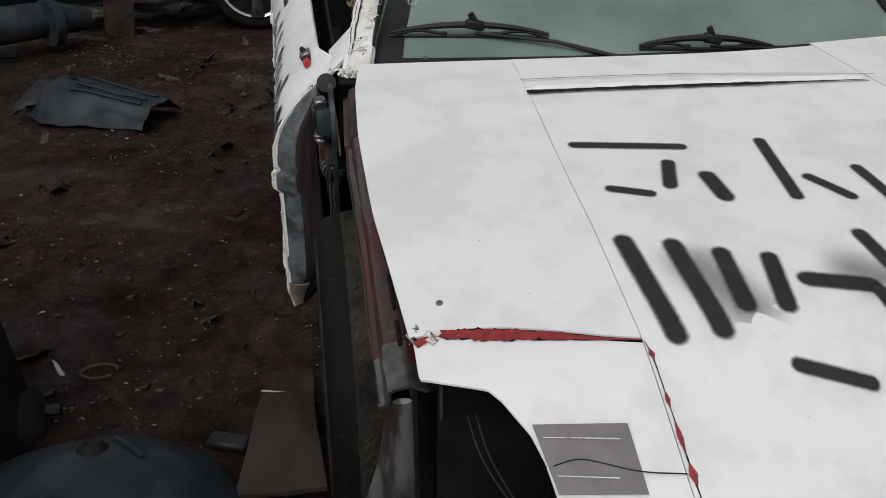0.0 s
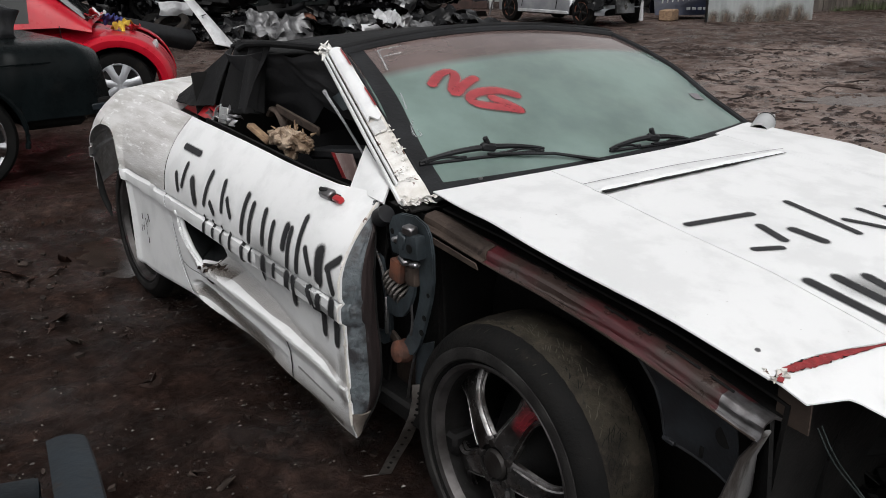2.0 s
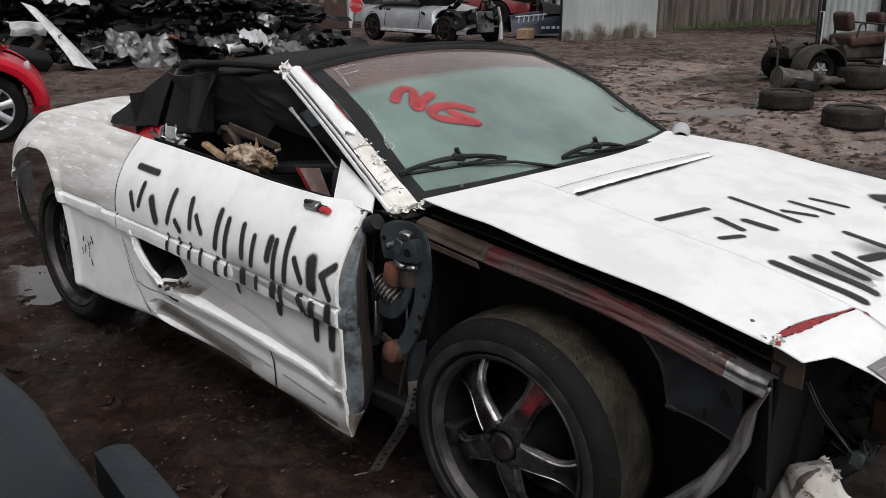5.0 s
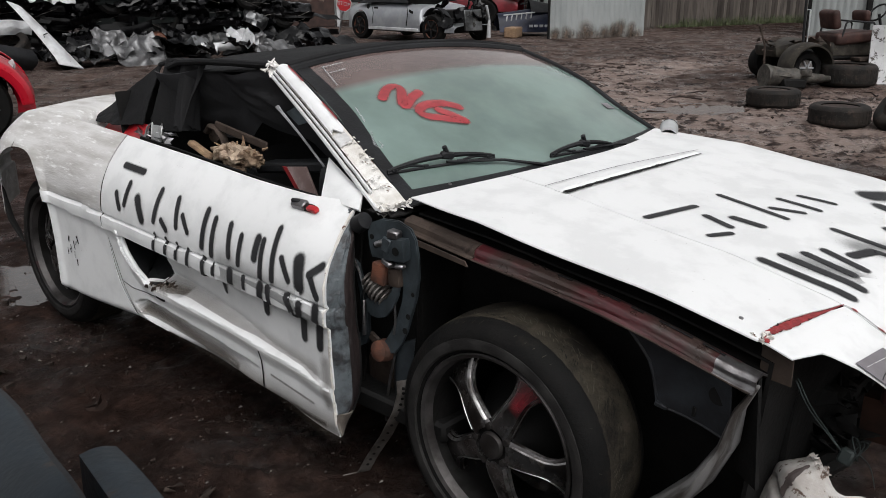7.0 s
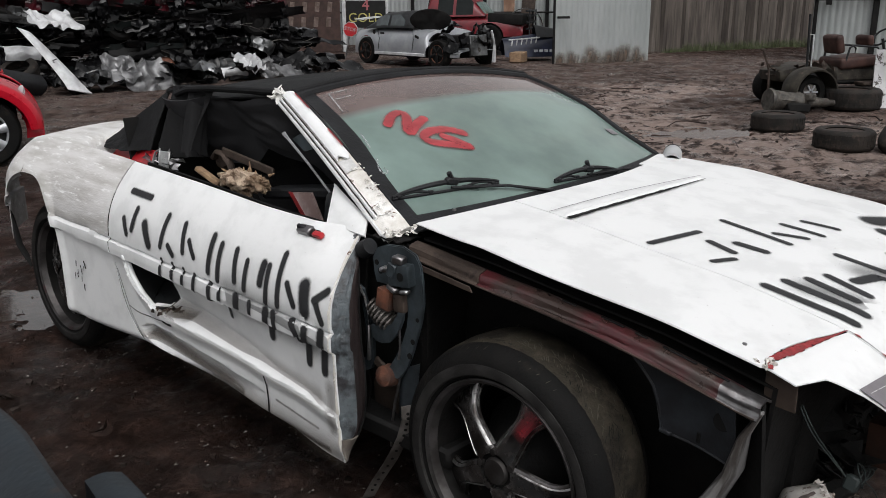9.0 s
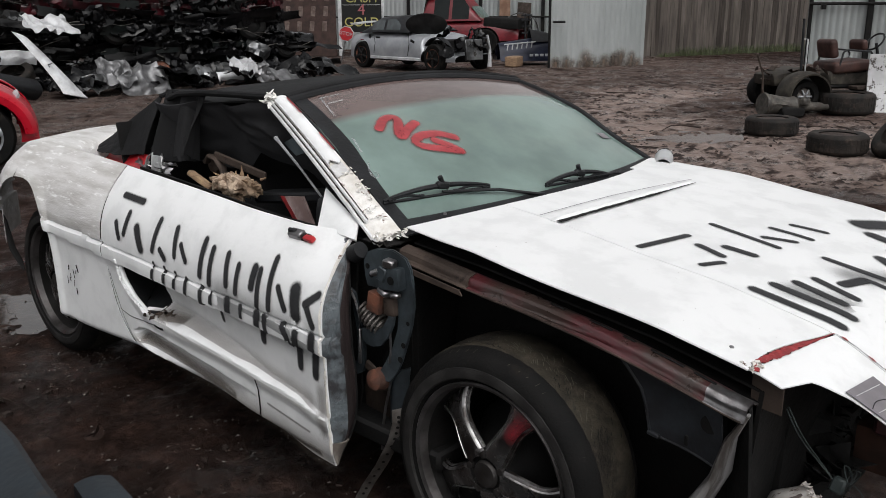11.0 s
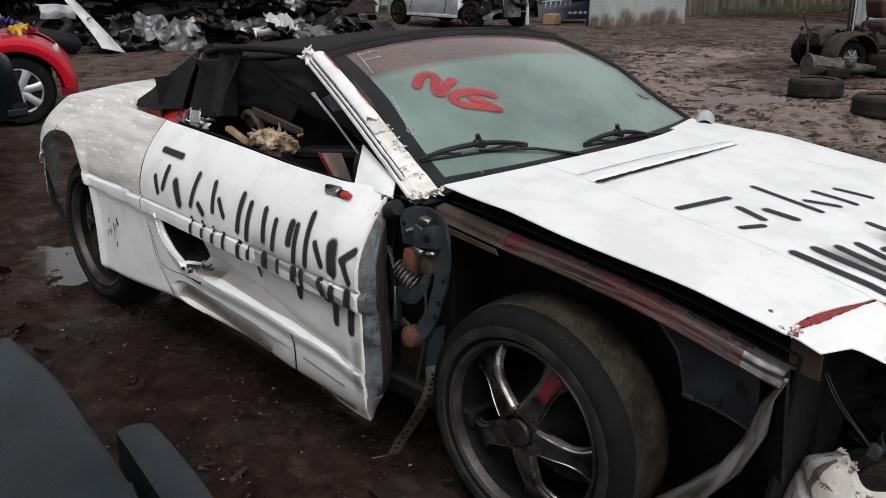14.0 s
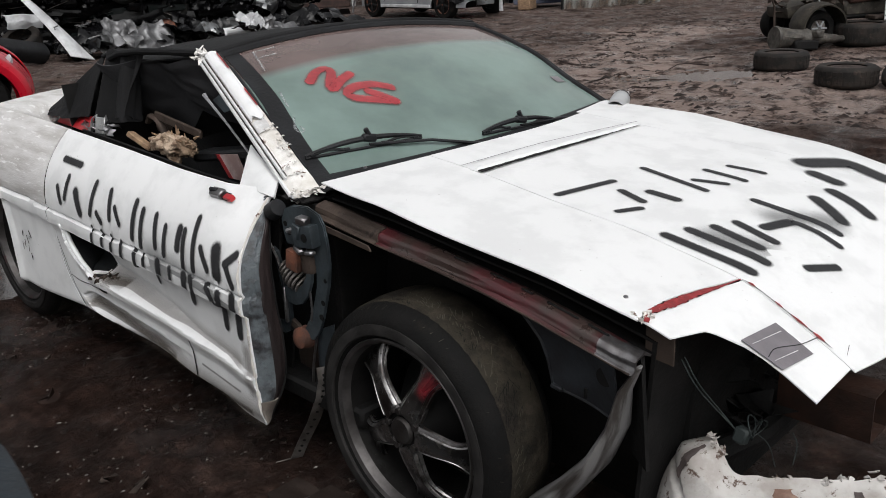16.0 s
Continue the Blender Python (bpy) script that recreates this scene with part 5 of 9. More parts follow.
# drilled strap hanging to the ground
strap_pts = [Vector((0.032, 1.955, 0.385)), Vector((0.03, 1.952, 0.345)), Vector((0.03, 1.972, 0.285)), Vector((0.03, 2.025, 0.19)), Vector((0.027, 2.085, 0.10)), Vector((0.02, 2.118, 0.037)), Vector((-0.012, 2.150, 0.026))]


def strap_fn(u, v):
    k = min(int(u * 6), 5)
    p = strap_pts[k].lerp(strap_pts[k + 1], u * 6 - k)
    return p + Vector((0.014, -0.0115, 0.002)) * (v - 0.5) * 2.0


strap = part("hanging_strap", surf(strap_fn, 30, 2, 0.003), M["dull_steel"], car, "perforated steel strap hanging to the ground")
for k in range(13):
    u0 = 0.10 + 0.055 * k
    d = (strap_fn(min(u0 + 0.02, 1), 0.5) - strap_fn(u0, 0.5)).normalized()
    nrm = d.cross(Vector((0.77, -0.63, 0))).normalized()
    nrm = nrm if nrm.x < 0 else -nrm
    part("strap_hole", lathe([(0.0, 0.0048), (0.0036, 0.0048), (0.004, 0.0)], Matrix.Translation(strap_fn(u0, 0.5)) @ nrm.to_track_quat("X", "Z").to_matrix().to_4x4(), 8), M["blackdirt_shade"], strap)


# ------------------------------------------------ wing rail and wheel house
def rail_line(y):
    x = bend(y, (1.0, 0.085), (1.3, 0.085), (1.7, 0.085), (2.0, 0.10))
    z = bend(y, (1.0, 0.686), (1.12, 0.715), (1.215, 0.736), (1.35, 0.762), (1.56, 0.790), (1.75, 0.806), (2.0, 0.832))
    return x, z


def rail_fn(y0, y1, grow=0.0):
    prof = ((0.055, -0.012), (0.03, 0.0), (0.006, -0.004), (-0.003, -0.010), (-0.005, -0.023), (-0.008, -0.029), (-0.017, -0.032))

    def fn(u, v):
        y = y0 + (y1 - y0) * u
        x, z = rail_line(y)
        k = v * (len(prof) - 1)
        i = min(int(k), len(prof) - 2)
        f = k - i
        px = prof[i][0] * (1 - f) + prof[i + 1][0] * f
        pz = prof[i][1] * (1 - f) + prof[i + 1][1] * f
        dent = 0.0025 * N3(y, v, 0, 9) + grow
        return Vector((x + px - dent, y, z + pz + 0.4 * dent))
    return fn


rail = part("wing_rail", surf(rail_fn(1.045, 1.80), 60, 18, 0.004), M["maroon"], car, "dented maroon wing rail")
part("rail_end", surf(rail_fn(0.995, 1.085, 0.002), 14, 18, 0.005), M["steel"], rail, "bright bent steel rail end")
part("rail_root", surf(rail_fn(1.74, 2.0, 0.004), 14, 18, 0.004), M["brown_steel"], rail)
for y0, y1 in ((1.075, 1.125), (1.15, 1.23), (1.27, 1.30), (1.33, 1.39), (1.46, 1.50)):
    part("rail_slot", tube([Vector((rail_line(y)[0] + 0.022, y, rail_line(y)[1] + 0.001)) for y in (y0, (y0 + y1) / 2, y1)], 0.0035, 6, flat=0.6), M["blackdirt_shade"], rail)
part("rail_lower_edge", tube([rail_fn(1.0, 1.80)(k / 40, 1.0) for k in range(41)], 0.0025, 6), M["brown_steel"], rail)
part("rail_flange", plate([(1.74, 0.758), (1.98, 0.785), (1.97, 0.80), (1.75, 0.772)], "x", 0.055, 0.004), M["brown_steel"], rail)
# near-black sheets close the gap under the bonnet edge and back the wheel house
part("gutter", surf(lambda u, v: Vector((rail_line(1.0 + u)[0] + 0.05 + 0.10 * v, 1.0 + 1.0 * u, rail_line(1.0 + u)[1] - 0.014 - 0.01 * v)), 20, 3, 0.004), M["blackdirt_shade"], car)
part("wheel_house", surf(lambda u, v: Vector((0.42 - 0.10 * math.sin(v * 3.14), 1.0 + 1.06 * u, 0.10 + (hood_z(0.35, 1.0 + 1.06 * u) - 0.16) * v)), 12, 8, 0.006), M["blackdirt_shade"], car)
part("wheel_house_back", surf(lambda u, v: Vector((0.12 + 0.32 * u, 1.99 + 0.02 * u, 0.18 + 0.62 * v)), 6, 6, 0.006), M["blackdirt_shade"], car)
part("wheel_house_roof", surf(lambda u, v: Vector((0.15 + 0.3 * u, 1.0 + v, hood_z(0.3, 1.0 + v) - 0.06)), 4, 8, 0.006), M["blackdirt_shade"], car)


M["wing_grey"] = material("scratched_blue_grey_panel", (0.040, 0.046, 0.054), 0.45, dark=(0.018, 0.018, 0.020), scale=6, bump=0.15, spots=(0.09, 0.09, 0.10), spot_scale=40, spot_at=(0.69, 0.75))
LINER_EDGE = [(1.315, 0.722), (1.275, 0.675), (1.250, 0.642), (1.238, 0.600), (1.233, 0.560), (1.230, 0.531)]


def liner_fn(u, v):
    # from the curved rear edge to the upright, between its foot and the rail
    z0 = 0.531 - 0.02 * u
    top_z = rail_line(1.05 + 0.23 * (1 - u))[1] - 0.030
    z = z0 + (top_z - z0) * v
    y_back = curve(z, *[(q[1], q[0]) for q in reversed(LINER_EDGE)])
    y = y_back + (1.045 - y_back) * u
    return Vector((0.130 - 0.028 * v - 0.02 * u + 0.012 * math.sin(u * 3.1), y, z))


wing_liner = part("wing_liner", surf(liner_fn, 18, 16, 0.004), M["wing_grey"], car, "scratched blue-grey inner wing panel")
part("liner_flange", tube([liner_fn(0.0, k / 12) - Vector((0.004, 0, 0)) for k in range(13)], 0.004, 6), M["wing_grey"], wing_liner)
part("liner_flange", tube([liner_fn(k / 12, 0.0) - Vector((0.004, 0, 0)) for k in range(13)], 0.0035, 6), M["wing_grey"], wing_liner)
part("liner_tab", box(liner_fn(0.06, 0.02) - Vector((0.008, 0, 0)), (0.010, 0.030, 0.010), (8, 0, 0), 0.002), M["wing_grey"], wing_liner)
part("liner_hole", lathe([(0.0, 0.021), (-0.002, 0.021), (-0.0025, 0.0)], Matrix.Translation((0.100, 1.078, 0.614)), 18), M["blackdirt_shade"], wing_liner)
part("liner_slot", box((0.112, 1.135, 0.552), (0.004, 0.010, 0.026), (4, 0, 0), 0.002), M["blackdirt_shade"], wing_liner)
part("front_upright", surf(lambda u, v: Vector((0.115 + 0.05 * u, 0.985 + 0.07 * u + 0.02 * v, 0.42 + 0.26 * v)), 4, 8, 0.008), M["blackdirt_shade"], car)
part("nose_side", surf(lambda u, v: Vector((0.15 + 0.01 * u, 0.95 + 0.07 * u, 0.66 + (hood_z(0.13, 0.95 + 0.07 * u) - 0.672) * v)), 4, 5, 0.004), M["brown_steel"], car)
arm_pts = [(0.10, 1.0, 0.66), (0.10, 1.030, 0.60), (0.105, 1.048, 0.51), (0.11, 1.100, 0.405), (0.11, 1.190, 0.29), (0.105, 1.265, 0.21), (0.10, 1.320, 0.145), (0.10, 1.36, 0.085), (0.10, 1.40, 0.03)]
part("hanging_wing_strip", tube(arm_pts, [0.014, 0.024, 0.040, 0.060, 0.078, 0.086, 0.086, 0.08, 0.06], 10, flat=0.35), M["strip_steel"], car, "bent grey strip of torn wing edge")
# near-black sheet set across the hollow behind the nose
part("nose_cavity", surf(lambda u, v: Vector((0.15 + 1.3 * u, 1.05 - 0.05 * v, 0.10 + 0.60 * v)), 6, 6, 0.01), M["blackdirt_shade"], car)
part("radiator_support", box((1.02, 0.86, 0.50), (0.86, 0.07, 0.07), (0, 0, 0), 0.01), M["maroon"], car, "dark maroon front cross member")
part("frame_horn", surf(lambda u, v: Vector((0.68 + 0.052 * math.copysign(min(1, abs(1.35 * math.cos(v * math.tau))), math.cos(v * math.tau)), 0.72 + 0.22 * u, 0.405 + 0.060 * math.copysign(min(1, abs(1.35 * math.sin(v * math.tau))), math.sin(v * math.tau)))), 4, 24, 0.005), M["oxide"], car, "open square end of the frame rail")
part("lower_member", tube([(0.30, 1.0, 0.36), (0.4, 0.98, 0.33), (0.6, 0.96, 0.30), (1.3, 0.96, 0.30)], 0.03, 8), M["blackdirt_shade"], car)
for k in range(2):
    part("loose_wire", tube(eased([(0.185 + 0.012 * k, 0.955, 0.66), (0.20 + 0.012 * k, 0.93, 0.60), (0.24 + 0.008 * k, 0.90, 0.54), (0.275, 0.875, 0.49)]), 0.0016, 5), M["wire"], car)
part("wire_plug", box((0.285, 0.865, 0.475), (0.026, 0.03, 0.035), (10, 20, 0), 0.005), M["wire"], car)
for k in range(3):
    c = Vector((0.31 + 0.012 * k, 0.855, 0.485 - 0.008 * k))
    part("loose_wire", tube([c + Vector((0.026 * math.cos(a), 0.012 * math.sin(a * 1.3 + k), 0.024 * math.sin(a))) for a in [j * 0.5 for j in range(12 + 2 * k)]], 0.0014, 5), M["wire"], car)
for pts in ([(0.32, 0.85, 0.47), (0.345, 0.83, 0.44), (0.345, 0.815, 0.39)], [(0.385, 0.80, 0.46), (0.395, 0.79, 0.43), (0.375, 0.79, 0.39)]):
    part("loose_wire", tube(eased(pts), 0.0014, 5), M["wire"], car)
bm = bmesh.new()
for k in range(30):
    shard(rng, (0.85 + rng.uniform(-0.35, 0.35), 1.0 + rng.gauss(0, 0.03), 0.38 + rng.gauss(0, 0.05)), (0.05, 0.05, 0.03), bm, 3, 0.6)
tagged(part("smashed_radiator", bm, M["blackdirt_shade"], car), kind="stuff")

# far door mirror
MR0, MR1 = Vector((1.453, 1.969, 0.864)), Vector((1.690, 2.095, 0.868))
MR = Matrix.Translation(MR0) @ (MR1 - MR0).to_track_quat("X", "Z").to_matrix().to_4x4()
M["silver_paint"] = material("dull_silver_paint", (0.50, 0.51, 0.52), 0.38, metal=0.3, dark=(0.38, 0.385, 0.39), scale=9, bump=0.05)
mirror = part("door_mirror", lathe([(0.004, 0.0335), (0.0, 0.0355), (0.006, 0.037), (0.22, 0.0365), (0.228, 0.033), (0.228, 0.0), (0.220, 0.0), (0.220, 0.0325), (0.004, 0.0335)], MR, 28), M["silver_paint"], car, "silver tubular door mirror shell, its glass gone")
part("mirror_hollow", lathe([(0.006, 0.0325), (0.15, 0.031), (0.15, 0.0), (0.148, 0.0), (0.148, 0.030), (0.006, 0.0315), (0.006, 0.0325)], MR, 24), M["blackdirt_shade"], mirror)
part("mirror_ring", lathe([(0.229, 0.030), (0.229, 0.037), (0.242, 0.036), (0.242, 0.030), (0.229, 0.030)], MR, 24), M["black"], mirror)
part("mirror_flap", surf(lambda u, v: MR @ Vector((0.246 + 0.02 * math.sin(v * 3.1), (u - 0.5) * 0.06, -0.034 + 0.062 * v)), 6, 6, 0.004), M["scuffed"], mirror)
part("mirror_foot", tube([(1.56, 2.09, 0.852), (1.57, 2.07, 0.858), (1.59, 2.05, 0.862)], 0.014, 8), M["scuffed"], mirror)


# ------------------------------------------------ wheels
def road_wheel(at, r, rim_r, width, spokes, mats, parent, side=-1, turned=8, cap=0.03, dish=0.004, fall=0.058, name="wheel", tread_cuts=True):
    """A wheel about the x axis, its outer face towards side. Returns the hub, which holds the other pieces."""
    m = Matrix.Translation(at) @ Matrix.Diagonal((-side, 1, 1, 1)) @ pose(0, 0, 0, turned, 0, 0)
    w = width
    hub = part(name, lathe([(dish + 0.01, 0.0), (dish + 0.012, max(rim_r * 0.26, cap * 1.9)), (dish + 0.05, max(rim_r * 0.28, cap * 1.95)), (w * 0.7, rim_r * 0.62), (w * 0.72, 0.0)], m, 24), mats["hub"], parent)
    part("tyre", lathe([(0.012, rim_r * 0.985), (0.0, rim_r * 1.03), (-0.006, rim_r * 1.14), (-0.002, r * 0.90), (0.012, r * 0.962), (0.032, r * 0.99), (0.06, r), (w - 0.06, r), (w - 0.032, r * 0.99),
                        (w - 0.006, r * 0.93), (w + 0.004, rim_r * 1.15), (w - 0.01, rim_r * 0.99), (w - 0.012, rim_r * 0.95), (0.02, rim_r * 0.95), (0.012, rim_r * 0.985)], m, 56), mats["tyre"], hub)
    if "wall" in mats:
        part("sidewall_band", lathe([(-0.004, rim_r * 1.035), (-0.0085, rim_r * 1.05), (-0.0105, rim_r * 1.13), (-0.0075, rim_r * 1.16), (-0.001, rim_r * 1.16), (-0.001, rim_r * 1.04), (-0.004, rim_r * 1.035)], m, 56), mats["wall"], hub)
    if tread_cuts:
        part("tread", lathe([(0.045, r * 0.992), (0.052, r + 0.0012), (0.075, r + 0.003), (w / 2, r + 0.005), (w - 0.075, r + 0.003), (w - 0.052, r + 0.0012), (w - 0.045, r * 0.992), (0.045, r * 0.992)], m, 72), mats["tread"], hub)
        bm = bmesh.new()
        rg = random.Random(6)
        for k in range(900):
            a, x0 = rg.uniform(0, math.tau), 0.050 + (0.052 * rg.random() ** 1.4 if k < 620 else 0.05 + 0.075 * rg.random())
            L0, skew = rg.uniform(0.006, 0.020), rg.choice((-1, 1)) * rg.uniform(0.015, 0.06)
            rr = r + 0.0012 + 0.0030 * smooth(0.05, 0.075, x0)
            q = [m @ Vector((x0 + dx, (rr + 0.0012) * math.cos(a + da), (rr + 0.0012) * math.sin(a + da))) for dx, da in ((0, 0), (0.0018, 0.003), (L0, skew), (L0 - 0.0018, skew - 0.003))]
            bm.faces.new([bm.verts.new(v) for v in q])
        tagged(part("tread_cracks", bm, M["cracked"], hub), kind="stuff")
        bm = bmesh.new()
        for k in range(72):
            a, x1 = k * math.tau / 72 + rg.gauss(0, 0.01), rg.uniform(0.016, 0.030)
            if rg.random() < 0.25:
                continue
            q = [m @ Vector((x, (r * f + 0.0008) * math.cos(a + da), (r * f + 0.0008) * math.sin(a + da))) for x, f, da in ((0.013, 0.968, 0), (0.013, 0.968, 0.005), (x1, 0.97 + 0.019 * (x1 - 0.013) / 0.017, 0.013), (x1, 0.97 + 0.019 * (x1 - 0.013) / 0.017, 0.009))]
            bm.faces.new([bm.verts.new(v) for v in q])
        tagged(part("shoulder_cuts", bm, M["cracked"], hub), kind="stuff")
    part("rim", lathe([(0.016, rim_r * 0.955), (0.004, rim_r * 1.0), (0.0, rim_r * 0.985), (0.006, rim_r * 0.945), (0.03, rim_r * 0.915), (0.016, rim_r * 0.955)], m, 56), mats.get("lip", mats["rim"]), hub)
    part("rim_barrel", lathe([(0.03, rim_r * 0.914), (0.10, rim_r * 0.88), (w - 0.02, rim_r * 0.90), (w - 0.015, rim_r * 0.95), (0.03, rim_r * 0.94), (0.03, rim_r * 0.914)], m, 56), mats.get("barrel", mats["rim"]), hub)
    for k in range(spokes):
        a0 = k * math.tau / spokes + math.pi / 2

        def spoke_fn(u, v, a0=a0):
            rr = rim_r * (0.20 + 0.73 * u)
            half = rim_r * (0.100 + 0.095 * (1 - u) ** 2 + 0.26 * max(0.0, u - 0.50) ** 2 / 0.25)
            c = v - 0.5
            x = dish + fall * u ** 1.7 + 0.010 * abs(2 * c) ** 3 + 0.004 * (1 - abs(2 * c)) * math.sin(u * 3)
            aa = a0 + math.atan2(2 * c * half, rr)
            return m @ Vector((x, rr * math.cos(aa), rr * math.sin(aa)))
        bm = surf(spoke_fn, 18, 10)
        bm.normal_update()
        bmesh.ops.solidify(bm, geom=bm.faces[:], thickness=-0.022)
        part("spoke", bm, mats["spoke"], hub)
        if k in mats.get("dusted", ()):
            out = m.to_3x3() @ Vector((-1, 0, 0))
            part("red_overspray", ribbon([(0.135, 0.008), (0.195, 0.010)], 0.085, lambda a, b: (spoke_fn(a / rim_r, min(1.0, max(0.0, 0.5 + b / 0.075))), out), 0.003), mats["dust"], hub)
        if "edge" in mats:
            for side_v in (0.0, 1.0):
                def edge_fn(u, v, side_v=side_v):
                    # polished bevel down the spoke's side
                    q = spoke_fn(0.10 + 0.86 * u, side_v + (0.16 if side_v == 0 else -0.16) * (1 - v))
                    return q + m.to_3x3() @ Vector((-0.0015 + 0.012 * v ** 2, 0, 0))
                part("spoke_edge", surf(edge_fn, 16, 4, 0.002), mats["edge"], hub)
    part("centre_cap", lathe([(dish - 0.004, 0.0), (dish - 0.003, cap * 0.9), (dish + 0.006, cap * 1.05), (dish + 0.012, 0.0)], m, 18), mats["cap"], hub)
    for k in range(5):
        a = k * math.tau / 5 + math.pi / 2 + math.pi / 5
        part("wheel_nut", lathe([(dish - 0.001, 0.0), (dish, 0.010), (dish + 0.018, 0.011), (dish + 0.02, 0.0)], m @ Matrix.Translation((0, max(rim_r * 0.21, cap * 1.45) * math.cos(a), max(rim_r * 0.21, cap * 1.45) * math.sin(a))), 6), mats["nut"], hub)
    return hub


M["cracked"] = material("pale_dirt_in_rubber", (0.060, 0.055, 0.042), 0.85, dark=(0.004, 0.004, 0.004), scale=7, amount=(0.44, 0.54), bump=0)
M["barrel"] = material("mud_spattered_barrel", (0.020, 0.019, 0.019), 0.5, metal=0.3, dark=(0.007, 0.0065, 0.006), scale=8, bump=0.2, spots=(0.07, 0.062, 0.052), spot_scale=45, spot_at=(0.63, 0.70), spot_rough=0.9)
M["cap_grey"] = material("dirty_hub_alloy", (0.050, 0.047, 0.046), 0.5, metal=0.5, dark=(0.020, 0.017, 0.016), scale=14, bump=0.2, spots=(0.05, 0.042, 0.034), spot_scale=30, spot_at=(0.62, 0.7))
M["scuffed_rubber"] = material("scuffed_grey_rubber", (0.028, 0.027, 0.026), 0.75, dark=(0.011, 0.010, 0.010), scale=12, bump=0.25, spec=0.15)
SPORT = {"hub": M["blackdirt_shade"], "tyre": M["rubber"], "tread": M["tread"], "rim": M["rim"], "spoke": M["rim"], "dust": M["rim_red"], "dusted": (0,), "cap": M["cap_grey"], "nut": M["cap_grey"], "wall": M["scuffed_rubber"], "lip": M["rim_lip"], "barrel": M["barrel"], "edge": M["polished"]}
road_wheel((0.0, 1.615, 0.325), 0.328, 0.245, 0.227, 5, SPORT, car, turned=26, cap=0.036, name="front_wheel")
road_wheel((-0.02, 4.035, 0.325), 0.328, 0.245, 0.255, 5, SPORT, car, turned=0, name="rear_wheel")
road_wheel((1.88, 1.615, 0.325), 0.328, 0.245, 0.235, 5, SPORT, car, side=1, turned=0, name="front_wheel", tread_cuts=False)
road_wheel((1.88, 4.035, 0.325), 0.328, 0.245, 0.235, 5, SPORT, car, side=1, turned=0, name="rear_wheel", tread_cuts=False)


# ---------------------------------------------------------------- ground
POOLS = ((7.72, 5.28, 0.98, 0.58, -52), (0.10, 4.75, 0.24, 0.42, -10))


def in_pool(x, y):
    """1 in the middle of a puddle, 0 outside it."""
    best = 0.0
    for cx, cy, rx, ry, turn_z in POOLS:
        a = radians(-turn_z)
        px, py = x - cx, y - cy
        d = math.hypot((px * math.cos(a) - py * math.sin(a)) / rx, (px * math.sin(a) + py * math.cos(a)) / ry)
        best = max(best, smooth(1.25, 0.6, d))
    return best


def mud_z(x, y):
    near = smooth(5, 1.8, abs(x - 0.2)) * smooth(6, 3.4, abs(y - 2.5))
    far = 1 - near
    z = 0.030 * N3(x, y, 0, 0.9) + 0.018 * N3(x, y, 3, 2.6) + 0.010 * N3(x, y, 5, 7) + 0.006 * N3(x, y, 8, 19) - 0.012
    if abs(x) < 40 and abs(y) < 40:
        # churned ridges and wheel ruts
        s, t = 0.8 * x - 0.6 * y, 0.6 * x + 0.8 * y
        z += (0.008 + 0.030 * far) * (0.26 - abs(N3(s * 0.45, t * 1.4, 2, 2.4)))
        z += (0.006 + 0.022 * far) * (0.26 - abs(N3(s * 0.8, t * 1.1, 4, 6.0)))
        z += 0.013 * far * (0.26 - abs(N3(s * 0.6, t * 1.5, 6, 11.0)))
    near = smooth(1.6, 1.0, abs(x + 0.7)) * smooth(3.2, 2.2, abs(y - 3.6))
    if near:
        z += near * (0.018 * (0.25 - abs(N3(x * 1.3 + y, y - x * 0.3, 6, 5.0))) + 0.010 * (0.25 - abs(N3(x, y, 9, 14))) + 0.005 * N3(x, y, 12, 34))
    pool = in_pool(x, y)
    return z - pool * (0.030 + 0.016 * N3(x, y, 2, 11) + 0.012 * N3(x, y, 5, 23))


def silt(x, y):
    """How much pale silt, with the sky's sheen in its colour, lies on the mud there."""
    best = 0.30 * smooth(5.0, 9.0, math.hypot(x, y - 2))
    for cx, cy, rx, ry, turn_z in ((10.2, 7.0, 4.2, 1.5, 30), (7.4, 3.7, 3.6, 2.4, -45)):
        a = radians(-turn_z)
        px, py = x - cx, y - cy
        d = math.hypot((px * math.cos(a) - py * math.sin(a)) / rx, (px * math.sin(a) + py * math.cos(a)) / ry)
        best = max(best, smooth(1.25, 0.5, d + 0.5 * N3(x, y, 1, 0.7)))
    return best * (1 - 0.8 * smooth(1.3, 0.6, math.hypot((x - 10.7) / 1.5, (y - 6.35) / 0.7) + 0.5 * N3(x, y, 7, 1.1)))


def spread(lo, hi, fine, far, grow=1.10):
    vals = list(np.arange(lo, hi + 1e-6, fine))
    s, v = fine, hi
    while v < far:
        s *= grow
        v += s
        vals.append(v)
    s, v = fine, lo
    while v > -far:
        s *= grow
        v -= s
        vals.insert(0, v)
    return [float(v) for v in vals]


xs, ys = spread(-2.0, 0.4, 0.020, 400, 1.09), spread(1.2, 5.6, 0.022, 400, 1.09)
xs = [v for v in xs if not 2.0 < v < 13.0] + [2.0 + 0.045 * k for k in range(244)]
ys = [v for v in ys if not 6.5 < v < 15.0] + [6.5 + 0.085 * k for k in range(101)]
xs, ys = sorted(set(xs)), sorted(set(ys))
verts = [(x, y, mud_z(x, y)) for x in xs for y in ys]
ny = len(ys)
quads = [(i * ny + j, (i + 1) * ny + j, (i + 1) * ny + j + 1, i * ny + j + 1) for i in range(len(xs) - 1) for j in range(ny - 1)]
me = bpy.data.meshes.new("ground")
me.from_pydata(verts, [], quads)
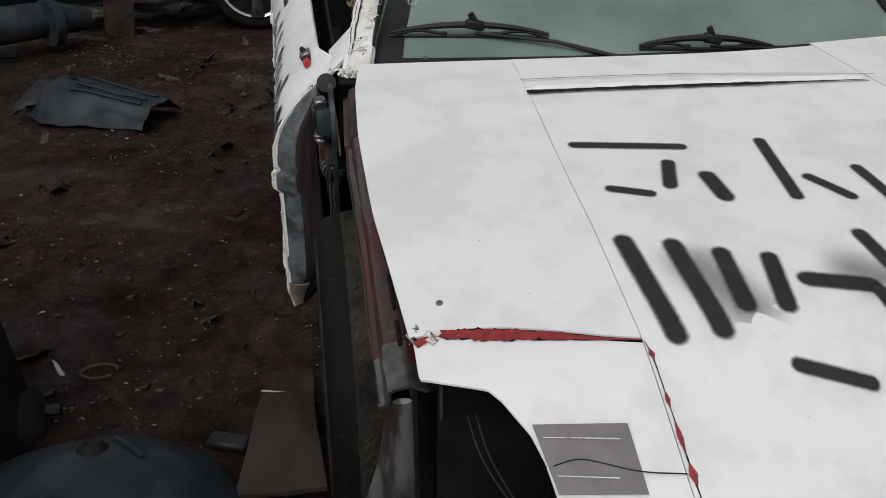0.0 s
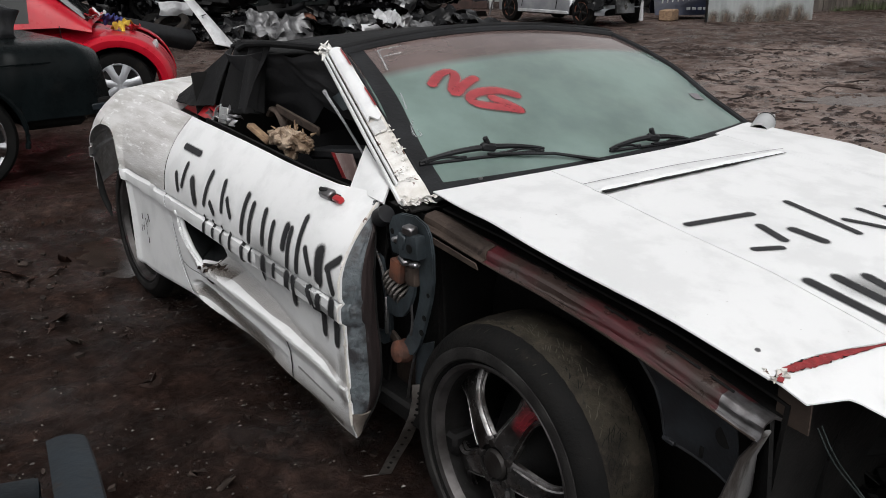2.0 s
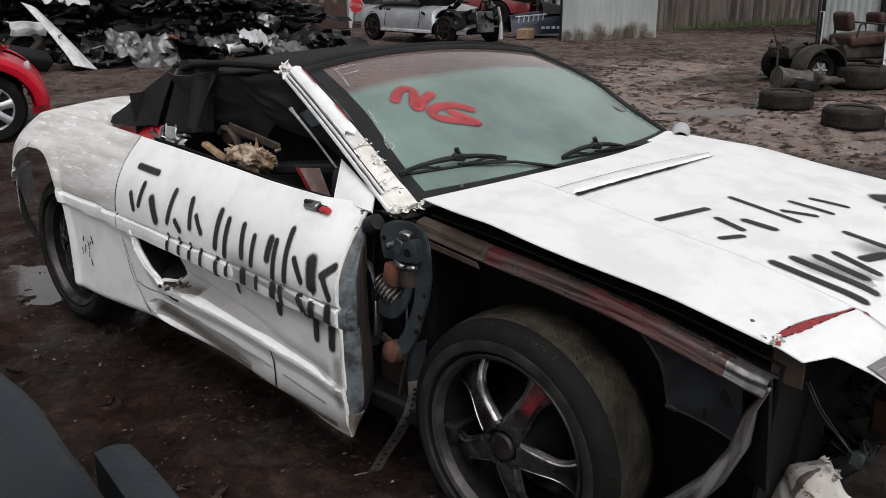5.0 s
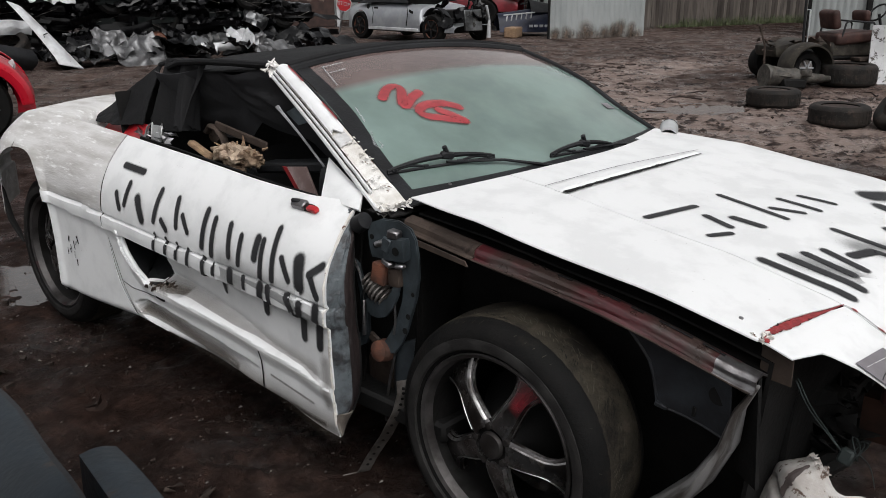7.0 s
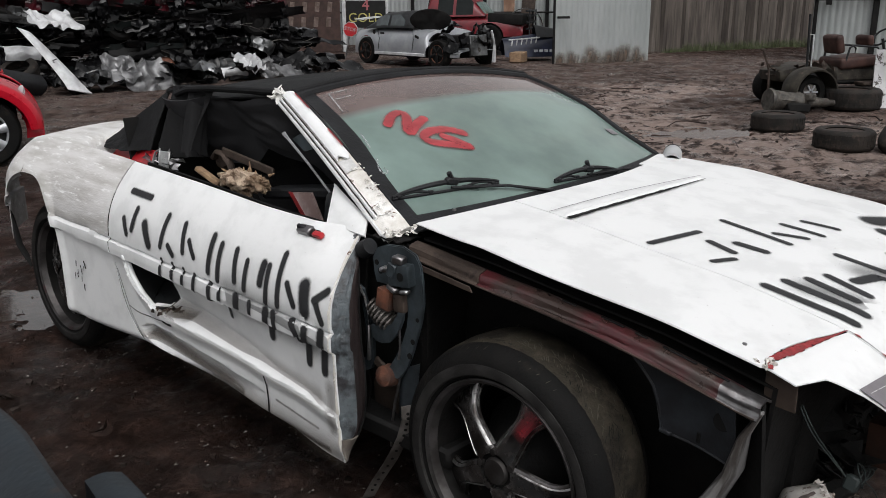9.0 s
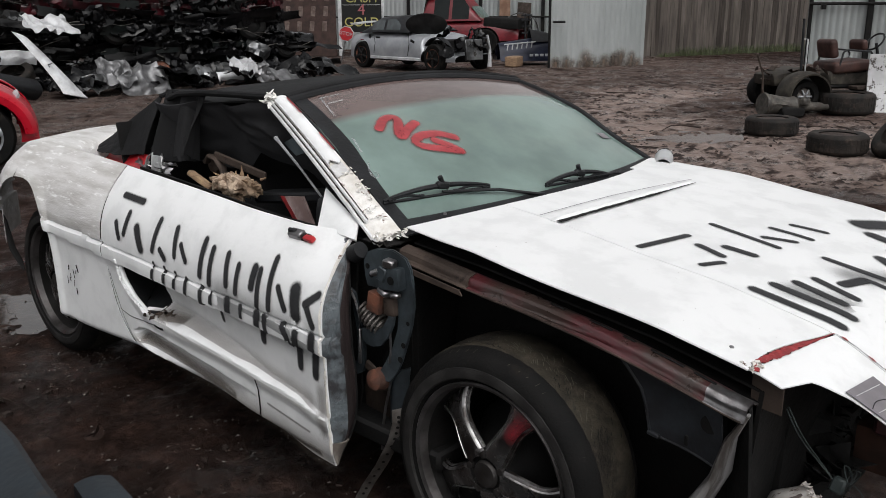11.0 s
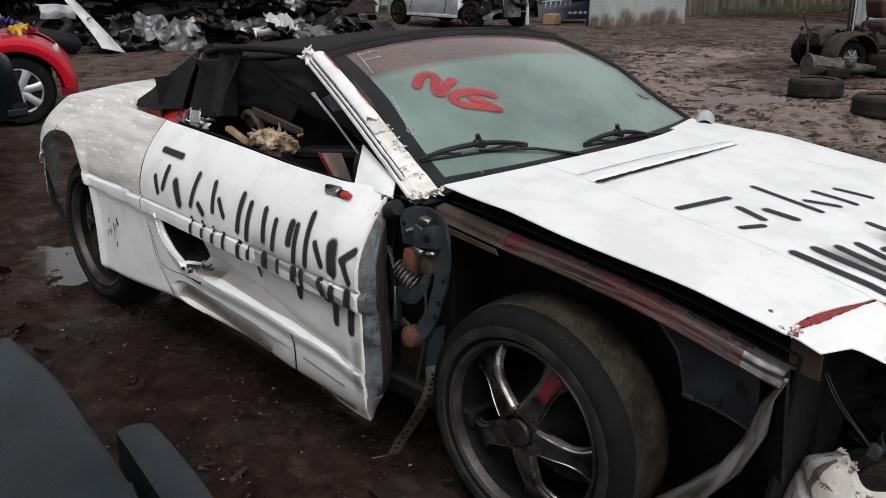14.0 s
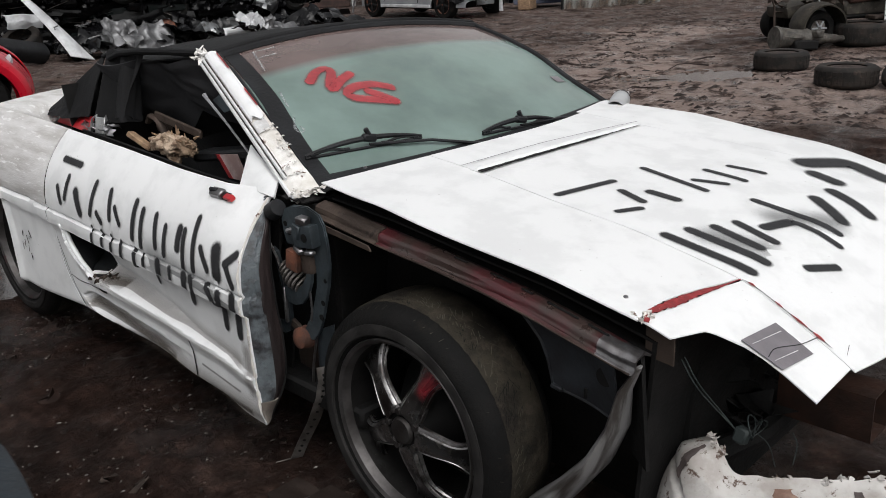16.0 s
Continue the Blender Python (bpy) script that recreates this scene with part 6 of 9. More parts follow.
me.attributes.new("silt", "FLOAT", "POINT").data.foreach_set("value", [silt(x, y) if abs(x) < 20 and abs(y) < 20 else 0.0 for x, y, z in verts])
me.materials.append(M["mud"])
me.polygons.foreach_set("use_smooth", [True] * len(me.polygons))
tagged(new("ground", me), "wet dark brown churned mud of the scrapyard", "ground", kind="structure")

# ---------------------------------------------------------------- more materials for the yard
M["black_car"] = material("dirty_black_car_paint", (0.0045, 0.0065, 0.0072), 0.28, dark=(0.003, 0.0042, 0.0046), scale=4, bump=0.03, spec=0.06, spots=(0.016, 0.015, 0.014), spot_scale=5, spot_at=(0.58, 0.8))
M["red_car"] = material("red_car_paint", (0.42, 0.006, 0.020), 0.3, dark=(0.34, 0.005, 0.015), scale=3, bump=0.02, spec=0.3)
M["red_pickup"] = material("old_red_pickup_paint", (0.15, 0.007, 0.014), 0.35, dark=(0.09, 0.005, 0.009), scale=3, bump=0.03)
M["silver_car"] = material("dull_silver_paint", (0.36, 0.37, 0.39), 0.35, metal=0.35, dark=(0.27, 0.28, 0.30), scale=3, bump=0.04)
M["window"] = material("dark_car_window", (0.006, 0.008, 0.008), 0.06, dark=(0.010, 0.012, 0.012), scale=3, bump=0.0, rough_var=0.03)
M["grey_window"] = material("grey_car_window", (0.07, 0.08, 0.085), 0.12, dark=(0.045, 0.052, 0.055), scale=3, bump=0.0)
M["green_window"] = material("green_car_window", (0.10, 0.15, 0.14), 0.1, dark=(0.07, 0.11, 0.10), scale=3, bump=0.0)
M["crush_black"] = material("crushed_black_metal", (0.0062, 0.0062, 0.0070), 0.24, dark=(0.0022, 0.0022, 0.0026), spec=0.24, scale=3, amount=(0.35, 0.65), bump=0.4, bump_scale=9, spots=(0.030, 0.027, 0.025), spot_scale=6, spot_at=(0.62, 0.72), island=0.6)
M["crush_red"] = material("crushed_dark_red_metal", (0.048, 0.0042, 0.008), 0.35, dark=(0.012, 0.003, 0.004), spec=0.25, scale=3, bump=0.3, bump_scale=10, spots=(0.012, 0.011, 0.011), spot_scale=5, spot_at=(0.50, 0.60), island=0.5)
M["crush_grey"] = material("crushed_grey_metal", (0.17, 0.175, 0.18), 0.32, metal=0.7, dark=(0.03, 0.03, 0.03), scale=3, bump=0.3, bump_scale=10, spots=(0.03, 0.025, 0.02), spot_scale=5, spot_at=(0.55, 0.65), island=0.6)
M["scrap_white"] = material("torn_white_sheet", (0.50, 0.51, 0.52), 0.45, dark=(0.33, 0.33, 0.34), scale=6, bump=0.2, bump_scale=30, spots=(0.14, 0.11, 0.09), spot_scale=10, spot_at=(0.66, 0.74))
M["sheet_iron"] = material("weathered_white_sheet_iron", (0.27, 0.285, 0.285), 0.5, dark=(0.205, 0.22, 0.22), scale=1.5, amount=(0.35, 0.65), bump=0.08, spots=(0.11, 0.08, 0.06), spot_scale=2.6, spot_at=(0.62, 0.74), stretch=(1, 1, 0.35))
M["rust_streak"] = material("rusty_sheet", (0.26, 0.16, 0.11), 0.8, dark=(0.15, 0.08, 0.05), scale=4, bump=0.2)
M["plank"] = material("weathered_grey_plank", (0.088, 0.073, 0.062), 0.85, dark=(0.040, 0.032, 0.027), scale=7, bump=0.35, bump_scale=40, stretch=(1, 1, 0.12), island=0.0)
M["plank_dark"] = material("dark_grey_plank", (0.060, 0.050, 0.043), 0.85, dark=(0.028, 0.023, 0.020), scale=7, bump=0.35, bump_scale=40, stretch=(1, 1, 0.12))
M["plank_pale"] = material("pale_grey_plank", (0.115, 0.098, 0.084), 0.85, dark=(0.055, 0.045, 0.038), scale=7, bump=0.35, bump_scale=40, stretch=(1, 1, 0.12))
M["brown_seat"] = material("brown_vinyl", (0.060, 0.030, 0.025), 0.5, dark=(0.030, 0.016, 0.014), scale=8, bump=0.15)
M["navy"] = material("dull_navy_plastic", (0.018, 0.022, 0.045), 0.35, dark=(0.010, 0.012, 0.022), scale=5, bump=0.05)
M["alloy"] = material("dull_cast_alloy", (0.19, 0.18, 0.17), 0.55, metal=0.5, dark=(0.07, 0.06, 0.055), scale=10, bump=0.3, spots=(0.05, 0.035, 0.028), spot_scale=14, spot_at=(0.55, 0.65))
M["sign_black"] = material("black_sign_board", (0.012, 0.012, 0.012), 0.5, dark=(0.008, 0.008, 0.008), scale=6, bump=0.05)
M["sign_yellow"] = material("yellow_sign_paint", (0.40, 0.36, 0.11), 0.6, scale=8, bump=0)
M["sign_pink"] = material("faded_red_sign_paint", (0.33, 0.09, 0.10), 0.6, scale=8, bump=0)
M["sign_brown"] = material("faded_brown_sign", (0.060, 0.036, 0.031), 0.75, dark=(0.032, 0.022, 0.020), scale=5, bump=0.15)
M["faded_letter"] = material("faded_tan_lettering", (0.15, 0.115, 0.10), 0.8, dark=(0.075, 0.05, 0.042), scale=9, bump=0.1)
M["grass"] = material("rough_grass", (0.085, 0.105, 0.042), 0.8, dark=(0.05, 0.06, 0.028), scale=8, bump=0)
M["liner"] = material("blue_grey_plastic_liner", (0.018, 0.025, 0.032), 0.42, dark=(0.009, 0.012, 0.015), scale=5, bump=0.15, spots=(0.05, 0.038, 0.03), spot_scale=14, spot_at=(0.60, 0.72), spot_rough=0.8)
M["foam"] = material("dirty_torn_foam", (0.30, 0.22, 0.15), 0.85, dark=(0.12, 0.075, 0.045), scale=22, bump=0.5)
M["yellow_cloth"] = material("yellow_cloth", (0.55, 0.36, 0.04), 0.8, scale=10, bump=0.2)
M["blue_cloth"] = material("blue_cloth", (0.04, 0.05, 0.22), 0.8, scale=10, bump=0.2)


def place(name, label, category, m, group="", kind=""):
    """A thing whose parts are built about its own base, then set down at the pose m."""
    ob = new(name)
    ob.empty_display_size = 0.1
    PLACED.append((ob, m))
    return tagged(ob, label, category, group, kind)


PLACED = []


# ---------------------------------------------------------------- other vehicles
def shell(L, W, top, wheels, r, sill_z=0.24, power=5.0, taper=0.16, n=90, arch=1.13, tail_rise=0.0):
    """A car's lower body: nose towards +x, sections rounded, wheel arches cut."""
    def fn(u, v):
        x = (u - 0.5) * L
        h = top(x)
        end = smooth(0.0, taper, min(u, 1 - u))
        w = W / 2 * (0.80 + 0.20 * end ** 0.6)
        a = math.pi * v
        c, s = math.cos(a), math.sin(a)
        y = w * math.copysign(abs(c) ** (2 / power), c)
        low = sill_z + tail_rise * smooth(1.72, 1.80, x)
        z = low + (h - low) * abs(s) ** (2 / (power * 0.72))
        for wx in wheels:
            d = math.hypot(x - wx, z - r)
            if d < r * arch * 0.93 and abs(y) > W * 0.30:
                return None
            if d < r * arch and abs(y) > W * 0.30:
                x, z = wx + (x - wx) * r * arch / d, r + (z - r) * r * arch / d
        return Vector((x, y, z))
    return fn


def vehicle(name, label, m, L, W, top, roof, wheels, r, paint, rim_r, rim_mats, spokes, group="", cabin_w=0.80, glass=None, sill_z=0.24, power=5.0, near=(-1,), taper=0.16, cabin_paint=None, tail_rise=0.0):
    ob = place(name, label, "car", m, group)
    part("body", surf(shell(L, W, top, wheels, r, sill_z, power, taper, tail_rise=tail_rise), 180, 110), paint, ob)
    x0, x1 = roof[0][0], roof[-1][0]

    def cab(u, v):
        x = x0 + (x1 - x0) * u
        b, h = top(x) - 0.02, curve(x, *roof)
        a = math.pi * v
        c, s = math.cos(a), math.sin(a)
        z = b + max(h - b, 0.0) * abs(s) ** 0.55
        w = W / 2 * (0.93 - (1 - cabin_w) * max(0.0, z - b) / 0.5)
        return Vector((x, w * math.copysign(abs(c) ** 0.38, c), z))
    part("cabin", surf(cab, 44, 30), cabin_paint or paint, ob)
    gm = glass or M["window"]
    for side in (-1, 1):
        for a, b in ((0.22, 0.47), (0.52, 0.80)):
            def win(u, v, a=a, b=b, side=side):
                x = x0 + (x1 - x0) * (a + (b - a) * u)
                bb, h = top(x) - 0.02, curve(x, *roof)
                z = bb + 0.05 + max(0.03, h - bb - 0.13) * v
                w = W / 2 * (0.93 - (1 - cabin_w) * max(0.0, z - bb) / 0.5) + 0.004
                return Vector((x, side * (w - 0.010 * v), z))
            part("side_window", surf(win, 8, 5, 0.004), gm, ob)
    for a, b in ((0.015, 0.19), (0.83, 0.985)):
        def scr(u, v, a=a, b=b):
            x = x0 + (x1 - x0) * (a + (b - a) * v)
            bb, h = top(x) - 0.02, curve(x, *roof)
            return Vector((x, (u - 0.5) * W * 0.72, h + 0.012 - 0.02 * (2 * u - 1) ** 2))
        part("screen", surf(scr, 8, 6, 0.004), gm, ob)
    for wx in wheels:
        for side in (-1, 1):
            mm = pose(0, 0, 0, 0, 0, 90)
            hub = None
            k = Matrix.Translation((wx, side * (W / 2 - 0.02), r)) @ Matrix.Rotation(radians(90 if side < 0 else -90), 4, "Z")
            hub = part("wheel", lathe([(0.0, rim_r * 0.30), (0.02, rim_r * 0.95), (0.06, rim_r * 0.95), (0.16, rim_r * 0.9), (0.17, 0.0)], k, 24), M["blackdirt_shade"], ob)
            part("tyre", lathe([(0.01, rim_r * 0.98), (-0.004, rim_r * 1.08), (0.0, r * 0.92), (0.03, r * 0.99), (0.06, r), (0.15, r), (0.18, r * 0.98), (0.20, r * 0.9), (0.20, rim_r), (0.01, rim_r * 0.98)], k, 36), M["rubber"], hub)
            part("rim", lathe([(0.012, rim_r * 0.96), (-0.002, rim_r * 1.0), (-0.004, rim_r * 0.985), (0.006, rim_r * 0.92), (0.02, rim_r * 0.90), (0.012, rim_r * 0.96)], k, 36), rim_mats[0], hub)
            if side in near:
                for j in range(spokes):
                    a0 = j * math.tau / spokes - math.pi / 2

                    def sp(u, v, a0=a0):
                        rr = rim_r * (0.12 + 0.84 * u)
                        half = rim_r * (0.17 - 0.085 * smooth(0, 0.6, u) + 0.07 * u ** 3)
                        c = (v - 0.5) * 2
                        aa = a0 + math.atan2(c * half, rr)
                        return k @ Vector((0.004 - 0.010 * math.sin(u * 3) + 0.012 * c * c, rr * math.cos(aa), rr * math.sin(aa)))
                    bm = surf(sp, 8, 6)
                    bm.normal_update()
                    bmesh.ops.solidify(bm, geom=bm.faces[:], thickness=0.02)
                    spoke = part("spoke", bm, rim_mats[1], hub)
                    if len(rim_mats) > 2:
                        # the spoke's hollow carries the ground's reflection as a darker colour
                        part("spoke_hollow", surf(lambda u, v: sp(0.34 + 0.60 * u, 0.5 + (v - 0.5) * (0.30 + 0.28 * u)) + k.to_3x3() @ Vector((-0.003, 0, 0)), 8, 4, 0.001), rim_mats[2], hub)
                        part("wheel_nut", lathe([(-0.010, 0.0), (-0.009, 0.012), (0.01, 0.012), (0.01, 0.0)], k @ Matrix.Translation((0, rim_r * 0.21 * math.cos(a0), rim_r * 0.21 * math.sin(a0))), 8), M["blackdirt_shade"], hub)
                part("centre_cap", lathe([(-0.012, 0.0), (-0.010, rim_r * 0.14), (0.0, rim_r * 0.17), (0.01, 0.0)], k, 16), rim_mats[0], hub)
    part("underside", box((0, 0, sill_z + 0.20), (L * 0.72, W * 0.66, 0.50), None, 0.02), M["blackdirt_shade"], ob)
    return ob


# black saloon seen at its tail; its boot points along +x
# chrome darkened so that its colour holds the mud's reflection
M["painted_ground_chrome"] = material("chrome_with_painted_ground", (0.12, 0.12, 0.125), 0.25, metal=0.9, dark=(0.035, 0.034, 0.034), scale=9, bump=0.03)


def saloon_top(x):
    return curve(x, (-2.4, 0.62), (-2.2, 0.78), (-0.9, 0.93), (0.9, 0.95), (1.2, 0.975), (2.2, 0.93), (2.38, 0.86), (2.42, 0.5))


saloon = vehicle("black_saloon", "dirty black saloon with chrome wheels, its rear bumper torn off", pose(-1.75, 7.35, 0.0, 0, 0, 2), 4.84, 1.80, saloon_top,
                 ((-1.15, 0.93), (-0.35, 1.36), (0.55, 1.40), (1.35, 0.97)), (-1.40, 1.40), 0.345, M["black_car"], 0.262, (M["chrome"], M["chrome"], M["painted_ground_chrome"]), 5, power=8.0, taper=0.05, tail_rise=0.20)
bm = tube([(1.16, -0.845, 0.985), (0.98, -0.835, 1.10), (0.62, -0.815, 1.24), (0.3, -0.80, 1.28)], 0.014, 8)
tube([(1.16, -0.845, 0.985), (0.9, -0.862, 0.965), (-0.6, -0.862, 0.95)], 0.012, 8, bm)
part("chrome_trim", bm, M["chrome"], saloon)
part("door_handle", tube([(0.62, -0.905, 0.835), (0.70, -0.925, 0.84), (0.85, -0.925, 0.842), (0.92, -0.90, 0.842)], [0.008, 0.012, 0.014, 0.008], 8, flat=0.8), M["chrome"], saloon, "chrome door handle")
part("door_gap", tube([(1.05, -0.898, 0.95), (1.06, -0.908, 0.80), (1.02, -0.905, 0.70)], 0.004, 5), M["blackdirt_shade"], saloon)
part("waist_line", tube([(2.3, -0.80, 0.80), (1.9, -0.902, 0.81), (0.6, -0.908, 0.80), (-1.0, -0.905, 0.78)], 0.006, 5), M["black_car"], saloon)
for wx in (-1.40, 1.40):
    part("arch_lip", tube([(wx + 0.39 * math.cos(a), -0.893, 0.345 + 0.39 * math.sin(a)) for a in [math.pi * k / 28 for k in range(-2, 31)]], 0.018, 8), M["black_car"], saloon)
for k in range(8):
    part("boot_vent", box((1.02 + 0.055 * k, -0.50 - 0.012 * k, 1.225 - 0.012 * (k - 3) ** 2 * 0.3), (0.018, 0.16, 0.07), (0, 14, 8), 0.006), M["crush_grey"], saloon)
part("bumper_mount", box((2.08, -0.84, 0.49), (0.62, 0.05, 0.10), (0, 0, 4), 0.01), M["blackdirt_shade"], saloon)
for k in range(3):
    part("mount_slot", box((1.92 + 0.19 * k, -0.873, 0.485), (0.14, 0.02, 0.045), (0, 0, 4), 0.006), M["liner"], saloon)
part("tail_lower", box((2.02, -0.1, 0.40), (0.40, 1.3, 0.10), None, 0.03), M["blackdirt_shade"], saloon)
part("window_sticker", lathe([(0.0, 0.0), (0.0, 0.07), (0.004, 0.07), (0.004, 0.0)], pose(1.02, -0.42, 1.175, 0, -68, 10), 16), M["yellow_cloth"], saloon)
for c, s, rot in (((1.45, -0.35, 1.02), (0.26, 0.34, 0.17), (10, 20, 30)), ((1.86, -0.30, 1.04), (0.14, 0.22, 0.26), (-8, 12, 5)), ((1.62, -0.12, 1.0), (0.30, 0.16, 0.12), (4, -6, 50))):
    lump = place("black_car_part", "torn black plastic car part lying on the boot of the saloon", "car part", pose(-1.75, 7.35, -0.01, 0, 0, 2), "parts on the boot")
    bm = box(c, s, rot, 0.03, seg=2)
    bmesh.ops.subdivide_edges(bm, edges=bm.edges[:], cuts=3, use_grid_fill=True)
    for v in bm.verts:
        v.co += Vector((N3(*v.co, 9), N3(*(v.co + Vector((5, 0, 0))), 9), N3(*(v.co + Vector((0, 7, 0))), 9))) * 0.045
    part("moulding", bm, M["black"], lump)


# red round-backed hatchback
def beetle_top(x):
    return curve(x, (-2.0, 0.50), (-1.7, 0.72), (-1.0, 0.86), (0.8, 0.88), (1.2, 0.80), (1.5, 0.68), (1.68, 0.52), (1.75, 0.36))


BX = pose(0.50, 10.0, 0.0, 0, 0, -20)
beetle = vehicle("red_hatchback", "bright red round-winged small car with silver wheel covers", BX, 3.5, 1.66, beetle_top,
                 ((-1.6, 0.80), (-1.0, 1.25), (-0.2, 1.48), (0.5, 1.38), (1.05, 0.87)), (-1.22, 1.24), 0.315, M["red_car"], 0.205, (M["silver_car"], M["silver_car"]), 7, power=3.4)
for wx in (-1.22, 1.24):
    for side in (-1, 1):
        def wing(u, v, wx=wx, side=side):
            a = radians(2 + 176 * u)
            rr = 0.36 + 0.10 * smooth(0.0, 0.3, v) + 0.03 * v
            y = 0.86 - 0.62 * max(0.0, v - 0.2) / 0.8 + 0.012 * math.sin(min(1.0, v / 0.3) * math.pi)
            return Vector((wx + rr * 1.08 * math.cos(a), side * y, 0.315 + rr * math.sin(a)))
        part("wing", surf(wing, 30, 12, 0.01), M["red_car"], beetle)
part("headlight", lathe([(0.0, 0.0), (0.02, 0.07), (0.05, 0.09), (0.06, 0.0)], pose(1.60, -0.60, 0.60, 0, -30, 205) @ Matrix.Diagonal((1, 0.8, 1.2, 1)), 18), M["scrap_white"], beetle)
part("door_handle", box((0.42, -0.835, 0.80), (0.12, 0.03, 0.035), None, 0.01), M["silver_car"], beetle)
part("door_gap", tube([(0.78, -0.82, 0.88), (0.80, -0.835, 0.6), (0.76, -0.83, 0.35)], 0.005, 5), M["blackdirt_shade"], beetle)
rng = random.Random(21)
for k, mm in enumerate(("yellow_cloth", "blue_cloth", "red_plastic", "scrap_white", "blue_cloth", "yellow_cloth", "red_plastic")):
    rag = place("coloured_rag", "crumpled bright cloth scrap lying on the red car", "cloth", BX, "rags on the red car")
    part("cloth", crumple(rng, (0.80 + 0.10 * k + rng.gauss(0, 0.02), -0.30 + rng.gauss(0, 0.08), 0.90 + rng.uniform(0, 0.03) - 0.045 * max(0, k - 3)), (0.17, 0.15, 0.12), None, 8, 0.4, 0.5), M[mm], rag)


# silver two-seater with its nose torn away
def silver_top(x):
    return curve(x, (-2.0, 0.55), (-1.85, 0.78), (-0.6, 0.86), (0.4, 0.86), (0.85, 0.80), (0.95, 0.46), (1.5, 0.38))


SX = pose(13.45, 15.0, 0.0, 0, 0, -93)
silver = vehicle("silver_sports_car", "dented silver two-seater with its front end torn away", SX, 3.6, 1.66, silver_top, ((-1.25, 0.86), (-0.75, 1.18), (-0.1, 1.22), (0.45, 0.88)), (-1.22, 1.24), 0.31,
                 M["silver_car"], 0.20, (M["rust"], M["blackdirt_shade"]), 5, cabin_paint=M["black"], glass=M["grey_window"])
part("sill_strip", box((0.0, -0.835, 0.27), (1.7, 0.03, 0.07), None, 0.012), M["scrap_white"], silver)
part("door_gap", tube([(0.50, -0.842, 0.84), (0.52, -0.848, 0.6), (0.46, -0.842, 0.34)], 0.008, 5), M["blackdirt_shade"], silver)
part("door_gap", tube([(-0.72, -0.842, 0.84), (-0.66, -0.848, 0.6), (-0.72, -0.842, 0.36)], 0.008, 5), M["blackdirt_shade"], silver)
part("door_handle", box((-0.55, -0.85, 0.72), (0.14, 0.02, 0.04), None, 0.008), M["blackdirt_shade"], silver)
part("spoiler", surf(lambda u, v: Vector((-1.75 + 0.25 * v, -0.7 + 1.4 * u, 1.02 + 0.05 * math.sin(u * 3.1))), 10, 3, 0.03), M["scrap_white"], silver)
part("side_vent", box((0.62, -0.835, 0.66), (0.14, 0.02, 0.06), (0, 20, 0), 0.01), M["blackdirt_shade"], silver)
part("fuel_cap", lathe([(0.0, 0.0), (0.0, 0.05), (0.006, 0.05), (0.006, 0.0)], pose(-0.85, -0.835, 0.74, 0, 0, -90), 16), M["blackdirt_shade"], silver)
part("radiator", box((1.95, -0.25, 0.50), (0.06, 0.52, 0.44), (0, -6, 0), 0.01), M["crush_grey"], silver)
part("bare_wing_frame", surf(lambda u, v: Vector((1.24 + 0.42 * math.cos(math.pi * u), -0.72 + 0.16 * v, 0.34 + 0.42 * math.sin(math.pi * u))), 16, 3, 0.02), M["black"], silver)
part("hanging_trim", tube([(2.0, 0.12, 0.80), (2.03, 0.18, 0.5), (2.0, 0.2, 0.12)], [0.05, 0.035, 0.05], 8, flat=0.5), M["scrap_white"], silver)
for k in range(12):
    part("engine_scrap", crumple(rng, (1.45 + rng.uniform(-0.3, 0.45), rng.uniform(-0.8, 0.4), rng.uniform(0.35, 0.85)), (0.36, 0.28, 0.2), None, 7, 1.2, 0.4), M["crush_black"], silver)
lid = place("black_boot_lid", "black car lid standing on the silver car", "car part", SX)
part("panel", lathe([(-0.015, 0.0), (-0.012, 0.40), (0.0, 0.42), (0.012, 0.40), (0.015, 0.0)], pose(0.72, -0.5, 1.02, 0, 20, -45) @ Matrix.Diagonal((1, 1.1, 0.62, 1)), 28), M["blackdirt_shade"], lid)


# red pickup behind it
def pickup_top(x):
    return curve(x, (-2.5, 0.95), (0.3, 0.98), (1.3, 1.0), (2.3, 0.94), (2.45, 0.7))


pickup = vehicle("red_pickup", "old red pickup with a green-tinted windscreen and black bull bar", pose(18.64, 19.12, 0.0, 0, 0, -62), 4.9, 1.8, pickup_top, ((-0.5, 0.98), (-0.35, 1.66), (0.75, 1.72), (1.35, 1.0)), (-1.5, 1.5), 0.37,
                 M["red_pickup"], 0.22, (M["blackdirt_shade"], M["blackdirt_shade"]), 5, glass=M["green_window"], sill_z=0.4)
bm = bmesh.new()
for z0 in (0.62, 0.8, 0.98, 1.12):
    tube([(2.55, -0.7, z0), (2.62, -0.5, z0), (2.62, 0.5, z0), (2.55, 0.7, z0)], 0.03, 8, bm)
for y0 in (-0.55, 0.0, 0.55):
    tube([(2.62, y0, 0.45), (2.62, y0, 1.15)], 0.025, 8, bm)
part("bull_bar", bm, M["black"], pickup)
part("engine_bay", box((1.95, 0, 0.90), (1.05, 1.70, 0.30), (0, 3, 0), 0.06, seg=2), M["blackdirt_shade"], pickup, "open black engine bay")
for ob in pickup.children:
    if ob.name.startswith("side_window"):
        ob.data.materials[0] = M["window"]

# water scooter hull on its side by the gate
ski = place("jet_ski", "dull navy water scooter hull lying by the gate", "watercraft", pose(16.3, 13.9, 0.0, 0, 0, -38))
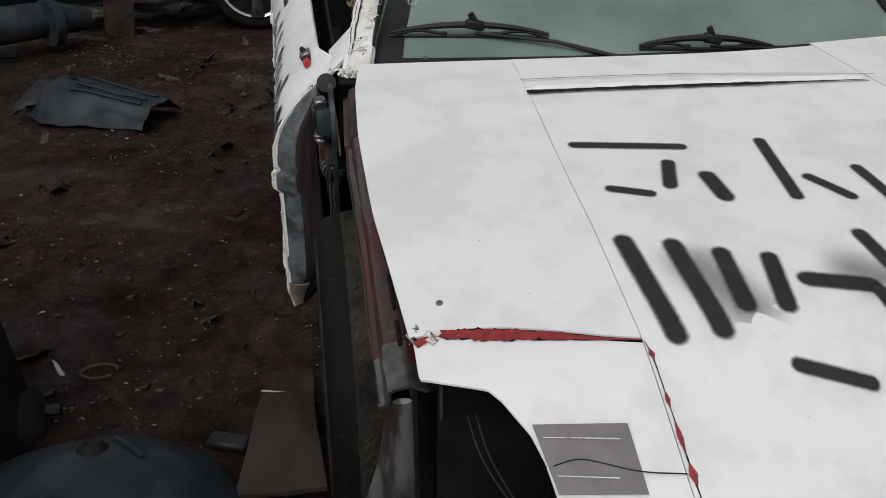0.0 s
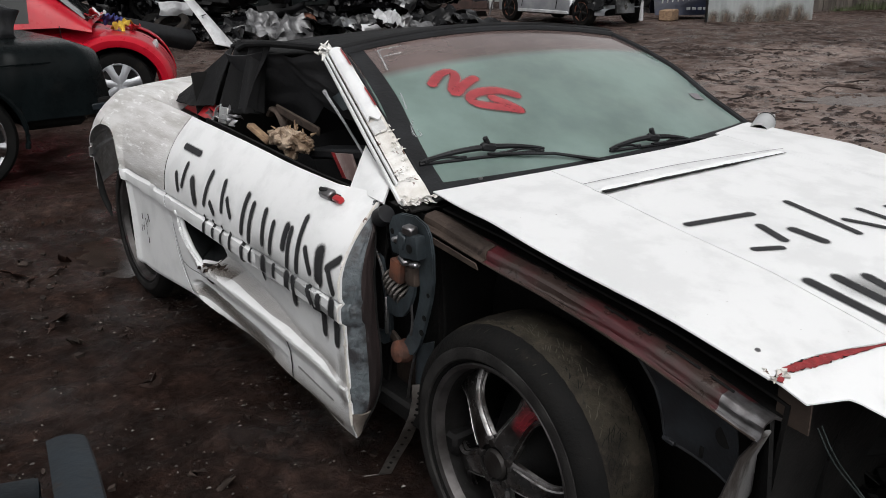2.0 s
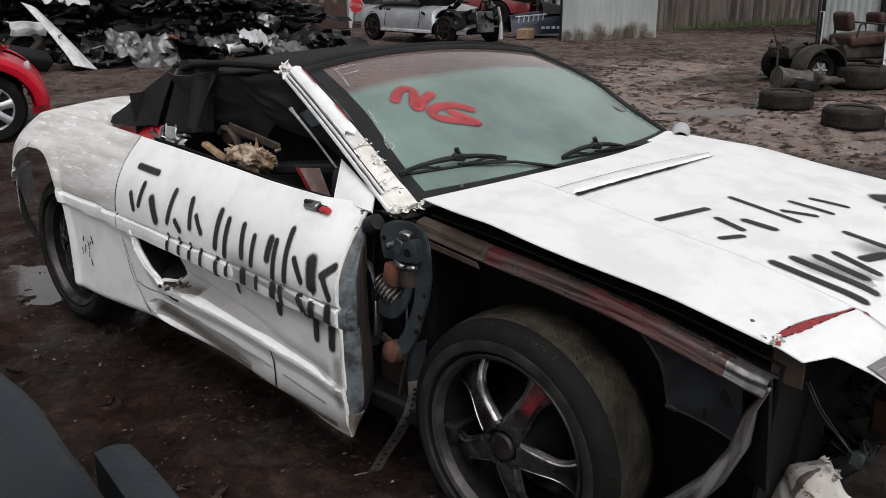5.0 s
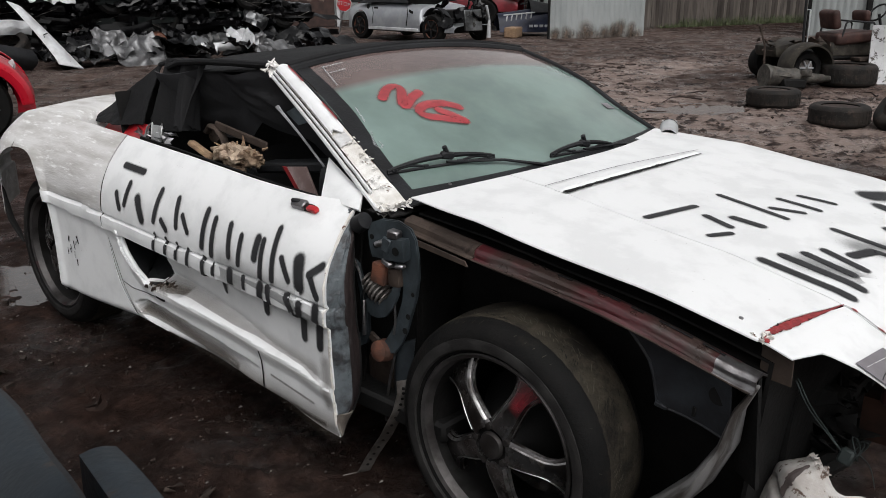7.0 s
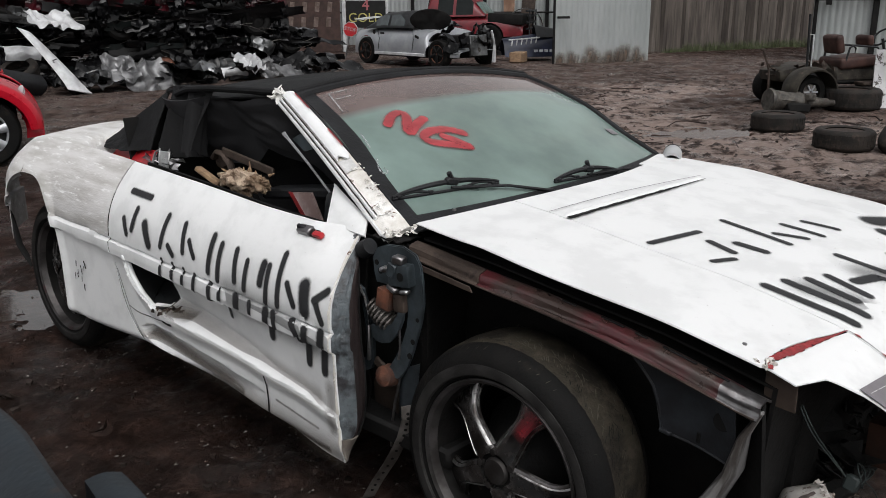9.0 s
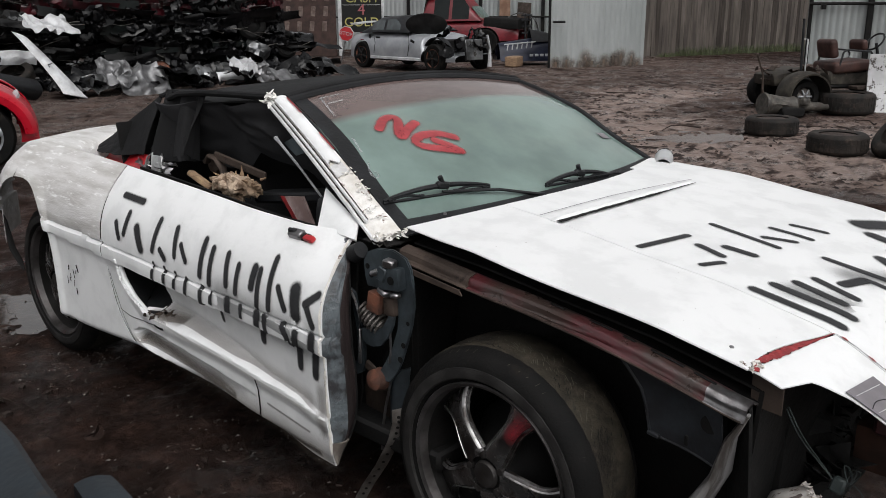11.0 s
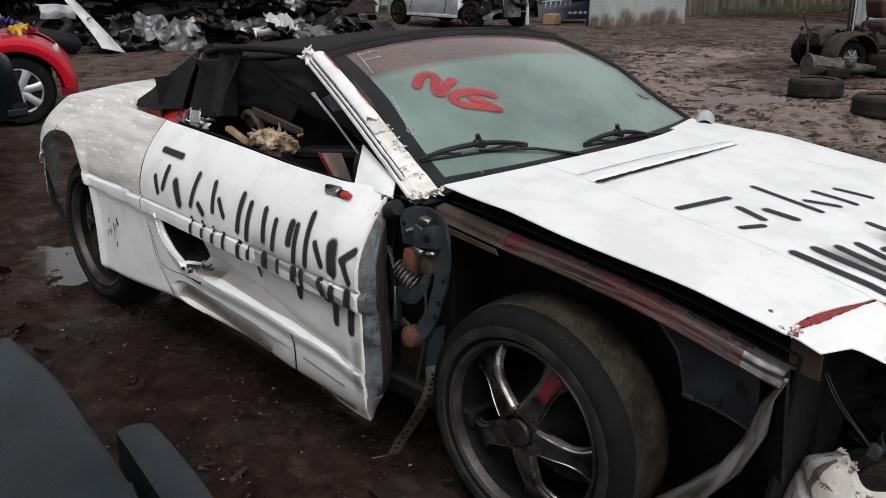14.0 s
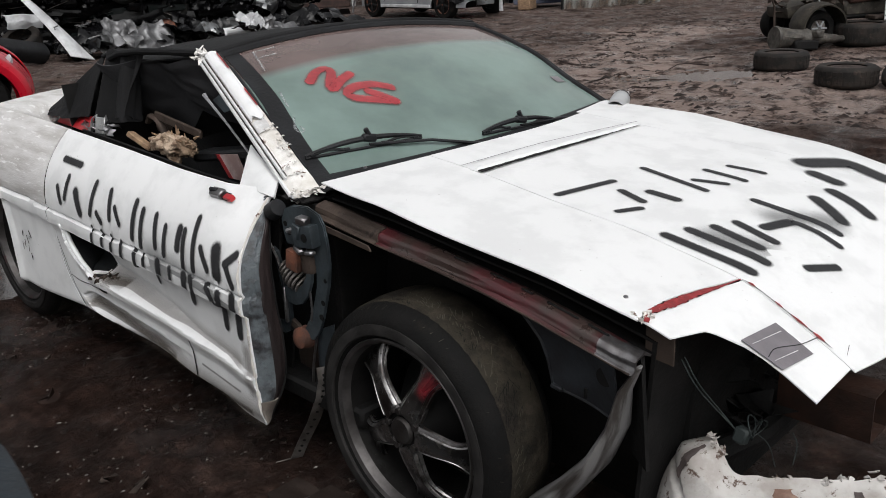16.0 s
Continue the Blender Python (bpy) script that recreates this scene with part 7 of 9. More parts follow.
part("hull", surf(lambda u, v: Vector((-0.9 + 1.9 * u, (v - 0.5) * 0.9 * math.sin(math.pi * min(0.98, 0.25 + 0.75 * u)) ** 0.6, 0.10 + 0.42 * (1 - abs(2 * v - 1) ** 2.2) + 0.25 * u * (1 - abs(2 * v - 1)))), 18, 14, 0.02), M["navy"], ski)
part("cowl", surf(lambda u, v: Vector((-0.1 + 0.9 * u, (v - 0.5) * 0.55 * (1 - 0.5 * u), 0.55 + 0.30 * math.sin(math.pi * v) * (1 - 0.6 * u))), 10, 8, 0.02), M["black"], ski)
for k in range(6):
    part("grille_bar", box((-0.75 + 0.12 * k, -0.46, 0.44 + 0.012 * k), (0.03, 0.02, 0.16), (0, 10, 0), 0.005), M["scrap_white"], ski)
part("grille_rail", box((-0.45, -0.465, 0.53), (0.78, 0.025, 0.03), (0, -4, 0), 0.006), M["scrap_white"], ski)
for k in range(5):
    part("mark_bar", box((-0.15 + 0.13 * k, -0.452 + 0.002 * k, 0.24), (0.09, 0.012, 0.06), None, 0.003), M["scrap_white"], ski)


# ---------------------------------------------------------------- stacks of crushed cars
def crushed(seed, m, mat_body, group):
    rg = random.Random(seed)
    ob = place("crushed_car", "flattened crushed car body in a scrap stack", "crushed car", m, group)

    def fn(u, v):
        x = (u - 0.5) * 3.9
        a = math.tau * v
        y = 0.85 * math.copysign(abs(math.cos(a)) ** 0.5, math.cos(a))
        z = 0.22 + 0.19 * math.copysign(abs(math.sin(a)) ** 0.6, math.sin(a))
        p = Vector((x, y, z))
        s = Vector((seed * 3.1, 0, 0))
        return p + Vector((0.10 * N3(*(p + s), 2.5), 0.20 * N3(*(p * 1.0 + s), 2.2) + 0.11 * N3(*(p + s), 6), 0.12 * N3(*(p + s * 2), 2.0) + 0.07 * N3(*(p + s), 7)))
    part("body", surf(fn, 60, 30), mat_body, ob, "", 25)
    for k in range(24):
        x0 = rg.uniform(-1.95, 1.95)
        long = k < 7
        part("crumpled_panel", crumple(rg, (x0, -0.93 + rg.gauss(0, 0.07), rg.uniform(0.02, 0.42)), (rg.uniform(0.7, 1.5), rg.uniform(0.10, 0.20), 0.16) if long else (rg.uniform(0.2, 0.55), rg.uniform(0.10, 0.30), 0.22), None, 8, 0.25 if long else 0.5, 0.36 if long else 0.6,
                                       rg.uniform(1.5, 2.1) if k % 4 else rg.uniform(0.5, 1.2)),
             mat_body if k % 5 < 2 else (M["crush_grey"] if k == 9 else M["crush_black"]), ob, "", 25)
    for x0 in (-1.2, 1.15):
        if rg.random() < 0.45:
            continue
        k = pose(x0 + rg.uniform(-0.2, 0.2), -0.92, 0.22, 0, 0, 90) @ pose(0, 0, 0, 0, rg.uniform(-14, 14), rg.uniform(-14, 14))
        part("wheel", lathe([(0.0, 0.0), (0.01, 0.08), (0.05, 0.15), (0.0, 0.17), (-0.01, 0.24), (0.03, 0.29), (0.15, 0.29), (0.18, 0.2), (0.18, 0.0)], k, 22), M["rubber"], ob)
    for k in range(5):
        a0 = Vector((rg.uniform(-1.8, 1.4), -1.0 + rg.gauss(0, 0.06), rg.uniform(0.02, 0.38)))
        d0 = Vector((rg.uniform(0.25, 0.6), rg.gauss(0, 0.05), rg.gauss(0, 0.08)))
        part("bent_strip", tube([a0, a0 + d0 * 0.5 + Vector((0, 0, rg.gauss(0, 0.04))), a0 + d0], rg.uniform(0.010, 0.024), 6, flat=0.4), M["dull_steel"], ob)
    for k in range(2):
        c0 = Vector((rg.uniform(-1.5, 1.5), -0.98, rg.uniform(0.16, 0.28)))
        part("side_glass_gap", surf(lambda u, v: c0 + Vector((0.7 * (u - 0.5), 0.03 * math.sin(u * 5), 0.15 * (v - 0.5) * (1 - 0.4 * u))), 8, 3, 0.01), M["window"], ob)
    return ob


for col, (cx, cy, turn_z) in enumerate(((5.55, 17.55, -8), (9.15, 16.85, -14), (1.6, 18.6, -4))):
    for lay in range(5):
        rr = random.Random(col * 9 + lay)
        mat_c = M["crush_red"] if (col, lay) in ((0, 3), (1, 3)) else (M["crush_grey"] if (col, lay) in ((2, 1),) else M["crush_black"])
        crushed(col * 10 + lay + 1, pose(cx + rr.gauss(0, 0.10) - (0.75 if col == 1 and lay >= 2 else 0), cy + rr.gauss(0, 0.10), 0.43 * lay, rr.gauss(0, 1.5), rr.gauss(0, 1.5), turn_z + rr.gauss(0, 2)), mat_c, "stacks of crushed cars")

# loose scrap before the stacks
rng = random.Random(8)


def scrap_sheet(c, size, mat_s, label="torn crumpled sheet of car body scrap on the mud"):
    ob = place("scrap_sheet", label, "scrap", Matrix.Translation((c[0], c[1], mud_z(c[0], c[1]))), "scrap before the stacks")
    part("sheet", crumple(rng, (0, 0, c[2]), size, None, 12, 0.35, 0.34, rng.choice((0.0, 0.3, 0.8))), mat_s, ob, "", 40)


for k in range(26):
    f = k / 25
    x0 = 4.9 + 5.6 * f + rng.gauss(0, 0.12)
    y0 = 15.9 - 0.9 * f + rng.uniform(-1.1, 0.2)
    scrap_sheet((x0, y0, rng.uniform(0.10, 0.24)), (rng.uniform(0.5, 1.3), rng.uniform(0.25, 0.6), 0.4), M[rng.choice(["crush_black", "crush_black", "crush_black", "crush_grey", "crush_black", "crush_black", "crush_black"])])
M["silver_sheet"] = material("crumpled_silver_sheet", (0.20, 0.20, 0.205), 0.40, metal=0.5, dark=(0.06, 0.06, 0.062), scale=4, bump=0.2, bump_scale=14, spots=(0.04, 0.034, 0.03), spot_scale=9, spot_at=(0.62, 0.72))
for x0, y0, z0, size, st in ((6.15, 14.55, 0.20, (0.80, 0.62, 0.50), 0.9), (5.72, 14.75, 0.34, (0.60, 0.50, 0.45), 1.0), (5.40, 14.80, 0.14, (0.55, 0.35, 0.4), 0.5), (6.75, 14.70, 0.12, (0.9, 0.25, 0.3), 0.6), (8.9, 14.35, 0.12, (0.9, 0.30, 0.25), 0.5), (8.45, 14.3, 0.22, (0.40, 0.40, 0.5), 1.1)):
    ob = place("silver_sheet", "crumpled silver body panel lying before the scrap stack", "scrap", Matrix.Translation((x0, y0, mud_z(x0, y0))), "scrap before the stacks")
    part("sheet", crumple(random.Random(int(x0 * 100)), (0, 0, z0), size, None, 14, 0.3, 0.26, st), M["silver_sheet"], ob, "", 60)
scrap_sheet((8.1, 14.4, 0.30), (0.5, 0.5, 0.5), M["scrap_white"])
for x0, y0, L0, rz in ((6.8, 14.6, 1.6, -12), (7.6, 14.9, 1.4, -20), (6.2, 15.0, 1.2, 15)):
    ob = place("bumper_scrap", "dented pale bumper bar in the scrap heap", "scrap", pose(x0, y0, 0.06, 0, 0, rz), "scrap before the stacks")
    part("bar", surf(lambda u, v: Vector(((u - 0.5) * L0, 0.10 * math.sin(u * 3.1) - 0.05 * math.sin(v * 3.1), 0.02 + 0.16 * v)), 14, 6, 0.01), M["scrap_white"], ob)
ob = place("white_car_panel", "long white car panel leaning on the scrap stack", "car panel", pose(5.05, 15.02, 0.0))
part("panel", surf(lambda u, v: Vector((-0.10 - 0.38 * u - 0.10 * u * u + (0.40 - 0.17 * u ** 0.6) * (v - 0.5), -0.40 + 0.75 * u - 0.07 * math.sin(v * 3.1), 0.04 + 0.98 * u - 0.10 * (v - 0.5))), 16, 8, 0.02), M["scrap_white"], ob)
part("mark", tube([(-0.30, -0.12, 0.56), (-0.37, -0.12, 0.54), (-0.35, -0.12, 0.50)], 0.010, 5), M["black"], ob)
ob = place("white_bonnet", "crumpled white bonnet on the scrap stack", "car panel", pose(5.25, 16.05, 1.12, 30, 6, 8))
part("panel", crumple(random.Random(3), (0, 0, 0), (0.9, 0.5, 0.34), None, 18, 0.2, 0.34), M["scrap_white"], ob, "", 60)
ob = place("white_bonnet", "crumpled white bonnet on the scrap stack", "car panel", pose(4.52, 15.6, 0.68, 62, 4, 8))
part("panel", surf(lambda u, v: Vector(((u - 0.5) * 0.62, (v - 0.5) * 0.26, 0.06 * N3(u * 3, v * 3, 7) - 0.10 * (2 * v - 1) ** 2)), 14, 8, 0.012), M["scrap_white"], ob)
ob = place("dark_bumper", "long dark bumper lying before the stack", "car part", pose(3.6, 14.6, 0.12, 0, 12, 22))
part("bar", surf(lambda u, v: Vector(((u - 0.5) * 1.9, -0.14 * math.sin(v * 3.1) + 0.2 * (u - 0.5) ** 2, 0.05 + 0.34 * v)), 16, 8, 0.015), M["black"], ob)
ob = place("brake_drum", "rusty brake drum in the scrap", "car part", pose(6.60, 14.75, 0.36, 0, 20, 60))
part("drum", lathe([(0.0, 0.0), (0.0, 0.06), (0.03, 0.08), (0.03, 0.15), (0.0, 0.16), (0.10, 0.16), (0.11, 0.0)], None, 22), M["rust"], ob)


# ---------------------------------------------------------------- loose tyres
M["flake"] = material("dried_mud_flakes", (0.036, 0.026, 0.022), 0.7, dark=(0.014, 0.0095, 0.008), scale=18, bump=0.4, island=0.5)
M["muddy_rubber"] = material("mud_caked_rubber", (0.026, 0.021, 0.018), 0.75, dark=(0.010, 0.0095, 0.009), scale=7, bump=0.4, bump_scale=40, spots=(0.055, 0.040, 0.032), spot_scale=8, spot_at=(0.55, 0.7))


def loose_tyre(m, r=0.30, w=0.2, label="muddy worn tyre lying on the ground", filled=False):
    ob = place("loose_tyre", label, "tyre", m, "loose tyres")
    h = w / 2
    part("casing", lathe([(-h * 0.9, r * 0.62), (-h, r * 0.72), (-h, r * 0.88), (-h * 0.85, r * 0.965), (-h * 0.6, r), (h * 0.6, r), (h * 0.85, r * 0.965), (h, r * 0.88), (h, r * 0.72), (h * 0.9, r * 0.62),
                          (h * 0.82, r * 0.66), (h * 0.82, r * 0.86), (-h * 0.82, r * 0.86), (-h * 0.82, r * 0.66), (-h * 0.9, r * 0.62)], None, 40), M["muddy_rubber"], ob)
    bm = bmesh.new()
    for k in range(36):
        a = k * math.tau / 36
        for x0 in (-h * 0.45, 0, h * 0.45):
            box((x0, r * math.cos(a), r * math.sin(a)), (h * 0.36, 0.036, 0.005), None, 0, bm)
            bmesh.ops.rotate(bm, verts=bm.verts[-8:], cent=(x0, r * math.cos(a), r * math.sin(a)), matrix=Matrix.Rotation(a - math.pi / 2, 3, "X"))
    tagged(part("tread", bm, M["muddy_rubber"], ob), kind="stuff")
    if filled:
        part("mud_fill", lathe([(h * 0.2, 0.0), (h * 0.2, r * 0.70), (-h * 0.78, r * 0.66), (-h * 0.86, r * 0.45), (-h * 0.76, r * 0.2), (-h * 0.80, 0.0)], None, 24), M["flake"], ob)
    return ob


FLAT = pose(0, 0, 0, 0, 90, 0)
for x0, y0, z0, axis, r in ((8.52, 4.48, 0.09, None, 0.295), (7.62, 3.42, 0.10, None, 0.29), (11.0, 4.51, 0.14, None, 0.37), (6.78, 1.95, 0.10, None, 0.32), (6.80, 1.93, 0.30, None, 0.32),
                            (7.85, 2.86, 0.235, (-0.50, 0.52, 0.68), 0.33), (8.42, 2.46, 0.32, (-0.90, 0.22, 0.32), 0.36), (8.05, 2.10, 0.30, (-0.80, 0.35, 0.45), 0.34), (9.6, 1.9, 0.34, (-0.95, 0.1, 0.1), 0.36)):
    mm = Matrix.Translation((x0, y0, z0 + mud_z(x0, y0))) @ (FLAT if axis is None else Vector(axis).to_track_quat("X", "Z").to_matrix().to_4x4())
    loose_tyre(mm, r, 0.28 if r > 0.365 else 0.2, filled=axis is None)
loose_tyre(Matrix.Translation((3.9, 16.0, 0.10)) @ FLAT, 0.32)
loose_tyre(Matrix.Translation((4.4, 15.6, 0.34)) @ pose(0, 0, 0, 0, 60, 40), 0.32)

# quad chassis with brown seats, among the tyres
M["olive"] = material("mud_caked_olive_plastic", (0.048, 0.043, 0.034), 0.6, dark=(0.018, 0.015, 0.013), scale=8, bump=0.3, spots=(0.075, 0.060, 0.048), spot_scale=12, spot_at=(0.56, 0.68))
quad = place("stripped_buggy", "stripped muddy golf buggy with torn brown vinyl seats", "buggy", pose(11.5, 4.93, 0, 0, 0, -35))
part("frame", box((0.25, 0, 0.36), (1.9, 0.7, 0.12), None, 0.03), M["blackdirt_shade"], quad)
part("floor", box((0.5, -0.30, 0.32), (0.9, 0.5, 0.05), None, 0.01), M["brown_steel"], quad)
part("seat_box", box((0.04, -0.05, 0.44), (0.62, 0.62, 0.20), None, 0.03), M["olive"], quad)
for x0, y0 in ((-0.75, -0.55), (0.95, -0.55), (-0.75, 0.55), (0.95, 0.55)):
    k = Matrix.Translation((x0, y0, 0.23)) @ Matrix.Rotation(radians(90 if y0 < 0 else -90), 4, "Z")
    hub = part("wheel", lathe([(0.0, 0.0), (0.0, 0.03), (0.02, 0.07), (0.02, 0.105), (0.10, 0.11), (0.12, 0.0)], k, 18), M["alloy"], quad)
    part("tyre", lathe([(0.02, 0.11), (-0.02, 0.13), (-0.03, 0.19), (0.01, 0.225), (0.05, 0.23), (0.15, 0.23), (0.20, 0.20), (0.20, 0.12), (0.02, 0.11)], k, 26), M["rubber"], hub)
    if y0 < 0:
        for j in range(6):
            a = j * math.tau / 6
            part("spoke", box((x0 + 0.062 * math.cos(a), y0 - 0.006, 0.23 + 0.062 * math.sin(a)), (0.085, 0.012, 0.022), (0, -math.degrees(a), 0), 0.003), M["silver_car"], hub)
part("mudguard", surf(lambda u, v: Vector((-0.75 + (0.31 + 0.03 * math.sin(v * 3.1)) * math.cos(math.pi * u), -0.70 + 0.36 * v, 0.24 + (0.30 + 0.03 * math.sin(v * 3.1)) * math.sin(math.pi * u))), 18, 8, 0.02), M["olive"], quad)
part("rear_body", box((-0.74, 0.10, 0.46), (0.52, 0.55, 0.16), (0, -12, 0), 0.05, seg=2), M["olive"], quad)
for x0, z0, s, rot in ((0.06, 0.60, (0.60, 0.52, 0.16), (0, -4, 0)), (-0.20, 0.84, (0.12, 0.36, 0.26), (0, -14, 0)), (0.28, 0.88, (0.10, 0.28, 0.16), (0, -10, 10))):
    part("seat_pad", box((x0, -0.15, z0), s, rot, 0.055, seg=4), M["brown_seat"], quad)
for y0 in (-0.40, 0.10):
    part("arm_rest", tube([(-0.16, y0, 0.62), (-0.12, y0, 0.80), (-0.06, y0, 0.83), (0.30, y0, 0.80), (0.34, y0, 0.76), (0.33, y0, 0.60)], 0.014, 8), M["black"], quad)
part("steering_column", tube([(0.75, -0.1, 0.4), (0.60, -0.1, 0.90)], 0.02, 8), M["black"], quad)
part("steering_wheel", tube([(0.58 + 0.08 * math.cos(a), -0.1 + 0.15 * math.sin(a), 0.92 + 0.11 * math.cos(a)) for a in [k * math.tau / 20 for k in range(21)]], 0.014, 6), M["black"], quad)
part("roof_post", tube([(-0.72, -0.36, 0.50), (-0.75, -0.36, 1.25)], 0.018, 8), M["black"], quad)
part("roof_post", tube([(-0.66, -0.36, 0.50), (-0.66, -0.36, 0.98), (-0.75, -0.36, 0.98)], 0.012, 8), M["scrap_white"], quad)
bm = bmesh.new()
rg = random.Random(14)
for k in range(26):
    shard(rg, (rg.uniform(-1.1, -0.35), rg.uniform(-0.45, 0.3), rg.uniform(0.42, 0.60)), (0.10, 0.08, 0.06), bm, 3, 0.5)
tagged(part("engine_clutter", bm, M["brown_steel"], quad), kind="stuff")
box_ = place("gearbox", "muddy cast alloy gearbox lying on the ground", "gearbox", pose(10.2, 4.92, 0.0, 0, 0, -33))
M["muddy_alloy"] = material("muddy_cast_alloy", (0.088, 0.080, 0.068), 0.6, metal=0.1, dark=(0.018, 0.016, 0.014), scale=12, bump=0.4, spots=(0.03, 0.02, 0.016), spot_scale=14, spot_at=(0.52, 0.62))
part("bell_housing", lathe([(-0.46, 0.0), (-0.46, 0.145), (-0.43, 0.155), (-0.41, 0.14), (-0.32, 0.13), (-0.20, 0.115), (-0.05, 0.11), (0.0, 0.125), (0.03, 0.11), (0.10, 0.085), (0.30, 0.06), (0.44, 0.055), (0.46, 0.04), (0.54, 0.04), (0.58, 0.0)], pose(0, 0, 0.14, 0, 4, 0), 16), M["muddy_alloy"], box_)
for k in range(7):
    a = math.pi * (0.1 + 0.8 * k / 6)
    part("rib", box((-0.27, -0.125 * math.cos(a), 0.14 + 0.125 * math.sin(a)), (0.30, 0.012, 0.03), (math.degrees(a) - 90, 8, 0), 0.003), M["muddy_alloy"], box_)
part("sump", box((-0.08, -0.05, 0.07), (0.36, 0.22, 0.12), (0, 3, 4), 0.02), M["blackdirt_shade"], box_)
part("gear_stick", tube([(-0.40, 0.1, 0.28), (-0.42, 0.1, 0.55), (-0.52, 0.1, 0.80)], [0.016, 0.012, 0.014], 6), M["brown_steel"], box_)
part("stick_knob", box((-0.53, 0.1, 0.81), (0.08, 0.03, 0.03), (0, 12, 0), 0.008), M["brown_steel"], box_)
part("mounting_lug", box((0.1, -0.12, 0.20), (0.12, 0.10, 0.10), (0, 0, 10), 0.02), M["muddy_alloy"], box_)
M["flecked_white"] = material("mud_flecked_white_door", (0.50, 0.50, 0.51), 0.5, dark=(0.40, 0.40, 0.41), scale=6, bump=0.1, spots=(0.05, 0.04, 0.035), spot_scale=14, spot_at=(0.555, 0.59))
wp = place("white_door", "muddy white door panel standing among the tyres", "car door", pose(11.26, 4.22, 0.0, 0, 0, -58))
part("panel", surf(lambda u, v: Vector((-0.1 + 1.25 * u, 0.06 * math.sin(v * 3) + 0.12 * v, 0.0 + 0.78 * v)), 12, 10, 0.03), M["flecked_white"], wp)

# ---------------------------------------------------------------- fences


def sheet_fence(name, a, b, height, label, mat_s, top_wave=0.0, posts=(), base=-0.05):
    a, b = Vector(a), Vector(b)
    L0 = (b - a).length
    d = (b - a) / L0
    nrm = Vector((-d.y, d.x))
    ob = thing(name, label, "fence", (a.x, a.y, 0), kind="structure")
    sheet_w = 0.86
    k = 0
    s = 0.0
    rg = random.Random(int(L0 * 100))
    while s < L0 - 0.05:
        e = min(s + sheet_w, L0)
        hh = height + rg.uniform(-0.04, 0.04) + top_wave * math.sin(s)
        off = rg.uniform(0, 0.012)
        lean = rg.gauss(0, 0.01)

        def fn(u, v, s=s, e=e, hh=hh, off=off, lean=lean):
            t0 = s + (e - s + 0.03) * u
            q = a + d * t0
            w = 0.014 * math.sin(t0 * math.tau / 0.15)
            w = max(-0.006, w) + off + lean * v
            return Vector((q.x + nrm.x * w, q.y + nrm.y * w, base + (hh - base) * v))
        part("sheet", surf(fn, 40, 2, 0.002), mat_s, ob)
        s = e
    for t0, w0 in posts:
        q = a + d * t0
        part("post", box((q.x - nrm.x * 0.06, q.y - nrm.y * 0.06, height / 2), (w0, w0, height + 0.2), (0, 0, math.degrees(math.atan2(d.y, d.x))), 0.008), M["blackdirt_shade"], ob)
    return ob


wall_a = sheet_fence("wall_back", (15.4, 28.5), (22.3, 15.9), 3.4, "weathered white corrugated iron fence behind the wrecks", M["sheet_iron"], 0, [(t0, 0.10) for t0 in (1.0, 3.4, 5.8, 8.2, 10.6, 12.6)])
part("rail", tube([(15.3, 28.3, 1.05), (22.15, 15.9, 1.05)], 0.03, 6), M["blackdirt_shade"], wall_a)
part("rail", tube([(15.3, 28.3, 2.0), (22.15, 15.9, 2.0)], 0.03, 6), M["blackdirt_shade"], wall_a)
part("rust_stain", surf(lambda u, v: Vector((20.75 + 0.17 * u - 0.06, 18.60 - 0.30 * u, 0.9 + 1.6 * v)), 4, 6, 0.003), M["rust_streak"], wall_a)
gate = sheet_fence("gate", (15.25, 12.62), (17.7, 11.62), 3.0, "pale sheet-iron gate with rust along its foot", M["sheet_iron"], 0, ())
M["rust_stain"] = spray("rust_bloom", (0.15, 0.110, 0.085), (0.0, 1.0), 0.8, 0.8)
gd = Vector((2.45, -1.0)).normalized()
for k in range(18):
    t0 = 0.08 + 0.14 * k + random.Random(k).uniform(-0.08, 0.08)
    h0 = random.Random(k + 40).uniform(0.02, 0.24)
    part("rust_patch", ribbon([(t0, 0.0), (t0 + 0.02, h0)], random.Random(k + 9).uniform(0.22, 0.55), lambda a, b: (Vector((15.25 + gd.x * a, 12.62 + gd.y * a, b)), Vector((gd.y, -gd.x, 0))), 0.016, None, 3, 0.06), M["rust_stain"], gate)
part("latch", tube([(15.2, 12.5, 1.05), (15.45, 12.35, 1.05)], 0.03, 6), M["blackdirt_shade"], gate)
part("stile", tube([(15.24, 12.62, 0.0), (15.22, 12.62, 3.0)], 0.03, 6), M["blackdirt_shade"], gate)
right_wall = sheet_fence("wall_side", (20.4, 8.75), (23.4, 2.2), 3.4, "white corrugated iron shed wall with dark posts", M["sheet_iron"], 0, [(0.05, 0.08), (1.35, 0.13), (2.35, 0.20), (4.5, 0.13)])
part("rail", tube([(20.3, 8.7, 1.42), (23.2, 2.2, 1.42)], 0.04, 6), M["blackdirt_shade"], right_wall)
part("hasp", box((20.25, 8.35, 1.35), (0.10, 0.42, 0.12), (0, 0, -65), 0.01), M["blackdirt_shade"], right_wall)
sheet_fence("wall_far", (24.0, 15.5), (33.0, 12.2), 3.6, "pale shed wall beyond the plank fence", M["scrap_white"], 0, ())

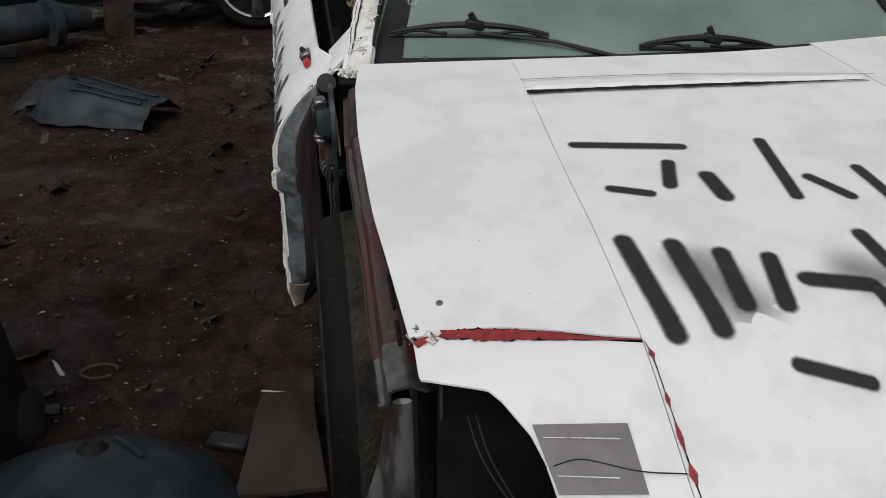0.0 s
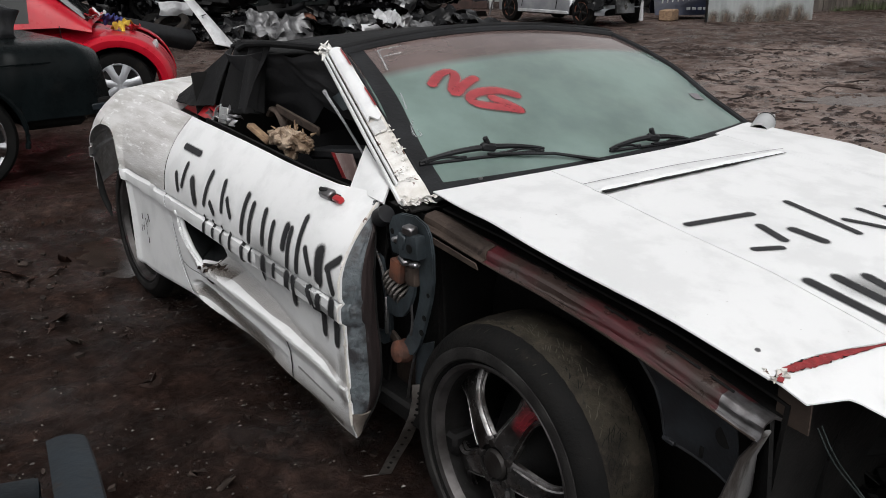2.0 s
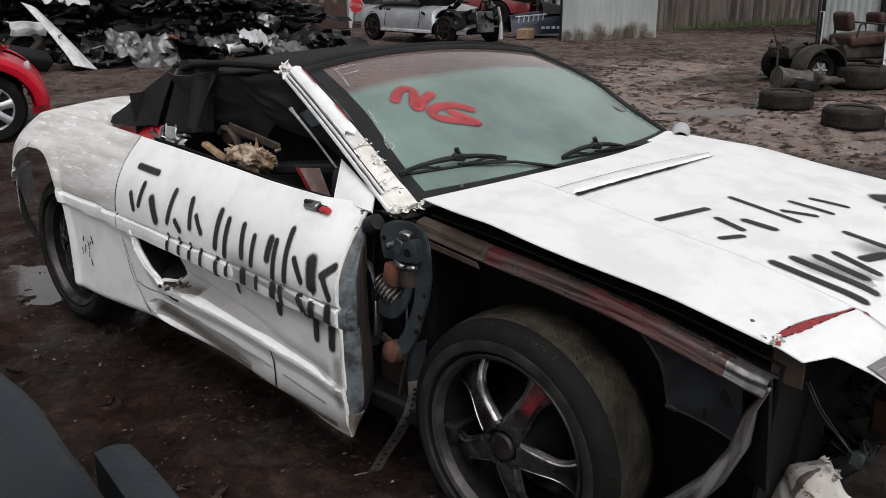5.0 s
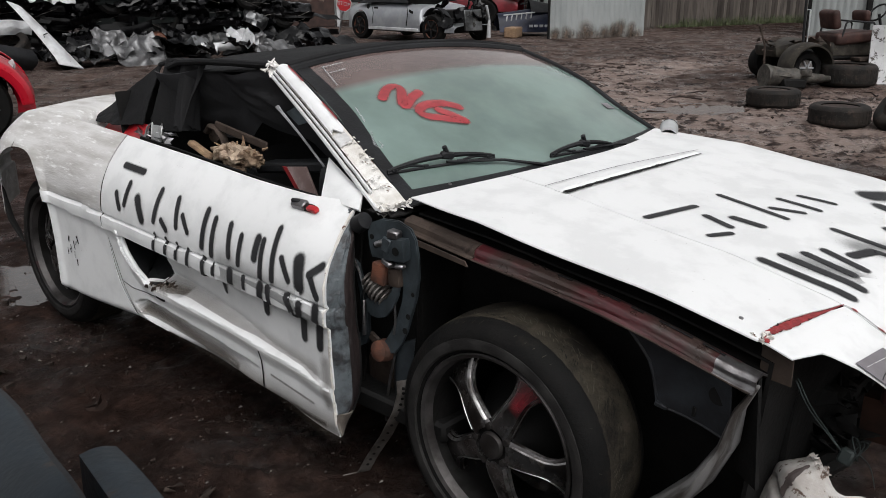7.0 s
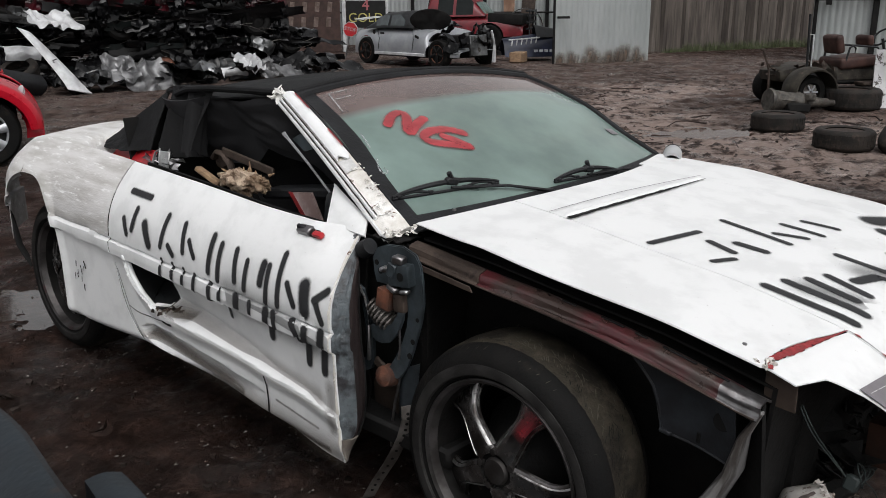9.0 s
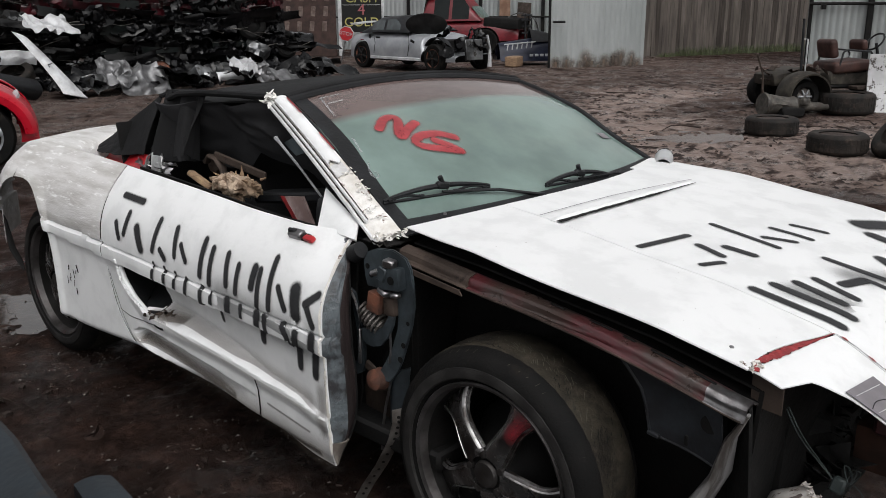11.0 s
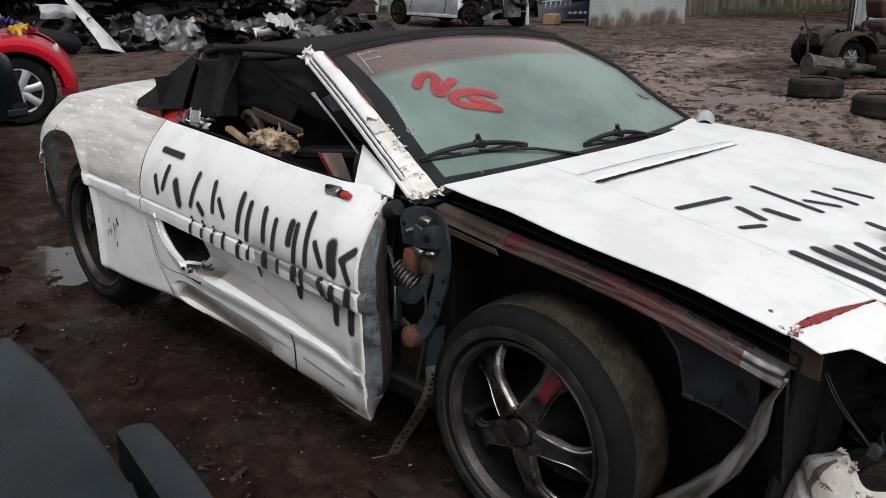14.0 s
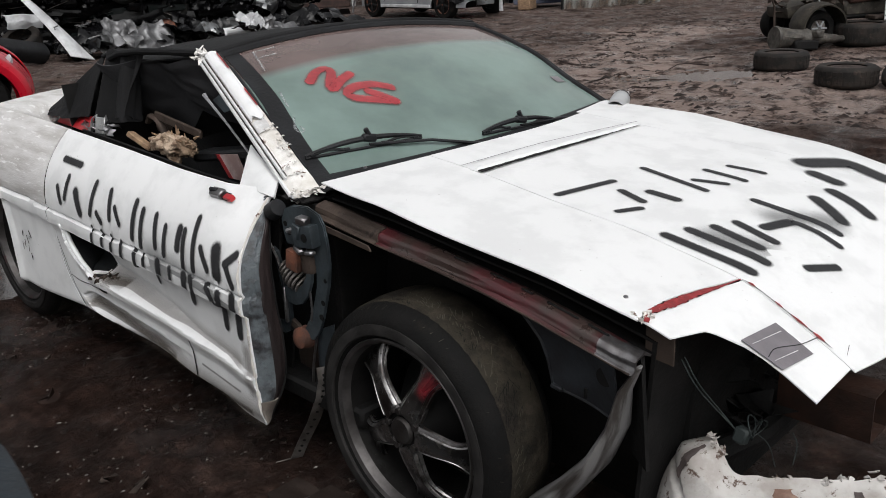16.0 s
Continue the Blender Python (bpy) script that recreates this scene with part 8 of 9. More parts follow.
# plank fence
fence = thing("plank_fence", "weathered grey upright plank fence at the yard's edge", "fence", (22.5, 12.7, 0), kind="structure")
fa, fb = Vector((19.6, 13.6)), Vector((27.6, 10.9))
fd = (fb - fa).normalized()
rng = random.Random(31)
s = 0.0
while s < (fb - fa).length:
    w = rng.uniform(0.11, 0.15)
    q = fa + fd * (s + w / 2)
    h = 1.78 + rng.gauss(0, 0.03)
    mm = Matrix.Translation((q.x, q.y, h / 2 - 0.06)) @ Matrix.Rotation(math.atan2(fd.y, fd.x), 4, "Z") @ Matrix.Rotation(rng.gauss(0, 0.008), 4, "Y")
    bm = bmesh.new()
    bmesh.ops.create_cube(bm, size=1.0, matrix=mm @ Matrix.Diagonal((w * 0.95, 0.02 + rng.uniform(0, 0.012), h, 1)))
    part("plank", bm, M[rng.choice(["plank", "plank", "plank_dark", "plank_pale"])], fence)
    s += w
for z0 in (0.4, 1.4):
    part("rail", box(((fa.x + fb.x) / 2 + 0.03, (fa.y + fb.y) / 2 + 0.06, z0), ((fb - fa).length, 0.05, 0.09), (0, 0, math.degrees(math.atan2(fd.y, fd.x)))), M["plank"], fence)
bm = bmesh.new()
for k in range(2200):
    t0 = rng.uniform(1.5, (fb - fa).length)
    q = fa + fd * t0
    h = rng.uniform(0.10, 0.30) * (1 if t0 > 2.2 else 0.5)
    x0, y0 = q.x + rng.gauss(0, 0.06) + fd.y * rng.uniform(0.0, 0.3), q.y + rng.gauss(0, 0.06) - fd.x * rng.uniform(0.0, 0.3)
    a = rng.uniform(0, 6.3)
    v0 = [bm.verts.new((x0 + 0.008 * math.cos(a), y0 + 0.008 * math.sin(a), mud_z(x0, y0) - 0.02)), bm.verts.new((x0 - 0.008 * math.cos(a), y0 - 0.008 * math.sin(a), mud_z(x0, y0) - 0.02)),
          bm.verts.new((x0 + rng.gauss(0, 0.05), y0 + rng.gauss(0, 0.05), h))]
    bm.faces.new(v0)
tagged(part("grass", bm, M["grass"]), "strip of rough green grass along the plank fence", "grass", kind="stuff")


# ---------------------------------------------------------------- signs
def lettering(text, size, m, mat_t, parent):
    cu = bpy.data.curves.new("lettering", "FONT")
    cu.body, cu.size, cu.extrude, cu.align_x, cu.align_y = text, size, 0.006, "CENTER", "CENTER"
    tmp = bpy.data.objects.new("lettering", cu)
    me = bpy.data.meshes.new_from_object(tmp)
    bpy.data.objects.remove(tmp)
    me.transform(m)
    me.materials.clear()
    me.materials.append(mat_t)
    ob = new("lettering", me)
    ob.parent = parent
    return ob


SG = pose(16.0, 19.9, 0, 0, 0, -44)
sign = place("gold_sign", "black sign board with yellow and red words", "sign", SG)
part("board", box((0, 0, 1.25), (1.15, 0.05, 1.15), None, 0.008), M["sign_black"], sign)
part("frame_side", box((-0.63, -0.01, 1.1), (0.11, 0.09, 2.2), None, 0.01), M["scrap_white"], sign)
part("frame_side", box((0.61, -0.01, 1.1), (0.07, 0.09, 2.2), None, 0.01), M["scrap_white"], sign)
for text, size, z0, mt in (("CASH", 0.36, 1.62, "sign_yellow"), ("4", 0.44, 1.30, "sign_pink"), ("GOLD", 0.36, 0.95, "sign_yellow")):
    lettering(text, size, Matrix.Translation((0, -0.032, z0)) @ pose(0, 0, 0, 90, 0, 0), M[mt], sign)
part("rule", box((0, -0.03, 1.44), (1.1, 0.01, 0.012)), M["scrap_white"], sign)
old = place("faded_sign", "faded brown board with pale worn lettering bars", "sign", pose(14.75, 21.11, 0, 0, 0, -44))
part("board", box((0, 0, 1.05), (2.0, 0.05, 2.1), None, 0.01), M["sign_brown"], old)
for row in range(3):
    for k in range(5):
        part("letter_bar", box((-0.78 + 0.36 * k + 0.05 * row, -0.03, 0.85 + 0.42 * row), (0.13, 0.012, 0.28), (0, 6, 0), 0.01), M["faded_letter"] if (k + row) % 7 else M["sign_pink"], old)
stop = place("stop_sign", "small red octagonal stop sign with white rim", "sign", pose(13.5, 17.95, 0, 0, 12, -46))
part("pole", tube([(0, 0.03, 0.0), (0, 0.03, 0.75)], 0.02, 6), M["steel"], stop)
part("rim", lathe([(0.0, 0.0), (0.0, 0.20), (0.01, 0.20), (0.01, 0.0)], pose(0, 0, 0.75, 0, 0, 90) @ pose(0, 0, 0, 22.5, 0, 0), 8), M["scrap_white"], stop)
part("face", lathe([(-0.012, 0.0), (-0.012, 0.18), (0.0, 0.18), (0.0, 0.0)], pose(0, 0, 0.75, 0, 0, 90) @ pose(0, 0, 0, 22.5, 0, 0), 8), M["red_plastic"], stop)
lettering("STOP", 0.13, pose(0, -0.016, 0.75, 90, 0, 0), M["scrap_white"], stop)
arch_t = place("tractor_mudguard", "grey curved mudguard leaning on the fence", "car part", pose(19.6, 16.9, 0, 0, 0, -50))
part("guard", surf(lambda u, v: Vector((0.55 * math.cos(math.pi * u), 0.25 * v, 0.65 + 0.55 * math.sin(math.pi * u))), 18, 4, 0.03), M["crush_grey"], arch_t)
part("leg", tube([(-0.55, 0.12, 0.0), (-0.55, 0.12, 0.66)], 0.03, 6), M["blackdirt_shade"], arch_t)
part("leg", tube([(0.55, 0.12, 0.0), (0.55, 0.12, 0.66)], 0.03, 6), M["blackdirt_shade"], arch_t)
board = place("brown_board", "brown board leaning on the corrugated fence", "board", pose(20.6, 17.6, 0, -8, 0, -58))
part("plank", box((0, 0, 0.75), (0.42, 0.03, 1.5), (0, 3, 0), 0.006), M["brown_steel"], board)
crate = place("timber_block", "broken pale timber block on the mud", "timber", pose(15.3, 13.7, 0, 0, 0, 20))
part("block", box((0, 0, 0.12), (0.5, 0.3, 0.24), (0, 0, 0), 0.02), M["wood"], crate)

# ---------------------------------------------------------------- things about the white car
# broken front bumper lying under the nose
bumper = thing("broken_bumper", "broken white front bumper with torn flaking edges, lying under the nose", "bumper", (0.4, 0.8, 0))


def bumper_path(u):
    return Vector((bend(u, (0, 0.36), (0.10, 0.23), (0.18, 0.20), (0.3, 0.24), (0.6, 0.34), (1, 0.52)), bend(u, (0, 1.02), (0.10, 0.96), (0.18, 0.88), (0.3, 0.80), (0.6, 0.66), (1, 0.44)), 0))


def bumper_fn(u, v, lift=0.0):
    u = u + 0.13 * (1 - v) ** 1.4 * (1 - u) ** 6
    p = bumper_path(u)
    d = (bumper_path(min(u + 0.02, 1)) - bumper_path(max(u - 0.02, 0))).normalized()
    out = Vector((d.y, -d.x, 0))
    topz = bend(u, (0, 0.385), (0.07, 0.455), (0.12, 0.470), (0.17, 0.425), (0.22, 0.395), (0.3, 0.392), (1, 0.40)) + 0.006 * N3(u * 18, 0, 3)
    z = 0.09 + (topz - 0.09) * v
    bulge = 0.07 * math.sin(min(1, (1 - v) * 1.25) * math.pi * 0.62) - 0.05 * smooth(0.90, 1.0, v)
    groove = -0.014 * smooth(0.030, 0.0, abs(v - 0.80)) * smooth(0.20, 0.28, u) - 0.016 * smooth(0.035, 0.0, abs(v - 0.60 - 0.22 * smooth(0.24, 0.06, u))) * smooth(0.02, 0.10, u)
    groove += 0.012 * smooth(0.60, 0.63, v) * smooth(0.80, 0.76, v) * smooth(0.2, 0.3, u)
    return p + out * (bulge + groove + lift + 0.003 * N3(u * 12, v * 5, 1)) + Vector((0, 0, z))


M["bare_plastic"] = material("bare_grey_brown_plastic", (0.075, 0.058, 0.055), 0.7, dark=(0.04, 0.03, 0.028), scale=20, bump=0.3)
M["tan_plastic"] = material("bare_tan_filler", (0.26, 0.17, 0.13), 0.8, dark=(0.14, 0.08, 0.06), scale=30, bump=0.3)
M["bumper"] = material("dirty_flaking_bumper_paint", (0.44, 0.425, 0.41), 0.6, dark=(0.29, 0.265, 0.245), scale=9, amount=(0.36, 0.6), bump=0.3, bump_scale=50,
                       spots=(0.085, 0.055, 0.042), spot_scale=22, spot_at=(0.575, 0.625), spot_rough=0.85)
part("cover", surf(lambda u, v: bumper_fn(u, 2 * v) if v <= 0.5 else bumper_fn(u, 2 - 2 * v, -0.005), 90, 120), M["bumper"], bumper)
for k, (u0, u1, v0, v1) in enumerate(((0.255, 0.285, 0.60, 0.86), (0.60, 0.67, 0.62, 1.0), (0.33, 0.45, 0.86, 0.99), (0.105, 0.13, 0.80, 0.99), (0.72, 0.80, 0.56, 0.70))):
    def bare(a, b, u0=u0, u1=u1, v0=v0, v1=v1, k=k):
        w = 0.5 + 0.28 * N3(b * 4, k, 0, 1.3) + 0.18 * N3(b * 16, k, 3, 1.0)
        c = (u0 + u1) / 2 + (u1 - u0) * 0.35 * N3(b * 3, k, 7, 1.0)
        return bumper_fn(c + (a - 0.5) * (u1 - u0) * 1.2 * max(0.12, w) * math.sin(math.pi * (0.06 + 0.88 * b)) ** 0.5, min(0.965, v0 + (v1 - v0) * b), 0.004)
    part("bare_patch", surf(bare, 8, 24), M["bare_plastic"] if k != 2 else M["tan_plastic"], bumper, "bare patch where paint has torn off")
bm = bmesh.new()
for k in range(36):
    u0 = rng.uniform(0.04, 0.98)
    shard(rng, bumper_fn(u0, 1.0) + Vector((rng.gauss(0, 0.006), rng.gauss(0, 0.006), rng.gauss(0.0, 0.004))), (0.012, 0.010, 0.006), bm, 3, 0.5)
tagged(part("torn_edge", bm, M["bumper"], bumper), kind="stuff")
part("grille_slot", surf(lambda u, v: bumper_fn(0.30 + 0.68 * u, 0.14 + 0.26 * v) + (bumper_fn(0.3 + 0.68 * u, 0.3) - bumper_path(0.3 + 0.68 * u)).normalized() * 0 + Vector((-0.005, -0.004, 0)), 20, 3, 0.002), M["blackdirt_shade"], bumper)
part("grille_bar", tube([bumper_fn(0.32 + 0.64 * k / 16, 0.33) + Vector((-0.012, -0.008, 0)) for k in range(17)], 0.011, 8), M["bumper"], bumper)

# wheel-arch liner on the mud
liner = thing("wheel_arch_liner", "blue-grey plastic wheel arch liner lying on the mud", "car part", (-1.1, 4.7, 0), "liners on the mud")


def liner1(u, v):
    c = Vector((-1.40, 4.74, 0)).lerp(Vector((-0.74, 4.42, 0)), u)
    a = (v - 0.5) * 2
    wid = (0.25 - 0.07 * u) * (0.55 + 0.45 * smooth(0.0, 0.3, u))
    q = c + Vector((0.44, 0.90, 0)) * a * wid
    z = 0.20 * (1 - abs(a) ** 2.2) * (1 - 0.55 * u) * smooth(-0.15, 0.25, u) + 0.015 + 0.015 * N3(u * 3, v * 4, 1, 2)
    return Vector((q.x, q.y, z + 0.010 * smooth(0.2, 0.0, abs(abs(a) - 0.45)) * smooth(0.3, 0.45, u)))


part("shell", surf(liner1, 30, 24, 0.006), M["liner"], liner)
for v0 in (0.30, 0.42, 0.70):
    part("rib", tube([liner1(0.38 + 0.54 * k / 12, v0) + Vector((0, 0, 0.006)) for k in range(13)], 0.008, 6), M["liner"], liner)
part("torn_flap", surf(lambda u, v: Vector((-1.50 + 0.28 * u + 0.03 * N3(u * 4, v * 4, 2, 2), 4.55 + 0.34 * v + 0.06 * u, 0.02 + 0.13 * math.sin(0.3 + 2.4 * u) * (0.5 + 0.5 * math.sin(v * 3)) + 0.02 * N3(u * 3, v * 5, 1, 2))), 16, 16, 0.006), M["black"], liner, "torn black flap")
part("mount_hole", lathe([(0.0, 0.022), (0.004, 0.024), (0.006, 0.016), (0.002, 0.0)], Matrix.Translation(liner1(0.30, 0.55) + Vector((0, 0, 0.002))) @ pose(0, 0, 0, 0, -80, 0), 12), M["blackdirt_shade"], liner)
liner = thing("wheel_arch_liner", "muddy dark plastic wheel arch liner lying on the mud", "car part", (-0.5, 1.7, 0), "liners on the mud")


def liner2(u, v):
    a = math.pi * u
    r0 = 1 - v
    z = 0.20 * max(0.0, 1 - r0 ** 2.6) ** 0.7
    return Vector((-0.53 - 0.37 * r0 * math.cos(a), 1.36 + 0.42 * r0 * math.sin(a) ** 0.8, 0.012 + z + 0.010 * N3(u * 4, v * 4, 5, 2)))


part("shell", surf(liner2, 36, 18, 0.006), M["liner"], liner)
part("boss", lathe([(0.0, 0.0), (0.012, 0.022), (0.0, 0.035), (-0.02, 0.038), (-0.02, 0.0)], pose(-0.51, 1.58, 0.185, 0, -70, 90), 14), M["blackdirt_shade"], liner)
part("rib", tube([(-0.47, 1.62, 0.175), (-0.42, 1.56, 0.185), (-0.40, 1.53, 0.185)], 0.007, 6), M["liner"], liner)
part("tab", box((-0.25, 1.75, 0.035), (0.10, 0.05, 0.02), (0, 0, -20), 0.006), M["black"], liner)
lump = thing("black_plastic_part", "black plastic car part half buried in mud", "car part", (-0.83, 1.93, 0))
part("shell", lathe([(-0.09, 0.0), (-0.08, 0.09), (0.0, 0.12), (0.08, 0.10), (0.09, 0.0)], pose(-0.83, 1.93, 0.03, 0, 70, 20), 16), M["black"], lump)
part("pin", tube([(-0.74, 1.94, 0.04), (-0.68, 1.94, 0.04)], 0.016, 8), M["black"], lump)

# brown folded steel piece by the front wheel
fold = thing("folded_steel", "dirty brown folded steel piece beside the front tyre", "scrap", (-0.1, 1.8, 0))
part("sheet", surf(lambda u, v: Vector((-0.22 + 0.07 * u + (0.20 - 0.09 * u * u) * v - 0.03 * smooth(0.5, 1.0, v) * math.sin(u * 3.1), 1.50 + 0.53 * u, 0.035 + 0.045 * smooth(0.75, 0.7, u) + 0.01 * N3(u * 3, v * 3, 4))), 24, 8, 0.012), M["torn_brown"], fold)
part("bright_edge", tube([(-0.172 + 0.030 * k, 1.885 - 0.003 * k, 0.080 - 0.004 * k) for k in range(4)], 0.0035, 5), M["steel"], fold)

# dark bumper cover standing close to the path
dark = thing("dark_bumper_cover", "dark blue-grey bumper cover standing on the mud", "car part", (-1.1, 1.9, 0))


def cover_fn(u, v):
    # rounded top edge along y, falling away towards -x
    y = 1.30 + 0.82 * u
    x = bend(y, (1.3, -1.068), (1.45, -1.058), (1.65, -1.038), (1.87, -1.004), (2.2, -1.0)) - 0.40 * v ** 1.3
    z = 0.735 - 0.50 * v ** 2.2 - 0.05 * smooth(0.35, 0.0, u) + 0.01 * u
    return Vector((x, y, z))


part("cover", surf(cover_fn, 24, 20, 0.008), M["liner"], dark)
part("back_face", surf(lambda u, v: cover_fn(u, 0) + Vector((-0.02 * v, 0, -0.72 * v)), 12, 10, 0.008), M["black"], dark)
def vane_fn(u, v):
    # curved duct vane: its top, then its inner side down to the ground
    y = 1.965 - 0.50 * u
    xl, xr = -0.866 - 0.085 * u, -0.798 - 0.045 * u - 0.045 * u * u
    if v < 0.5:
        f = v / 0.5
        return Vector((xr + (xl - xr) * f, y - 0.022 * (1 - f), 0.540 + 0.008 * math.sin(f * math.pi)))
    f = (v - 0.5) / 0.5
    return Vector((xl - 0.012 * f, y, 0.540 - 0.50 * f))


part("duct_vane", surf(vane_fn, 20, 16, 0.004), M["liner"], dark, "curved blue-grey duct vane")
part("vane_side", surf(lambda u, v: vane_fn(u, 0) + Vector((0.05 * v, 0.01 * v, -0.006 - 0.50 * v)), 14, 8, 0.004), M["black"], dark)
part("bracket_tab", box((-0.945, 1.80, 0.50), (0.07, 0.075, 0.006), (4, 6, -14), 0.002), M["wing_steel"], dark)
part("duct_box", box((-0.955, 1.89, 0.455), (0.10, 0.11, 0.07), (6, 4, -12), 0.012, seg=2), M["liner"], dark)
part("duct_step", box((-0.965, 1.80, 0.43), (0.12, 0.10, 0.05), (0, 4, -12), 0.010, seg=2), M["black"], dark)

# wheel-end casting by the saloon
cast = thing("axle_casting", "blue-grey cast axle part on the ground near the saloon", "car part", (-1.75, 6.1, 0))
part("beam", tube([(-2.2, 5.85, 0.16), (-1.9, 5.95, 0.20), (-1.6, 6.15, 0.20), (-1.45, 6.30, 0.16)], [0.09, 0.12, 0.11, 0.07], 10), M["wing_steel"], cast)
part("flange", lathe([(-0.03, 0.0), (-0.03, 0.15), (0.03, 0.15), (0.03, 0.0)], pose(-1.62, 6.05, 0.19, 0, 0, 40), 18), M["wing_steel"], cast)
part("arm", box((-1.95, 5.75, 0.08), (0.35, 0.10, 0.06), (0, 8, 20), 0.015), M["blackdirt_shade"], cast)
post = thing("wood_offcut", "dark wet board leaning on the saloon", "timber", (-1.25, 6.45, 0))
part("plank", box((-1.25, 6.42, 0.26), (0.20, 0.04, 0.56), (14, 6, 10), 0.006), M["brown_steel"], post)

# splintered wood inside the door opening
rng = random.Random(5)
debris = thing("splintered_wood", "splintered pale wood and foam lying in the window opening", "debris", (0.19, 2.85, 0.8))
M["torn_foam"] = material("torn_pale_foam", (0.40, 0.31, 0.23), 0.9, dark=(0.15, 0.095, 0.06), scale=16, amount=(0.4, 0.58), bump=0.6, bump_scale=60)
for k, (y0, z0, s) in enumerate(((3.0, 0.862, 0.036), (2.94, 0.868, 0.042), (2.88, 0.866, 0.044), (2.82, 0.862, 0.036), (2.91, 0.845, 0.045))):
    bm = bmesh.new()
    bmesh.ops.create_icosphere(bm, subdivisions=4, radius=1.0)
    for v in bm.verts:
        d = v.co.copy()
        f = 1 + 0.75 * N3(d.x + k * 5, d.y, d.z, 1.6) + 0.45 * abs(N3(d.x, d.y + k * 3, d.z, 4.0))
        v.co = Vector((0.19 + d.x * s * 0.7 * f, y0 + d.y * s * 1.1 * f, z0 + d.z * s * 0.7 * f))
    part("foam_lump", bm, M["torn_foam"] if k != 3 else M["foam"], debris)
for k in range(12):
    c = Vector((0.19 + rng.gauss(0, 0.02), 2.88 + rng.gauss(0, 0.06), 0.885 + rng.gauss(0, 0.010)))
    part("splinter", tube([c, c + Vector((rng.gauss(0, 0.01), rng.gauss(0, 0.03), rng.uniform(0.01, 0.035)))], [0.006, 0.002], 5), M["wood"], debris)
part("board", box((0.16, 3.09, 0.862), (0.035, 0.11, 0.02), (30, 10, 25), 0.004), M["wood"], debris)

# ---------------------------------------------------------------- puddles and loose stones


def puddle(name, cx, cy, rx, ry, turn_z, z, label, mat_w):
    bm = bmesh.new()
    ring = []
    for k in range(56):
        a = k * math.tau / 56
        f = 1 + 0.28 * N3(math.cos(a) * 2 + cx, math.sin(a) * 2, cy, 1.0) + 0.12 * N3(math.cos(a) * 6, math.sin(a) * 6, cx, 1.0)
        q = Vector((rx * f * math.cos(a), ry * f * math.sin(a), 0))
        q.rotate(Euler((0, 0, radians(turn_z))))
        ring.append(bm.verts.new((cx + q.x, cy + q.y, z)))
    bm.faces.new(ring)
    tagged(part(name, bm, mat_w), label, "puddle", kind="structure")


puddle("water_1", 7.72, 5.28, 1.05, 0.70, -55, -0.033, "shallow brown rain puddle in the mud", M["brown_water"])
puddle("water_2", 0.11, 4.75, 0.34, 0.60, -12, -0.036, "pale glossy puddle by the rear wheel", M["water"])

bm = bmesh.new()
rng = random.Random(77)
for k in range(2600):
    if k < 1500:
        x0, y0 = rng.uniform(-2.0, 0.6), rng.uniform(1.2, 7.0)
        s = rng.uniform(0.003, 0.009)
    else:
        x0, y0 = rng.uniform(1, 16), rng.uniform(1, 15)
        s = rng.uniform(0.010, 0.035)
    z0 = mud_z(x0, y0)
    e = Euler((rng.uniform(0, 6), rng.uniform(0, 6), rng.uniform(0, 6)))
    vs = []
    for q in ((1, 0, 0), (-1, 0, 0), (0, 1, 0), (0, -1, 0), (0, 0, 1), (0, 0, -1)):
        v = Vector(q) * s * rng.uniform(0.5, 1.2)
        v.rotate(e)
        vs.append(bm.verts.new((x0 + v.x, y0 + v.y, z0 + v.z * 0.6 + s * 0.15)))
    for a, b, c in ((0, 2, 4), (2, 1, 4), (1, 3, 4), (3, 0, 4), (2, 0, 5), (1, 2, 5), (3, 1, 5), (0, 3, 5)):
        bm.faces.new((vs[a], vs[b], vs[c]))
M["clod"] = material("clods_and_stones", (0.060, 0.042, 0.034), 0.7, dark=(0.03, 0.021, 0.018), scale=20, bump=0.2, island=0.6)
tagged(part("mud_clods", bm, M["clod"]), "loose clods and small stones on the mud", "clods", kind="stuff")
bm = bmesh.new()
for k in range(5200):
    x0, y0 = rng.uniform(3.5, 15), rng.uniform(1.6, 10.0)
    if N3(x0, y0, 0, 0.8) + 0.6 * N3(x0, y0, 4, 2.2) < 0.06 or silt(x0, y0) < 0.3:
        continue
    z0, s, a = mud_z(x0, y0), rng.uniform(0.008, 0.028), rng.uniform(-1.2, 0.2)
    L1 = s * rng.uniform(1.2, 4.0)
    ring = [bm.verts.new((x0 + L1 * math.cos(b) * math.cos(a) - s * math.sin(b) * math.sin(a), y0 + L1 * math.cos(b) * math.sin(a) + s * math.sin(b) * math.cos(a), z0 - 0.004)) for b in [j * math.tau / 6 + rng.uniform(-0.3, 0.3) for j in range(6)]]
    peak = bm.verts.new((x0 + rng.gauss(0, s * 0.3), y0 + rng.gauss(0, s * 0.3), z0 + s * rng.uniform(0.5, 1.0)))
    for a0, b0 in zip(ring, ring[1:] + ring[:1]):
        bm.faces.new((a0, b0, peak))
M["dark_clod"] = material("dark_wet_clods", (0.045, 0.029, 0.024), 0.6, dark=(0.012, 0.008, 0.007), scale=20, bump=0.3, island=0.6)
tagged(part("dark_clods", bm, M["dark_clod"], sharp=85), "dark trodden clods scattered over pale silt", "clods", kind="stuff")
